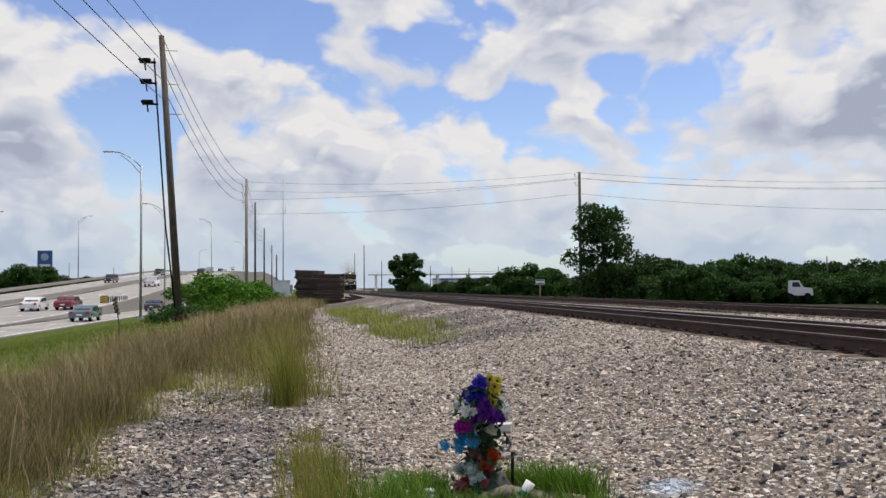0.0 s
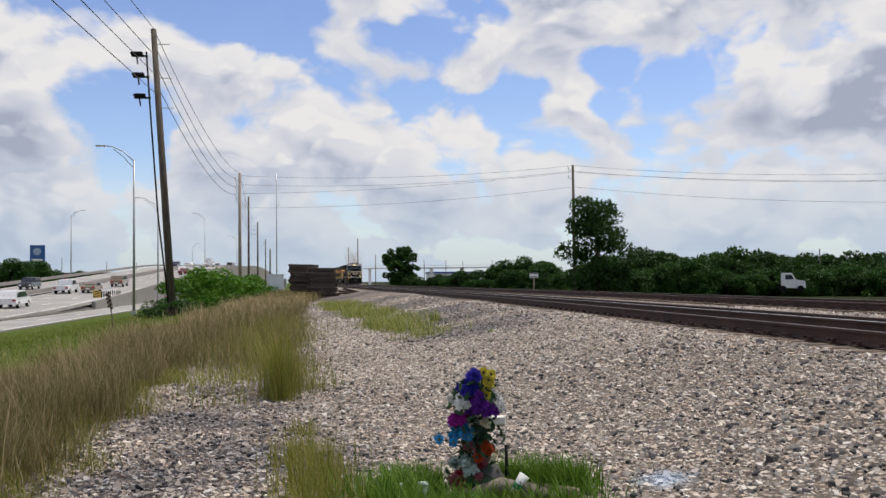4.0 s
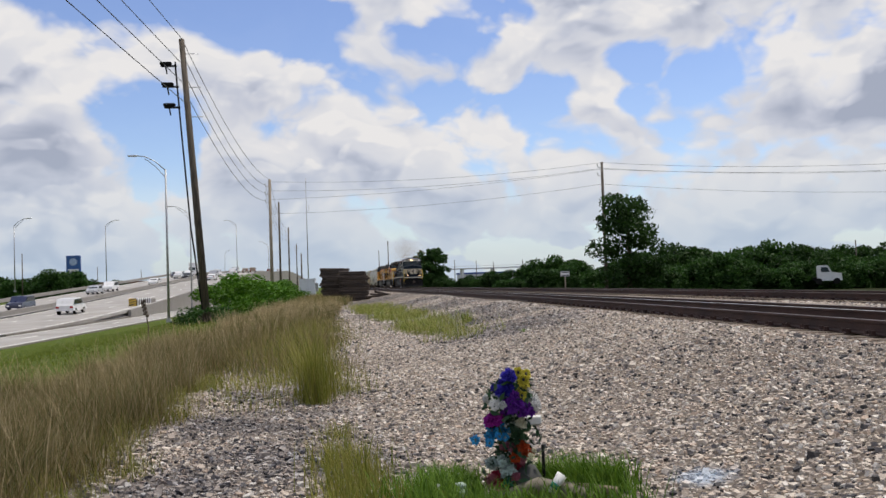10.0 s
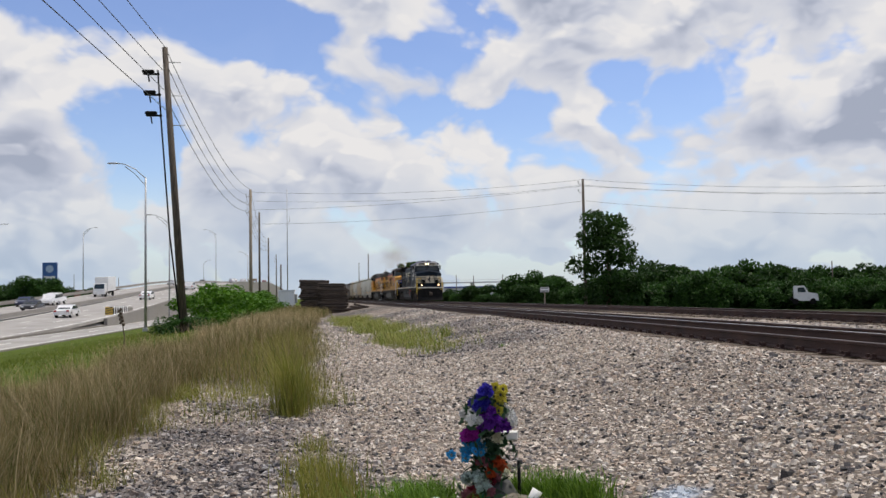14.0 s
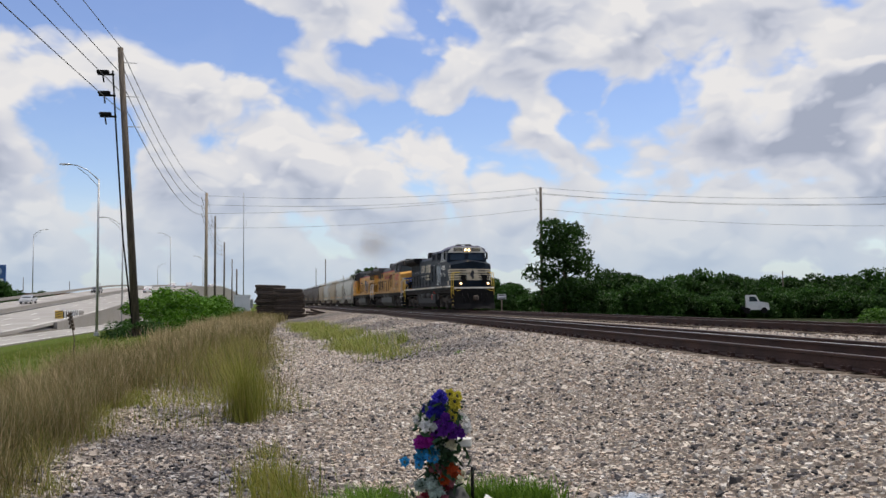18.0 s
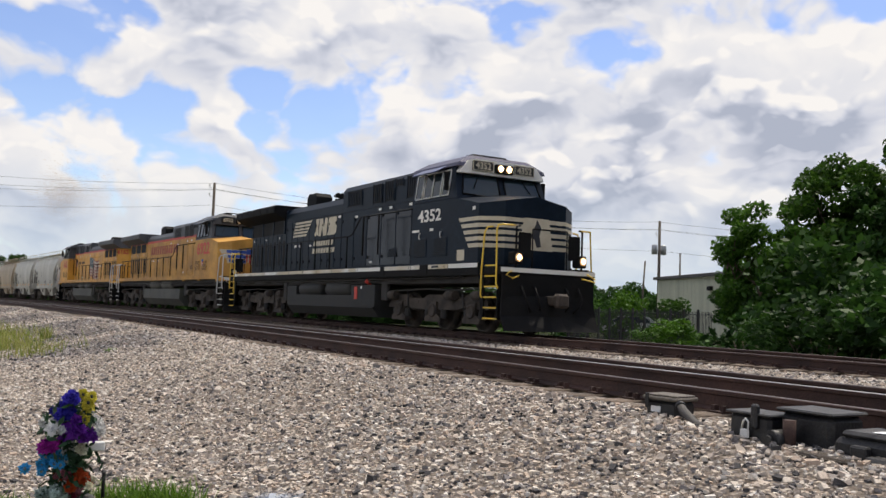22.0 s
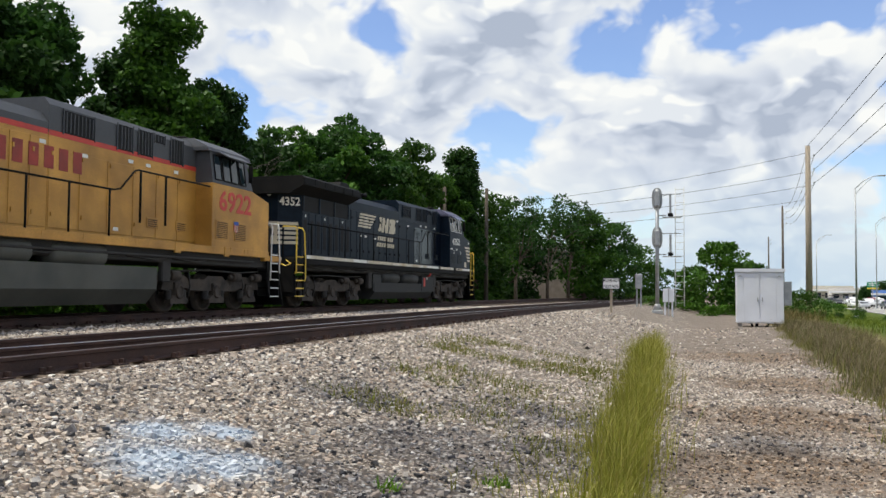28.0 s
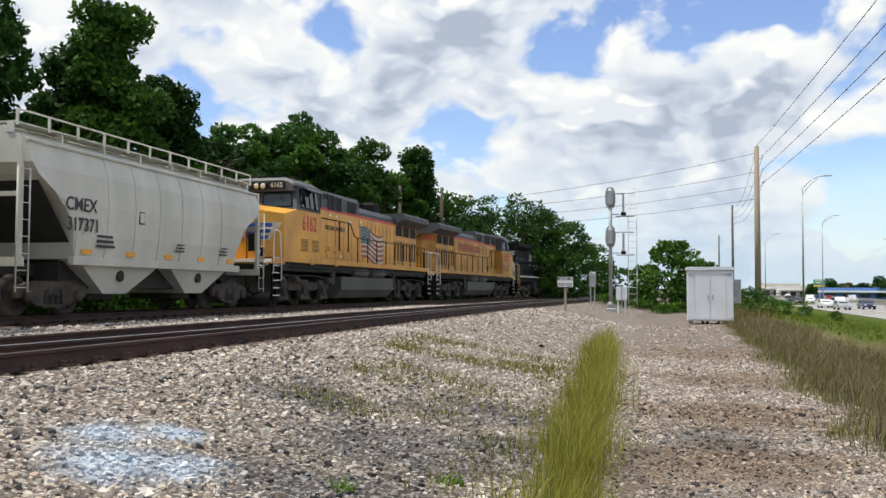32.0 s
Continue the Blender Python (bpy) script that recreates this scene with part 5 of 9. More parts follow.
def ballast_mat(name, stones):
    """Broken-stone surface. The sheet shows cells of stone size, the loose stones one colour each."""
    m = bpy.data.materials.new(name)
    m.use_nodes = True
    nt = m.node_tree
    N, L = nt.nodes.new, nt.links.new
    b = nt.nodes["Principled BSDF"]
    tc = N("ShaderNodeTexCoord")
    vec = tc.outputs["Object"]
    if stones:
        geo = N("ShaderNodeNewGeometry")
        col = stone_ramp(N, L, geo.outputs["Random Per Island"])
    else:
        vo = N("ShaderNodeTexVoronoi")
        vo.inputs["Scale"].default_value = 24.0
        L(vec, vo.inputs["Vector"])
        sx = N("ShaderNodeSeparateColor")
        L(vo.outputs["Color"], sx.inputs[0])
        col = stone_ramp(N, L, sx.outputs[0])
        # shade in the gaps between stones, put into the sheet's colour
        edge = N("ShaderNodeMapRange")
        edge.inputs["From Min"].default_value, edge.inputs["From Max"].default_value, edge.inputs["To Min"].default_value, edge.inputs["To Max"].default_value = 0.22, 0.60, 0.12, 0.9
        L(vo.outputs["Distance"], edge.inputs["Value"])
        col = mixc(N, L, edge.outputs[0], col, (0.125, 0.103, 0.084))
    fine = N("ShaderNodeTexNoise")
    fine.inputs["Scale"].default_value, fine.inputs["Detail"].default_value = 90, 3
    L(vec, fine.inputs["Vector"])
    hv = N("ShaderNodeHueSaturation")
    mr = N("ShaderNodeMapRange")
    mr.inputs["From Min"].default_value, mr.inputs["From Max"].default_value, mr.inputs["To Min"].default_value, mr.inputs["To Max"].default_value = 0.3, 0.7, 0.85, 1.15
    L(fine.outputs["Fac"], mr.inputs["Value"]), L(mr.outputs[0], hv.inputs["Value"]), L(col, hv.inputs["Color"])
    col = hv.outputs[0]
    grey = patch_mask(N, L, vec, GREY_SPOTS)
    gm = N("ShaderNodeMath")
    gm.operation, gm.inputs[1].default_value = "MULTIPLY", 0.8
    L(grey, gm.inputs[0])
    brown = N("ShaderNodeMix")
    brown.data_type, brown.blend_type = "RGBA", "MULTIPLY"
    brown.inputs["B"].default_value = (0.62, 0.54, 0.47, 1)
    L(patch_mask(N, L, vec, MUD_SPOTS), brown.inputs["Factor"]), L(col, brown.inputs["A"])
    col = brown.outputs["Result"]
    tone = N("ShaderNodeMix")
    tone.data_type, tone.blend_type = "RGBA", "MULTIPLY"
    tone.inputs["B"].default_value = (0.44, 0.47, 0.54, 1)
    L(gm.outputs[0], tone.inputs["Factor"]), L(col, tone.inputs["A"])
    col = tone.outputs["Result"]
    pm = N("ShaderNodeMath")
    pm.operation, pm.inputs[1].default_value = "MULTIPLY", 0.62
    L(patch_mask(N, L, vec, PAINT_SPOTS), pm.inputs[0])
    col = mixc(N, L, pm.outputs[0], col, (0.50, 0.60, 0.72))
    if not stones:
        # bare soil in the wheel tracks, dry soil under the grass, lawn towards the road, rough field far off
        sep = N("ShaderNodeSeparateXYZ")
        L(vec, sep.inputs[0])
        nz = N("ShaderNodeTexNoise")
        nz.inputs["Scale"].default_value, nz.inputs["Detail"].default_value = 0.7, 6
        L(vec, nz.inputs["Vector"])

        def band(a, b_, amp):
            k = N("ShaderNodeMath")
            k.operation, k.inputs[1].default_value = "MULTIPLY_ADD", amp
            L(nz.outputs["Fac"], k.inputs[0]), L(sep.outputs["X"], k.inputs[2])
            q = N("ShaderNodeMapRange")
            q.interpolation_type = "SMOOTHSTEP"
            q.inputs["From Min"].default_value, q.inputs["From Max"].default_value = a + amp / 2, b_ + amp / 2
            L(k.outputs[0], q.inputs["Value"])
            return q.outputs[0]
        soil = N("ShaderNodeTexNoise")
        soil.inputs["Scale"].default_value, soil.inputs["Detail"].default_value = 3.0, 8
        L(vec, soil.inputs["Vector"])
        dirt = N("ShaderNodeValToRGB")
        dirt.color_ramp.elements[0].position, dirt.color_ramp.elements[0].color = 0.35, (0.120, 0.098, 0.080, 1)
        dirt.color_ramp.elements[1].position, dirt.color_ramp.elements[1].color = 0.7, (0.30, 0.247, 0.207, 1)
        L(soil.outputs["Fac"], dirt.inputs[0])
        south = N("ShaderNodeMapRange")
        south.inputs["From Min"].default_value, south.inputs["From Max"].default_value, south.inputs["To Min"].default_value, south.inputs["To Max"].default_value = -4.5, -8.5, 0.0, 1.0
        L(sep.outputs["Y"], south.inputs["Value"])
        track = N("ShaderNodeMath")
        track.operation = "MULTIPLY"
        inv = N("ShaderNodeMath")
        inv.operation, inv.inputs[0].default_value = "SUBTRACT", 0.62
        L(band(0.2, 1.6, 2.0), inv.inputs[1]), L(inv.outputs[0], track.inputs[0]), L(south.outputs[0], track.inputs[1])
        tk = N("ShaderNodeMath")
        tk.operation, tk.inputs[1].default_value = "MAXIMUM", 0.0
        L(track.outputs[0], tk.inputs[0])
        col = mixc(N, L, tk.outputs[0], col, dirt.outputs[0])
        straw = N("ShaderNodeValToRGB")
        straw.color_ramp.elements[0].position, straw.color_ramp.elements[0].color = 0.35, (0.13, 0.12, 0.045, 1)
        straw.color_ramp.elements[1].position, straw.color_ramp.elements[1].color = 0.68, (0.30, 0.24, 0.12, 1)
        L(soil.outputs["Fac"], straw.inputs[0])
        col = mixc(N, L, band(-2.7, -3.6, 1.2), col, straw.outputs[0])
        lawn = N("ShaderNodeValToRGB")
        lawn.color_ramp.elements[0].position, lawn.color_ramp.elements[0].color = 0.3, (0.052, 0.078, 0.012, 1)
        lawn.color_ramp.elements[1].position, lawn.color_ramp.elements[1].color = 0.72, (0.102, 0.136, 0.022, 1)
        L(soil.outputs["Fac"], lawn.inputs[0])
        col = mixc(N, L, band(-5.2, -6.6, 1.6), col, lawn.outputs[0])
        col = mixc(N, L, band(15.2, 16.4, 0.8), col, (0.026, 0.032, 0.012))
    L(col, b.inputs["Base Color"])
    b.inputs["Roughness"].default_value, b.inputs["Specular IOR Level"].default_value = 0.95, 0.08
    bp = N("ShaderNodeBump")
    bp.inputs["Distance"].default_value = 0.03
    if stones:
        bp.inputs["Strength"].default_value = 0.25
        L(fine.outputs["Fac"], bp.inputs["Height"])
    else:
        bp.inputs["Strength"].default_value, bp.invert = 0.9, True
        L(vo.outputs["Distance"], bp.inputs["Height"])
    L(bp.outputs[0], b.inputs["Normal"])
    return m


def ground():
    xs = [-4000, -1500, -600, -300, -200, -140, -100, -70, -50, -40, -34, -30] + [-28 + k for k in range(16)] + [-12 + 0.5 * k for k in range(66)] + [21.5, 23, 25, 28, 32, 40, 55, 80, 120, 200, 350, 700, 1500, 4000]
    ys = [-4000, -1500, -700, -400, -260, -180, -130, -100] + [-80 + 2 * k for k in range(25)] + [-30 + 0.75 * k for k in range(80)] + [31 + 2 * k for k in range(50)] + [135, 145, 160, 180, 210, 260, 330, 450, 700, 1500, 4000]
    vs = [(x, y, ground_z(x, y)) for y in ys for x in xs]
    n = len(xs)
    fs = [(j * n + i, j * n + i + 1, (j + 1) * n + i + 1, (j + 1) * n + i) for j in range(len(ys) - 1) for i in range(n - 1)]
    me = bpy.data.meshes.new("ground")
    me.from_pydata(vs, [], fs)
    me.polygons.foreach_set("use_smooth", [True] * len(fs))
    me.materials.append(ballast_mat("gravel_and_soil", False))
    tagged(new("ground", me), "pale limestone gravel sloping up to the tracks, with dry and green grass", "ground", kind="structure")


ground()
rng = np.random.default_rng(5)


def scatter(name, pts, size, material, label, kind_shape, category):
    """Joins many small angular stones into one mesh."""
    n = len(pts)
    if kind_shape:      # far stones: six corners
        cube = np.array([(-1.3, 0, 0), (1.3, 0, 0), (0, -1.3, 0), (0, 1.3, 0), (0, 0, -1), (0, 0, 1.2)])
        tri = np.array([(0, 2, 5), (2, 1, 5), (1, 3, 5), (3, 0, 5)])
    else:
        cube = np.array([(x, y, z) for x in (-1, 1) for y in (-1, 1) for z in (-1, 1)], float)
        tri = np.array([(0, 1, 3), (0, 3, 2), (4, 6, 7), (4, 7, 5), (0, 4, 5), (0, 5, 1), (2, 3, 7), (2, 7, 6), (1, 5, 7), (1, 7, 3)])
    nv = len(cube)
    v = cube[None] * rng.uniform(0.45, 1.0, (n, nv, 3))
    v *= (size[:, None] * rng.uniform(0.65, 1.3, (n, 3)) * np.array([1.0, 1.0, 0.72]))[:, None, :]
    a, t = rng.uniform(0, 6.283, n), rng.uniform(-0.6, 0.6, n)
    ct, st = np.cos(t)[:, None], np.sin(t)[:, None]
    y, z = v[..., 1] * ct - v[..., 2] * st, v[..., 1] * st + v[..., 2] * ct
    ca, sa = np.cos(a)[:, None], np.sin(a)[:, None]
    x, y = v[..., 0] * ca - y * sa, v[..., 0] * sa + y * ca
    v = np.stack([x, y, z], -1) + pts[:, None, :]
    me = bpy.data.meshes.new(name)
    me.vertices.add(n * nv)
    me.vertices.foreach_set("co", v.astype(np.float32).ravel())
    f = (tri[None] + nv * np.arange(n)[:, None, None]).reshape(-1)
    me.loops.add(len(f))
    me.loops.foreach_set("vertex_index", f.astype(np.int32))
    me.polygons.add(len(f) // 3)
    me.polygons.foreach_set("loop_start", np.arange(0, len(f), 3, dtype=np.int32))
    me.polygons.foreach_set("use_smooth", np.zeros(len(f) // 3, bool))
    me.update(calc_edges=True)
    me.materials.append(material)
    return tagged(new(name, me), label, category, kind="stuff")


def bedz(p):
    return np.array([ground_z(x, y) for x, y in p])


def stones():
    fields = [(-3.0, 5.7, 2.2, 9.0, 560), (-3.2, 5.7, 9.0, 16.0, 300), (-3.4, 5.6, 16.0, 24.0, 170), (-2.6, 5.4, 24.0, 36.0, 90), (-2.6, 4.4, 36.0, 60.0, 36), (0.8, 6.0, -6.5, 2.2, 560), (-2.4, 0.8, -6.5, 2.2, 240), (-1.9, 6.0, -12.0, -6.5, 330), (-2.2, 6.0, -20.0, -12.0, 120),
              (-2.5, 6.0, -40.0, -20.0, 34), (6.6, 9.2, -9.0, 9.0, 90), (9.2, 12.7, -9.0, 9.0, 260), (9.2, 12.7, 9.0, 26.0, 130), (9.2, 12.9, -45.0, -9.0, 120), (13.2, 15.4, -8.0, 20.0, 40)]
    P, S = [], []
    for x0, x1, y0, y1, dens in fields:
        n = int((x1 - x0) * (y1 - y0) * dens)
        x, y = rng.uniform(x0, x1, n), rng.uniform(y0, y1, n)
        # thinner where soil, grass or wheel tracks show
        soilish = (y < -4.5) & (x < 0.9 + 0.02 * -y) & (rng.random(n) < 0.7)
        verge = ((x < -2.4 + 0.3 * np.sin(y * 1.3)) | ((y > 14) & (x < -0.8 - 0.05 * (y - 14)))) & (rng.random(n) < 0.75)
        keep = ~(soilish | verge) & (np.hypot(x, y) > 1.2)
        P.append(np.stack([x, y], 1)[keep])
        S.append(rng.gamma(9, 0.0019, n)[keep] * (1.0 + 0.30 * (np.hypot(x, y)[keep] > 12) + 0.35 * (np.hypot(x, y)[keep] > 20) + 0.5 * (np.hypot(x, y)[keep] > 34)))
    # fine gravel trodden into the service track
    for x0, x1, y0, y1, dens in ((-2.2, 0.7, -12.0, -3.0, 620), (-2.6, 0.9, -24.0, -12.0, 260)):
        n = int((x1 - x0) * (y1 - y0) * dens)
        P.append(np.column_stack([rng.uniform(x0, x1, n), rng.uniform(y0, y1, n)]))
        S.append(rng.gamma(6, 0.0016, n) * (1.0 if y1 > -10 else 1.5))
    p, s = np.concatenate(P), np.concatenate(S).clip(0.005, 0.062)
    z = bedz(p) + s * 0.25
    near = (np.hypot(p[:, 0], p[:, 1]) < 13) & (p[:, 0] < 6.2)
    q, lime = np.column_stack([p, z]), ballast_mat("loose_limestone", True)
    scatter("ballast_stones", q[near], s[near], lime, "loose broken limestone ballast, white, cream and grey", 0, "gravel")
    scatter("ballast_stones", q[~near], s[~near] * 1.1, lime, "loose broken limestone ballast farther along the line", 1, "gravel")


stones()


# ---------------------------------------------------------------- tracks
RAIL_PROFILE = [(-0.070, -0.186), (-0.070, -0.172), (-0.012, -0.150), (-0.009, -0.050), (-0.036, -0.038), (-0.037, -0.006), (-0.026, 0.0), (0.026, 0.0), (0.037, -0.006), (0.036, -0.038), (0.009, -0.050), (0.012, -0.150), (0.070, -0.172), (0.070, -0.186)]


def rail(name, line, label, top=RUST_TOP, lift=0.0):
    """A rail of true section along x = line(y); its worn top is a strip of its own."""
    mb, tp = M(), M()
    ya, yb = line[0], line[1]
    ys = []
    y = ya
    while y < yb:
        ys.append(y)
        y += 3.0 if -30 < y < 80 else 8.0
    ys.append(yb)
    R, S = [], []
    for y in ys:
        x = line[2](y)
        R.append([(x + a, y, b + lift) for a, b in RAIL_PROFILE])
        S.append([(x + a, y, b + lift) for a, b in ((-0.033, -0.003), (-0.025, 0.0016), (0.025, 0.0016), (0.033, -0.003))])
    mb.loft(R)
    tp.loft(S, close=False, caps=False)
    ob = one(name, mb, RUST, label, "rail", group="rails")
    part("running_surface", tp, top, ob, "bright worn rail head")
    return ob


def shifted(x):
    return lambda y: x + bend(y)


def crossing(y):
    """The closure rail that runs slantwise between the two running rails of the near track."""
    return bend(y) + 7.72 - 0.055 * max(-y, 0) * (y > -14) - 0.77 * (y <= -14) - 0.004 * max(y, 0)


rail("rail", (-74.0, 330.0, shifted(NEAR_RAIL)), "rust-brown rail of the near track with worn head")
rail("rail", (-330.0, 330.0, shifted(8.40)), "rust-brown rail of the near track, far side")
rail("rail", (-74.0, 160.0, crossing), "bright-headed closure rail between the running rails", STEEL)
rail("rail", (-330.0, 330.0, lambda y: main_x(y) - GAUGE), "rust-brown rail of the main track beneath the train")
rail("rail", (-330.0, 330.0, lambda y: main_x(y) + GAUGE), "rust-brown rail of the main track, far side")
rail("rail", (-330.0, -74.5, shifted(6.97)), "rust-brown rail of the near track beyond the frog")


def ties():
    bed = thing("track_ties", "weathered timber ties bedded in ballast under both tracks", "track ties", kind="structure")
    shapes = []
    for k in range(4):
        mb = M().box(-1.3, 1.3, -0.115, 0.115, -0.17, 0.0, 0.012)
        mb.v = [(x + random.uniform(-0.012, 0.012), y + random.uniform(-0.01, 0.01), z + random.uniform(-0.008, 0.003)) for x, y, z in mb.v]
        shapes.append(mb.mesh("tie", TIE))
    longs = [M().box(-1.75, 1.75, -0.115, 0.115, -0.17, 0.0, 0.012).mesh("tie", TIE)]
    n = 0
    for mid, base, reach in ((shifted(7.55), longs, 74), (main_x, shapes, 76)):
        for k in range(-reach, reach):
            y = k * 0.56 + random.uniform(-0.03, 0.03)
            ob = new("tie", random.choice(base))
            ob.parent = bed
            ob.location = (mid(y) + random.uniform(-0.05, 0.05), y, -0.186 + random.uniform(-0.006, 0.0))
            ob.rotation_euler = (0, 0, random.uniform(-0.012, 0.012))
    # plates, spikes and clips of the nearest rails
    mb = M()
    for k in range(-52, 60):
        y = k * 0.56
        for X in (NEAR_RAIL + bend(y), 8.40 + bend(y), main_x(y) - GAUGE, main_x(y) + GAUGE):
            mb.box(X - 0.17, X + 0.17, y - 0.09, y + 0.09, -0.186, -0.172)
            for s in (-1, 1):
                mb.box(X + s * 0.075, X + s * 0.135, y - 0.075, y - 0.035, -0.175, -0.125).box(X + s * 0.075, X + s * 0.135, y + 0.035, y + 0.075, -0.175, -0.125)
    tagged(part("rail_fasteners", mb, RUST, bed, "rusty tie plates with clips"), kind="stuff")
    far = M()
    for mid in (shifted(7.55), main_x):
        for k in list(range(-230, -76)) + list(range(76, 300)):
            y = k * 0.56
            far.box(mid(y) - 1.35, mid(y) + 1.35, y - 0.115, y + 0.115, -0.3, -0.19)
    tagged(part("far_ties", far, TIE, bed), kind="stuff")


ties()


# ---------------------------------------------------------------- plants
def leaf_mat(name, dark, light, rough=0.55):
    m = bpy.data.materials.new(name)
    m.use_nodes = True
    nt = m.node_tree
    N, L = nt.nodes.new, nt.links.new
    b = nt.nodes["Principled BSDF"]
    g, oi = N("ShaderNodeNewGeometry"), N("ShaderNodeObjectInfo")
    r = N("ShaderNodeValToRGB")
    r.color_ramp.elements[0].color, r.color_ramp.elements[1].color = (*dark, 1), (*light, 1)
    L(g.outputs["Random Per Island"], r.inputs[0])
    hv, mr = N("ShaderNodeHueSaturation"), N("ShaderNodeMapRange")
    mr.inputs["To Min"].default_value, mr.inputs["To Max"].default_value = 0.75, 1.3
    L(oi.outputs["Random"], mr.inputs["Value"]), L(mr.outputs[0], hv.inputs["Value"]), L(r.outputs[0], hv.inputs["Color"])
    L(hv.outputs[0], b.inputs["Base Color"])
    b.inputs["Roughness"].default_value = rough
    b.inputs["Specular IOR Level"].default_value = 0.18
    tr, mx = N("ShaderNodeBsdfTranslucent"), N("ShaderNodeMixShader")
    L(hv.outputs[0], tr.inputs["Color"])
    mx.inputs[0].default_value = 0.32
    out = nt.nodes["Material Output"]
    L(b.outputs[0], mx.inputs[1]), L(tr.outputs[0], mx.inputs[2]), L(mx.outputs[0], out.inputs[0])
    return m


LEAF = leaf_mat("broad_green_leaf", (0.027, 0.076, 0.010), (0.078, 0.170, 0.020))
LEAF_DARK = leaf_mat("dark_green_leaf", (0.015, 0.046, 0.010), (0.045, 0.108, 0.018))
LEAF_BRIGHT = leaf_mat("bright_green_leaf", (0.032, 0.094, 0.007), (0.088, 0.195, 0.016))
# darker leaf: the shade of growth seen against the sun, put into its colour
LEAF_BACKLIT = leaf_mat("backlit_shade_leaf", (0.013, 0.040, 0.008), (0.040, 0.098, 0.016))
BARK = mat("grey_brown_bark", (0.10, 0.075, 0.055), 0.9, var=0.35, scale=5, bump=0.6, bscale=30)
BARE = mat("pale_dead_wood", (0.26, 0.23, 0.20), 0.85, var=0.25, scale=5)


def quads_mesh(name, c, u, w, material):
    """A mesh of separate leaves: four corners each round its centre."""
    n = len(c)
    v = np.stack([c - u, c + w * 0.9, c + u, c - w * 0.9], 1).reshape(-1, 3)
    me = bpy.data.meshes.new(name)
    me.vertices.add(4 * n)
    me.vertices.foreach_set("co", v.astype(np.float32).ravel())
    me.loops.add(4 * n)
    me.loops.foreach_set("vertex_index", np.arange(4 * n, dtype=np.int32))
    me.polygons.add(n)
    me.polygons.foreach_set("loop_start", np.arange(0, 4 * n, 4, dtype=np.int32))
    me.polygons.foreach_set("use_smooth", np.zeros(n, bool))
    me.update(calc_edges=True)
    me.materials.append(material)
    return me


def rand_dirs(r, n):
    d = r.normal(size=(n, 3))
    return d / np.linalg.norm(d, axis=1, keepdims=True)


def leaves_at(r, centres, radii, per, size, name, material, flat=0.75):
    """Leaves on the shells of clumps."""
    C, k = [], 0
    for c, rad in zip(centres, radii):
        n = int(per * rad * rad) + 6
        d = rand_dirs(r, n)
        d[:, 2] *= flat
        C.append(c + d * rad * r.uniform(0.55, 1.05, (n, 1)))
    c = np.concatenate(C)
    n = len(c)
    nrm = rand_dirs(r, n) + np.array([0, 0, 0.7])
    nrm /= np.linalg.norm(nrm, axis=1, keepdims=True)
    u = np.cross(nrm, rand_dirs(r, n))
    u /= np.linalg.norm(u, axis=1, keepdims=True)
    w = np.cross(nrm, u)
    s = (size * r.uniform(0.6, 1.3, n))[:, None]
    return quads_mesh(name, c, u * s, w * s * 0.62, material)


def limb(mb, r, p, d, length, rad, depth, tips):
    """A bending branch that forks and tapers."""
    pts, rs = [p], [rad]
    q = Vector(p)
    for k in range(4):
        d = (d + Vector(r.normal(size=3)) * 0.16 + Vector((0, 0, 0.05))).normalized()
        q = q + d * length / 4
        pts.append(tuple(q)), rs.append(rad * (1 - 0.16 * (k + 1)))
    mb.tube(pts, rs, n=6 if rad > 0.06 else 4)
    if depth <= 0:
        tips.append(np.array(q))
        return
    for k in range(3 if depth > 1 else 2):
        nd = (d + Vector(r.normal(size=3)) * 0.62).normalized()
        limb(mb, r, pts[2 + (k % 3)], nd, length * r.uniform(0.55, 0.8), rad * 0.52, depth - 1, tips)
    tips.append(np.array(q))


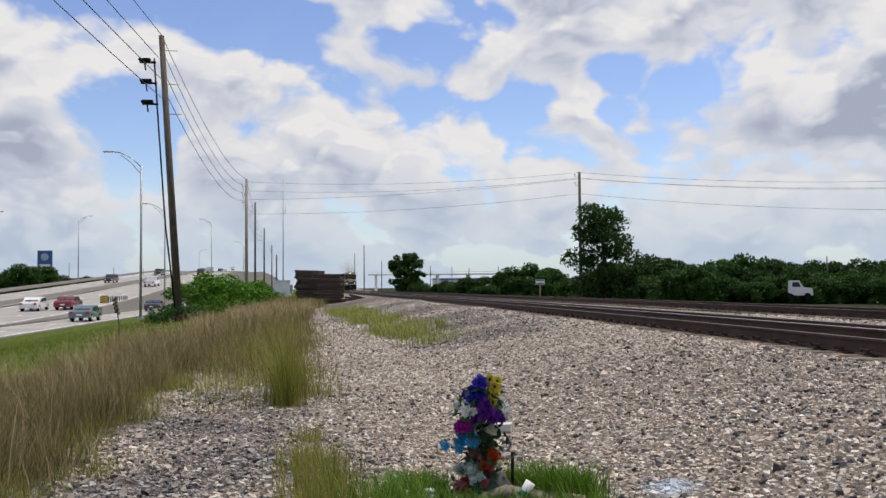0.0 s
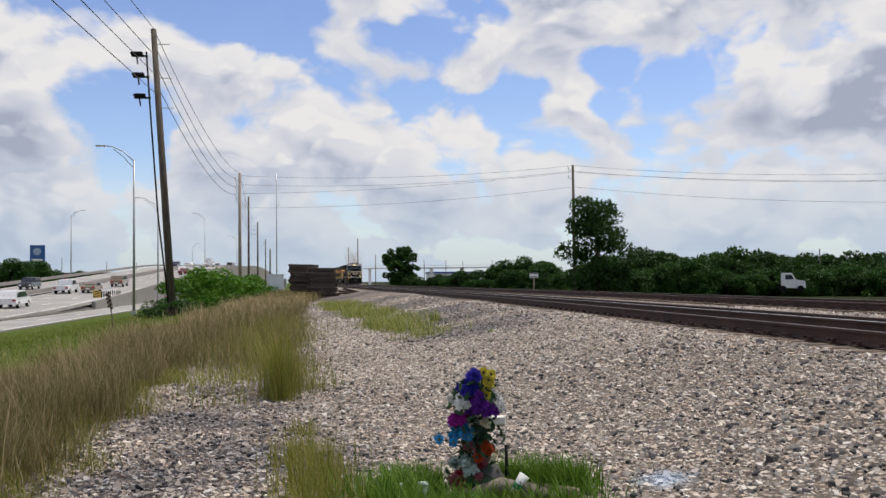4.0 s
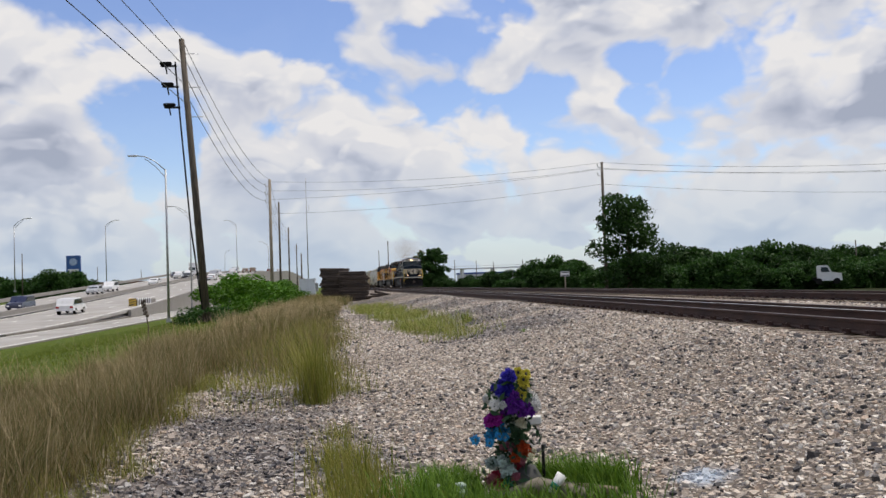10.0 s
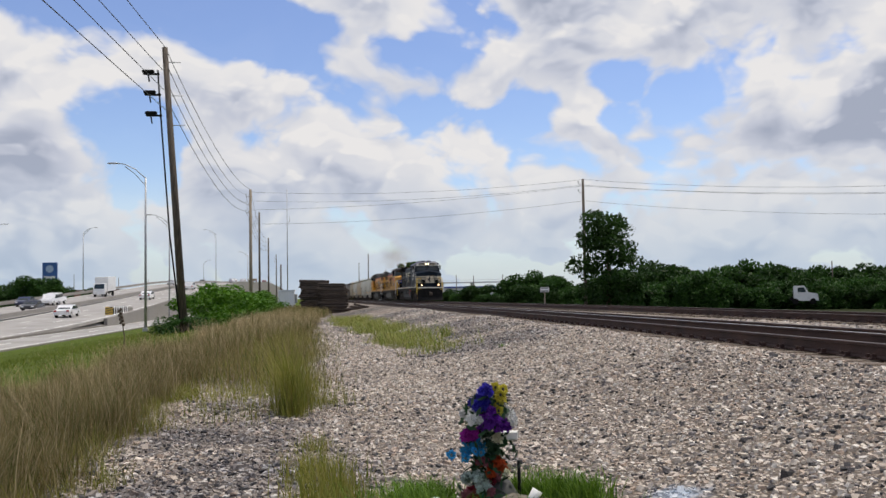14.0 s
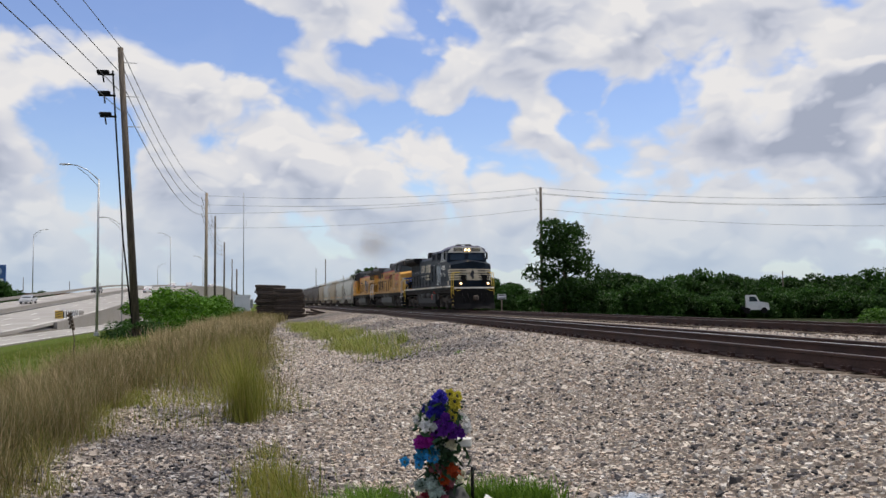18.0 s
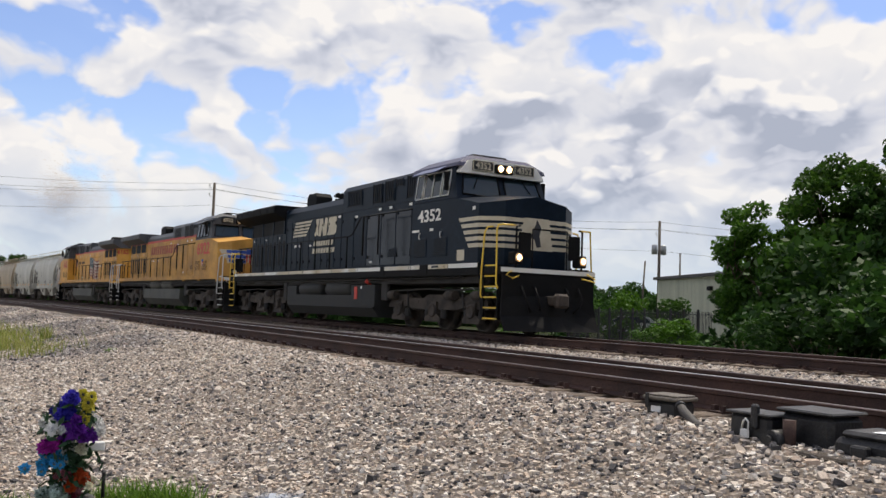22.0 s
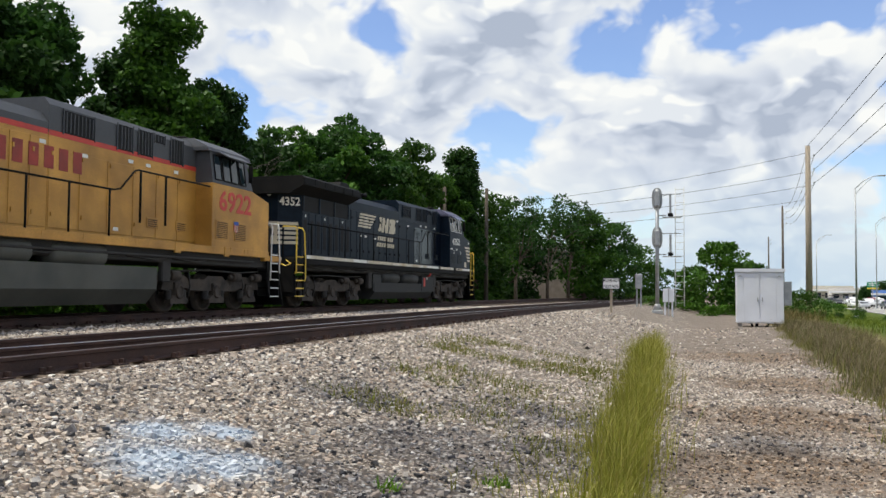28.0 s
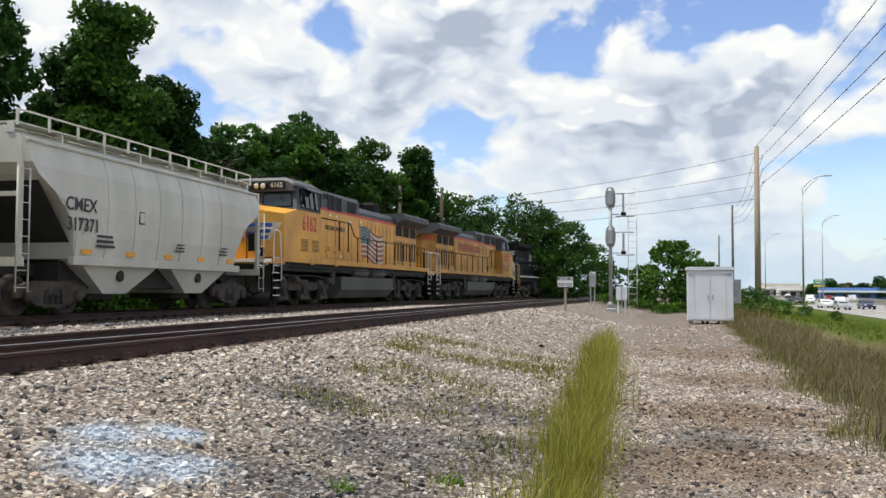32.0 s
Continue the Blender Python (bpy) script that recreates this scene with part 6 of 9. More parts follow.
def tree_parts(seed, height, spread, material, leaf=0.15, per=430, open_=0.0, lean=0.0):
    """Trunk and crown meshes of one kind of tree, base at the origin: leaves in separate billowing clumps on the limbs."""
    r = np.random.default_rng(seed)
    mb, tips = M(), []
    h0 = height * 0.28
    mb.tube([(0, 0, -0.2), (lean * 0.3, 0.05, h0 * 0.5), (lean * 0.6, 0, h0)], [height * 0.030, height * 0.024, height * 0.020], n=8)
    for k in range(5):
        a = 6.283 * k / 5 + r.uniform(-0.4, 0.4)
        out = 0.55 * min(1.0, spread / (0.36 * height))
        limb(mb, r, (lean * 0.6, 0, h0 * r.uniform(0.75, 1.0)), Vector((math.cos(a) * out, math.sin(a) * out, r.uniform(0.75, 1.1))).normalized(), height * r.uniform(0.30, 0.44), height * 0.012, 2, tips)
    C, R = [], []
    wide = max(math.hypot(t[0], t[1]) for t in tips)
    q = min(1.0, spread * 1.15 / wide)
    mb.v = [(v[0] * q, v[1] * q, v[2]) for v in mb.v]
    for t in tips:
        C.append(np.array([t[0] * q, t[1] * q, t[2]])), R.append(height * r.uniform(0.045, 0.085))
    n = int(40 * (1 - open_))
    for _ in range(n):
        a, q = r.uniform(0, 6.283), r.uniform(0.45, 1.0)
        z = r.uniform(0.24, 0.97)
        w = spread * (1.0 - abs(z - 0.55) ** 1.6 * 1.9) * q
        C.append(np.array([lean + math.cos(a) * w, math.sin(a) * w, z * height])), R.append(height * r.uniform(0.05, 0.095))
    crown = leaves_at(r, C, R, per, leaf, "crown", material, 0.7)
    trunk = mb.mesh("trunk", BARK)
    return trunk, crown


def bush_mesh(seed, h, w, material, leaf=0.12, per=170, clumps=26):
    r = np.random.default_rng(seed)
    C, R = [], []
    for _ in range(clumps):
        a, q = r.uniform(0, 6.283), math.sqrt(r.random())
        z = r.uniform(0.08, 0.85)
        C.append(np.array([math.cos(a) * q * w * (1.1 - z * 0.7), math.sin(a) * q * w * (1.1 - z * 0.7), z * h])), R.append(r.uniform(0.16, 0.30) * min(h, w * 1.3))
    return leaves_at(r, C, R, per, leaf, "foliage", material)


TREES = [tree_parts(11, 11.0, 3.6, LEAF_DARK), tree_parts(12, 11.0, 3.0, LEAF, open_=0.45), tree_parts(13, 10.0, 3.6, LEAF), tree_parts(14, 12.0, 3.2, LEAF_DARK, open_=0.3), tree_parts(15, 9.0, 2.6, LEAF_DARK, per=330), tree_parts(18, 14.0, 1.7, LEAF, open_=0.55), tree_parts(19, 12.0, 1.35, LEAF_DARK, open_=0.45)]
TREE_HEIGHTS = (11, 11, 10, 12, 9, 14, 12)
OPEN_TREE = tree_parts(16, 10.0, 3.4, LEAF_DARK, leaf=0.14, per=110, open_=0.75)
BUSHES = [bush_mesh(21, 2.6, 1.9, LEAF_BRIGHT), bush_mesh(22, 3.4, 2.2, LEAF), bush_mesh(23, 2.2, 2.2, LEAF_DARK), bush_mesh(24, 4.4, 2.6, LEAF_BRIGHT, leaf=0.15)]
# darker copies of the bushes where they stand backlit, shade in the leaf colour
BACKLIT_BUSHES = [bush_mesh(25, 2.8, 1.9, LEAF_DARK), bush_mesh(26, 3.4, 2.2, LEAF_BACKLIT), bush_mesh(27, 2.2, 2.2, LEAF_BACKLIT), bush_mesh(28, 4.2, 2.4, LEAF_DARK, leaf=0.15)]
THICKET = [bush_mesh(31, 5.5, 4.2, LEAF_BACKLIT, 0.26, 90, 40), bush_mesh(32, 6.0, 4.5, LEAF_BACKLIT, 0.26, 90, 40), bush_mesh(33, 4.5, 4.5, LEAF_DARK, 0.26, 80, 40)]


def stem_mesh():
    r = np.random.default_rng(77)
    mb = M()
    for k in range(7):
        a, q = k * 0.9, r.uniform(0.3, 0.9)
        mb.tube([(0.1 * math.cos(a), 0.1 * math.sin(a), -0.1), (q * 0.5 * math.cos(a), q * 0.5 * math.sin(a), 0.6), (q * math.cos(a), q * math.sin(a), 1.5)], [0.035, 0.025, 0.012], n=4)
    return mb.mesh("stem", BARK)


STEMS = stem_mesh()


def plant_tree(kind, x, y, h, base_h, label, name="tree", sx=1.0, z=None):
    tk, cr = kind
    ob = thing(name, label, "tree", (x, y, ground_z(x, y) - 0.05 if z is None else z), random.uniform(0, 360), group="trees by the line")
    s = h / base_h
    for nm, me in (("trunk", tk), ("crown", cr)):
        p = new(nm, me)
        p.parent = ob
        p.scale = (s * sx, s * sx, s)
    return ob


def plant_bush(kind, x, y, s, label, name="bush", sz=1.0, z=None):
    ob = thing(name, label, "bush", (x, y, ground_z(x, y) - 0.1 if z is None else z), random.uniform(0, 360), group="bushes by the line")
    for nm, me in (("foliage", kind), ("stem", STEMS)):
        p = new(nm, me)
        p.parent = ob
        p.scale = (s, s, s * sz)
    return ob


def polar(az, d):
    a = radians(az)
    return -math.sin(a) * d, math.cos(a) * d


random.seed(3)
DARK_T, OPEN_T, SLIM_T = "tall dark green broadleaf tree behind the tracks", "tall open-crowned green tree with gaps in its leaves", "tall slim tree with billowing clumps of green leaves"
# the wood behind the train, by bearing, distance, height and kind
WOOD_EAST = [(-50, 31, 5.6, 2), (-54.5, 33, 8.0, 1), (-58.8, 31, 7.8, 0), (-66.8, 31, 13.6, 5), (-70.5, 33.5, 11.2, 1), (-74, 30, 9.2, 0), (-78.5, 33, 12.5, 6), (-86.5, 29, 12.8, 1), (-91, 30, 12.3, 1), (-97, 33, 9.5, 2), (-102, 33, 10.2, 0), (-105.5, 30, 12.0, 0),
             (-109.5, 33, 11.6, 2), (-114, 31, 12.2, 1), (-70, 38, 9.5, 0), (-98, 40, 10.0, 3)]
WOOD_SOUTH_EAST = [(-118, 32, 13.4, 2), (-122, 33, 14.0, 0), (-126, 34, 14.4, 3), (-130.5, 35, 14.6, 2), (-134.0, 36, 13.2, 0), (-137.4, 38, 13.4, 3), (-146.2, 41, 14.3, 5), (-144.2, 42, 12.0, 6), (-149.4, 44, 11.4, 6), (-122, 42, 14.5, 0), (-133, 46, 13.0, 2), (-142, 50, 8.6, 0), (-148, 52, 8.6, 2)]
WOOD_SOUTH = [(-152.8, 50, 10.2, 0), (-155, 52, 11.5, 2), (-157.6, 54, 11.9, 0), (-160, 57, 11.4, 2), (-162.9, 62, 10.4, 1), (-165, 64, 11.6, 6), (-156, 63, 10.8, 0)]
for az, d, h, k in WOOD_EAST + WOOD_SOUTH_EAST + WOOD_SOUTH:
    x, y = polar(az, d)
    plant_tree(TREES[k], x, y, h, TREE_HEIGHTS[k], OPEN_T if k in (1, 3) else SLIM_T if k > 4 else DARK_T)
for az, d, h in ((-168.5, 74, 9.0), (-170.5, 78, 9.4), (-171.8, 82, 9.2)):
    x, y = polar(az, d)
    plant_tree(OPEN_TREE, x, y, h, 10.0, "thin half-bare tree with feathery crown")


def dense_tree(seed, x, y, h, w, label, material, leaf):
    """A tree leafed almost to the ground, with an uneven round head."""
    r = np.random.default_rng(seed)
    C, R = [], []
    for _ in range(90):
        a, q = r.uniform(0, 6.283), math.sqrt(r.random())
        z = r.uniform(0.06, 0.93)
        k = w * (1.0 - abs(z - 0.5) ** 2.2 * 2.6) * r.uniform(0.75, 1.1)
        C.append(np.array([math.cos(a) * q * k, math.sin(a) * q * k, z * h])), R.append(r.uniform(0.07, 0.12) * h)
    ob = thing("tree", label, "tree", (x, y, ground_z(x, y) - 0.1), group="trees by the line")
    part("trunk", M().tube([(0, 0, -0.2), (0.1, 0, h * 0.3), (0, 0.1, h * 0.7)], [h * 0.03, h * 0.024, h * 0.01], n=8), BARK, ob)
    part("crown", leaves_at(r, C, R, 130, leaf, "crown", material), material, ob)


for k, (az, d, h, w) in enumerate(((-166.0, 69, 9.6, 3.2), (-168.3, 79, 9.0, 3.0), (-172.8, 84, 8.6, 3.2), (-174.4, 90, 8.0, 3.2), (-176.0, 104, 6.4, 3.2), (-177.2, 112, 4.6, 3.0), (178.9, 64, 5.2, 2.3), (177.3, 67, 3.9, 1.9), (180.6, 70, 3.4, 1.7))):
    dense_tree(50 + k, *polar(az, d), h, w, "green tree leafed down to the ground", LEAF_DARK if k % 2 else LEAF, 0.17)
dense_tree(41, *polar(-16.1, 84), 9.6, 3.1, "round-headed dark green tree beside a utility pole", LEAF_BACKLIT, 0.17)
dense_tree(42, *polar(-3.4, 210), 10.0, 4.4, "solitary round dark green tree far up the line", LEAF_BACKLIT, 0.3)
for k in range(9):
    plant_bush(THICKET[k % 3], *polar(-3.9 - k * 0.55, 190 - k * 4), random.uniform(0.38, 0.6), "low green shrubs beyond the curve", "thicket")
dense_tree(43, *polar(-37.9, 62), 5.1, 1.9, "round dark green tree beyond the yard fence", LEAF, 0.15)
dense_tree(44, *polar(-41.0, 62), 4.1, 1.7, "round bright green tree beyond the yard fence", LEAF_BRIGHT, 0.15)
dense_tree(45, *polar(-44.0, 66), 3.9, 1.3, "climbing green tree against a pale wall", LEAF, 0.15)
plant_tree(TREES[0], *polar(-48.2, 60), 5.5, 11, "low rounded tree beyond the yard fence")
for az, d, q, k in ((-42.9, 43, 0.55, 1), (-44.3, 42, 0.6, 3), (-45.6, 42, 0.5, 1), (-47.2, 41, 0.8, 2), (-36.0, 60, 0.8, 2), (-34.5, 62, 0.7, 1)):
    plant_bush(BUSHES[k], *polar(az, d), q, "leafy green bush along the yard fence", sz=0.7)


def bare_tree(seed, x, y, h):
    r = np.random.default_rng(seed)
    mb, tips = M(), []
    mb.tube([(0, 0, -0.2), (0.1, 0.1, h * 0.2), (0, 0.2, h * 0.4)], [h * 0.010, h * 0.007, h * 0.005], n=6)
    for k in range(11):
        a = k * 1.1 + r.uniform(-0.3, 0.3)
        limb(mb, r, (0.05, 0.12, h * r.uniform(0.2, 0.4)), Vector((math.cos(a) * 0.7, math.sin(a) * 0.7, 0.8)).normalized(), h * r.uniform(0.18, 0.30), h * 0.0028, 3, tips)
    ob = thing("bare_tree", "leafless pale grey tree among green ones", "tree", (x, y, ground_z(x, y)), group="trees by the line")
    part("trunk", mb, BARE, ob)


for s, az, d, h in ((1, -60.8, 36, 10.2), (2, -71.5, 30, 12.6), (3, -151.3, 47, 11.6), (4, -140.6, 39, 11.0), (5, -128.0, 36, 12.0), (6, -142.0, 41, 10.4), (7, -76.0, 32, 12.0), (8, -150.4, 45, 9.5)):
    bare_tree(s, *polar(az, d), h)
# undergrowth along the far side of the main track
for k in range(64):
    y = 24 - k * 1.75
    if y > 17.0:
        continue
    x = 19.6 + random.uniform(-0.6, 1.8) + bend(y) + (1.5 if y < -40 else 0)
    j = random.choice((0, 0, 1, 2, 3)) if y > -45 else random.choice((0, 1, 3))
    plant_bush((BACKLIT_BUSHES if y > -14 else BUSHES)[j], x, y, random.uniform(0.7, 1.15), "leafy green bush at the edge of the wood", sz=0.8 if y > -20 else 1.0)
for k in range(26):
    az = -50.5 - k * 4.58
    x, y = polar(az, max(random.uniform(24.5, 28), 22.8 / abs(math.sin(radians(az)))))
    plant_bush((BACKLIT_BUSHES if az > -112 else BUSHES)[k % 4], x, y, random.uniform(1.0, 1.5), "dense green shrub under the trees")
for k in range(24):
    az = -157 - k * 0.75
    x, y = polar(az, max(56 + k * 1.7, 22.5 / abs(math.sin(radians(az)))))
    plant_bush(BUSHES[(k * 3) % 4], x + 0.6, y, random.uniform(1.0, 1.5), "bright green shrub under thin trees", sz=1.25 if az > -168 else 0.9)
for k in range(22):
    az = -118 - k * 2.0
    x, y = polar(az, max(30 + k * 1.1, 24.5 / abs(math.sin(radians(az)))))
    plant_bush(BUSHES[(1, 3, 2)[k % 3]], x, y, random.uniform(1.3, 1.9), "tall dark shrub in the shade of the wood", sz=1.2)
for k in range(13):
    plant_bush(BUSHES[0], 3.0 - k * 0.9 + (2 if k > 8 else 0), -60 - (k % 4) * 2.2, 0.55, "low bright green weeds behind the service track", sz=0.6)
for az, d, s in ((174.3, 58, 0.58), (173.2, 64, 0.42), (172.4, 72, 0.38), (171.2, 78, 0.35), (169.6, 80, 0.33)):
    plant_bush(BUSHES[1], *polar(az, d), s, "leafy shrub round the foot of a pole")
# thicket across the yard and the far wood
for k in range(48):
    az = -8.0 - k * 0.85
    if -14.3 > az > -15.6:
        continue
    d = 132 if az > -14 else 122 - 0.9 * max(0, -az - 30)
    low = 0.7 if az > -10.5 else 1.0
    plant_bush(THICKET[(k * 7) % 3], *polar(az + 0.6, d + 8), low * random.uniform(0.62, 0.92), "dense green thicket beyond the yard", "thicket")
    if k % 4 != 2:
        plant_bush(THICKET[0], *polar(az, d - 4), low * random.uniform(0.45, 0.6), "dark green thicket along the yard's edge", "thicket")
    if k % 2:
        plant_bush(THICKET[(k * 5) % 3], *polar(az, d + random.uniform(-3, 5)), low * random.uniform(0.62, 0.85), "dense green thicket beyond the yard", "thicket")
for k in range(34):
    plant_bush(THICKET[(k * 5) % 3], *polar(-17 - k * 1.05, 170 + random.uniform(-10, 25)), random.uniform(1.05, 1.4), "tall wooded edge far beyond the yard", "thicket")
for x, y, s in ((-8.4, 44.5, 0.7), (-8.9, 46, 0.8), (-9.6, 50, 0.8), (-10, 56, 1.0), (-9.2, 62, 1.1), (-10.2, 68, 1.2), (-9.5, 74, 1.2), (-10.8, 80, 1.2), (-9.6, 86, 1.1), (-11, 92, 1.2), (-10, 98, 1.0), (-10.6, 108, 1.0), (-12, 118, 1.1)):
    plant_bush(BUSHES[2] if s < 0.85 else BUSHES[(0, 1, 3)[int(y) % 3]], x, y, s * random.uniform(0.65, 1.0), "leafy green shrub among tall grass", sz=random.uniform(0.5, 0.78))

# ---------------------------------------------------------------- grass
def grass_mat(name, cols):
    m = leaf_mat(name, cols[0], cols[-1], 0.7)
    r = [n for n in m.node_tree.nodes if n.type == "VALTORGB"][0].color_ramp
    for k, c in enumerate(cols[1:-1]):
        r.elements.new((k + 1) / (len(cols) - 1)).color = (*c, 1)
    return m


STRAW = grass_mat("dry_straw_grass", [(0.118, 0.090, 0.036), (0.225, 0.172, 0.076), (0.050, 0.076, 0.012), (0.290, 0.226, 0.110), (0.150, 0.118, 0.046), (0.052, 0.072, 0.014), (0.205, 0.155, 0.070)])
MIXED = grass_mat("half_green_grass", [(0.085, 0.106, 0.015), (0.170, 0.178, 0.030), (0.238, 0.204, 0.064), (0.119, 0.153, 0.020)])
OLIVE = grass_mat("olive_grass", [(0.055, 0.088, 0.010), (0.105, 0.145, 0.016), (0.16, 0.185, 0.03)])
LUSH = grass_mat("fresh_green_grass", [(0.045, 0.105, 0.010), (0.09, 0.18, 0.016), (0.14, 0.24, 0.026)])


def blades(name, P, height, lean, width, material, label, seed):
    """Blades of three segments each, bent over, joined into one sheet of grass."""
    r = np.random.default_rng(seed)
    n = len(P)
    z = np.array([ground_z(x, y) for x, y in P]) - 0.02
    base = np.column_stack([P, z])
    sway = 0.5 + 0.5 * np.sin(P[:, 0] * 2.3 + 1.7 * np.sin(P[:, 1] * 0.9)) * np.cos(P[:, 1] * 1.6 + P[:, 0])
    h = height * (r.beta(2.2, 1.6, n) * 0.95 + 0.2) * (0.62 + 0.55 * sway)
    a = r.normal(2.4, 1.5, n)
    d = np.column_stack([np.cos(a), np.sin(a), np.zeros(n)])
    s = np.column_stack([-np.sin(a), np.cos(a), np.zeros(n)]) * (width * r.uniform(0.7, 1.3, n))[:, None]
    b = (lean * r.uniform(0.2, 1.3, n) * h)[:, None]
    up = np.array([0, 0, 1.0])
    m1 = base + d * b * 0.28 + up * (h * 0.5)[:, None]
    m2 = base + d * b * 0.66 + up * (h * 0.82)[:, None]
    tip = base + d * b + up * (h * 0.98)[:, None]
    v = np.stack([base - s, base + s, m1 - s * 0.8, m1 + s * 0.8, m2 - s * 0.5, m2 + s * 0.5, tip], 1).reshape(-1, 3)
    f = np.array([(0, 1, 3), (0, 3, 2), (2, 3, 5), (2, 5, 4), (4, 5, 6)])
    f = (f[None] + 7 * np.arange(n)[:, None, None]).reshape(-1)
    me = bpy.data.meshes.new(name)
    me.vertices.add(7 * n)
    me.vertices.foreach_set("co", v.astype(np.float32).ravel())
    me.loops.add(len(f))
    me.loops.foreach_set("vertex_index", f.astype(np.int32))
    me.polygons.add(len(f) // 3)
    me.polygons.foreach_set("loop_start", np.arange(0, len(f), 3, dtype=np.int32))
    me.update(calc_edges=True)
    me.materials.append(material)
    return tagged(new(name, me), label, "grass", kind="stuff")


def tufted(x0, x1, y0, y1, tufts, per, spread, r, edge=None):
    c = np.column_stack([r.uniform(x0, x1, tufts), r.uniform(y0, y1, tufts)])
    if edge:
        c = c[np.array([edge(x, y) for x, y in c])]
    p = np.repeat(c, per, 0)
    return p + r.normal(scale=spread, size=p.shape)


def grasses():
    r = np.random.default_rng(8)

    def lip(y):
        """Edge of the grass against the gravel, north of the camera."""
        return -2.35 - 0.09 * max(0, y - 7) * smooth(40, 8, y) + 0.12 * math.sin(y * 1.9) + 0.10 * math.sin(y * 4.3)

    def verge(x, y):
        return -4.7 + 0.25 * math.sin(y * 0.5) + 0.15 * math.sin(y * 1.7) - 0.035 * max(0, y - 14) < x < lip(y) - 0.12

    def verge_s(x, y):
        return -4.6 + 0.3 * math.sin(y * 0.4) + 0.2 * math.sin(y * 1.3) + 0.03 * min(0, y + 20) < x < -2.1 + 0.034 * (y + 7) + 0.15 * math.sin(y * 1.1)

    def fill(x, y):
        return lip(y) - 0.3 < x < -0.75 - 0.052 * (y - 14) + 0.25 * math.sin(y * 0.9)
    near = tufted(-5.2, -2.2, 2.5, 20, 2900, 24, 0.14, r, verge)
    blades("dry_grass", near, 0.66, 0.9, 0.0024, STRAW, "tall dry straw-coloured grass with green beneath", 1)
    blades("dry_grass", tufted(-6.5, -2.4, 20, 48, 3000, 14, 0.22, r, verge), 0.68, 0.8, 0.005, STRAW, "tall dry straw-coloured grass along the bank", 2)
    blades("dry_grass", tufted(-9.0, -2.8, 48, 112, 2600, 9, 0.3, r, verge), 0.8, 0.6, 0.011, STRAW, "tall dry grass far along the bank", 3)
    blades("verge_grass", tufted(-7, -2.1, 2.5, 45, 2400, 16, 0.18, r, verge), 0.34, 0.9, 0.004, MIXED, "half-green undergrowth in the dry grass", 4)
    blades("dry_grass", tufted(-4.5, -0.4, 15, 46, 1500, 14, 0.22, r, fill), 0.5, 0.9, 0.004, STRAW, "thin dry grass overgrowing the old wheel track", 18)
    blades("verge_grass", tufted(-4.5, -0.3, 13.4, 46, 1100, 14, 0.22, r, fill), 0.22, 1.0, 0.005, MIXED, "low green grass overgrowing the old wheel track", 19)

    seed = grass_mat("pale_seed_stem", [(0.36, 0.285, 0.16), (0.46, 0.37, 0.23), (0.26, 0.21, 0.10)])
    faded = grass_mat("faded_pinkish_seed_stem", [(0.26, 0.205, 0.14), (0.33, 0.26, 0.185), (0.18, 0.15, 0.085)])
    dull = grass_mat("dull_olive_dry_grass", [(0.085, 0.075, 0.034), (0.15, 0.122, 0.066), (0.050, 0.062, 0.016), (0.19, 0.155, 0.092), (0.062, 0.075, 0.018)])
    blades("seed_stems", tufted(-5.0, -2.3, 2.5, 22, 900, 9, 0.2, r, verge), 0.85, 0.75, 0.0022, seed, "pale feathery seed stems above the dry grass", 20)
    blades("seed_stems", tufted(-6.5, -2.3, 22, 60, 900, 7, 0.25, r, verge), 0.9, 0.6, 0.005, seed, "pale feathery seed stems along the bank", 21)
    blades("seed_stems", tufted(-5.5, -1.3, -40, -3.5, 1100, 8, 0.22, r, verge_s), 0.58, 0.75, 0.0035, faded, "pale feathery seed stems by the service track", 22)

    def rim(x, y):
        return lip(y) - 0.4 < x < lip(y) + 0.22

    def rim_s(x, y):
        e = -2.1 + 0.034 * (y + 7) + 0.15 * math.sin(y * 1.1)
        return e - 0.3 < x < e + 0.3
    blades("verge_grass", tufted(-4, -1.6, 2.5, 16, 900, 20, 0.09, r, rim), 0.24, 1.0, 0.003, MIXED, "short green grass creeping out over the gravel", 16)
    blades("verge_grass", tufted(-4, -1.0, -40, -3.5, 1300, 14, 0.11, r, rim_s), 0.16, 1.0, 0.004, MIXED, "short green grass at the edge of the service track", 17)
    blades("dry_grass", tufted(-6.0, -1.2, -46, -3.5, 4300, 14, 0.18, r, verge_s), 0.44, 0.95, 0.004, dull, "tall dry grass beside the service track", 5)
    blades("dry_grass", tufted(-8, -2.6, -90, -46, 1800, 9, 0.3, r, verge_s), 0.7, 0.6, 0.011, STRAW, "dry grass beside the service track, far off", 6)
    blades("verge_grass", tufted(-9, -1.3, -60, -3.5, 2600, 12, 0.2, r, verge_s), 0.36, 0.8, 0.006, MIXED, "half-green undergrowth by the service track", 7)
    # lawn down to the road
    blades("lawn_grass", tufted(-19, -6, 12, 80, 4200, 9, 0.3, r), 0.13, 0.8, 0.010, OLIVE, "mown green grass bank beside the road", 8)
    blades("lawn_grass", tufted(-20, -6.2, -130, -14, 2600, 9, 0.4, r), 0.2, 0.7, 0.02, OLIVE, "green grass bank beside the road", 9)
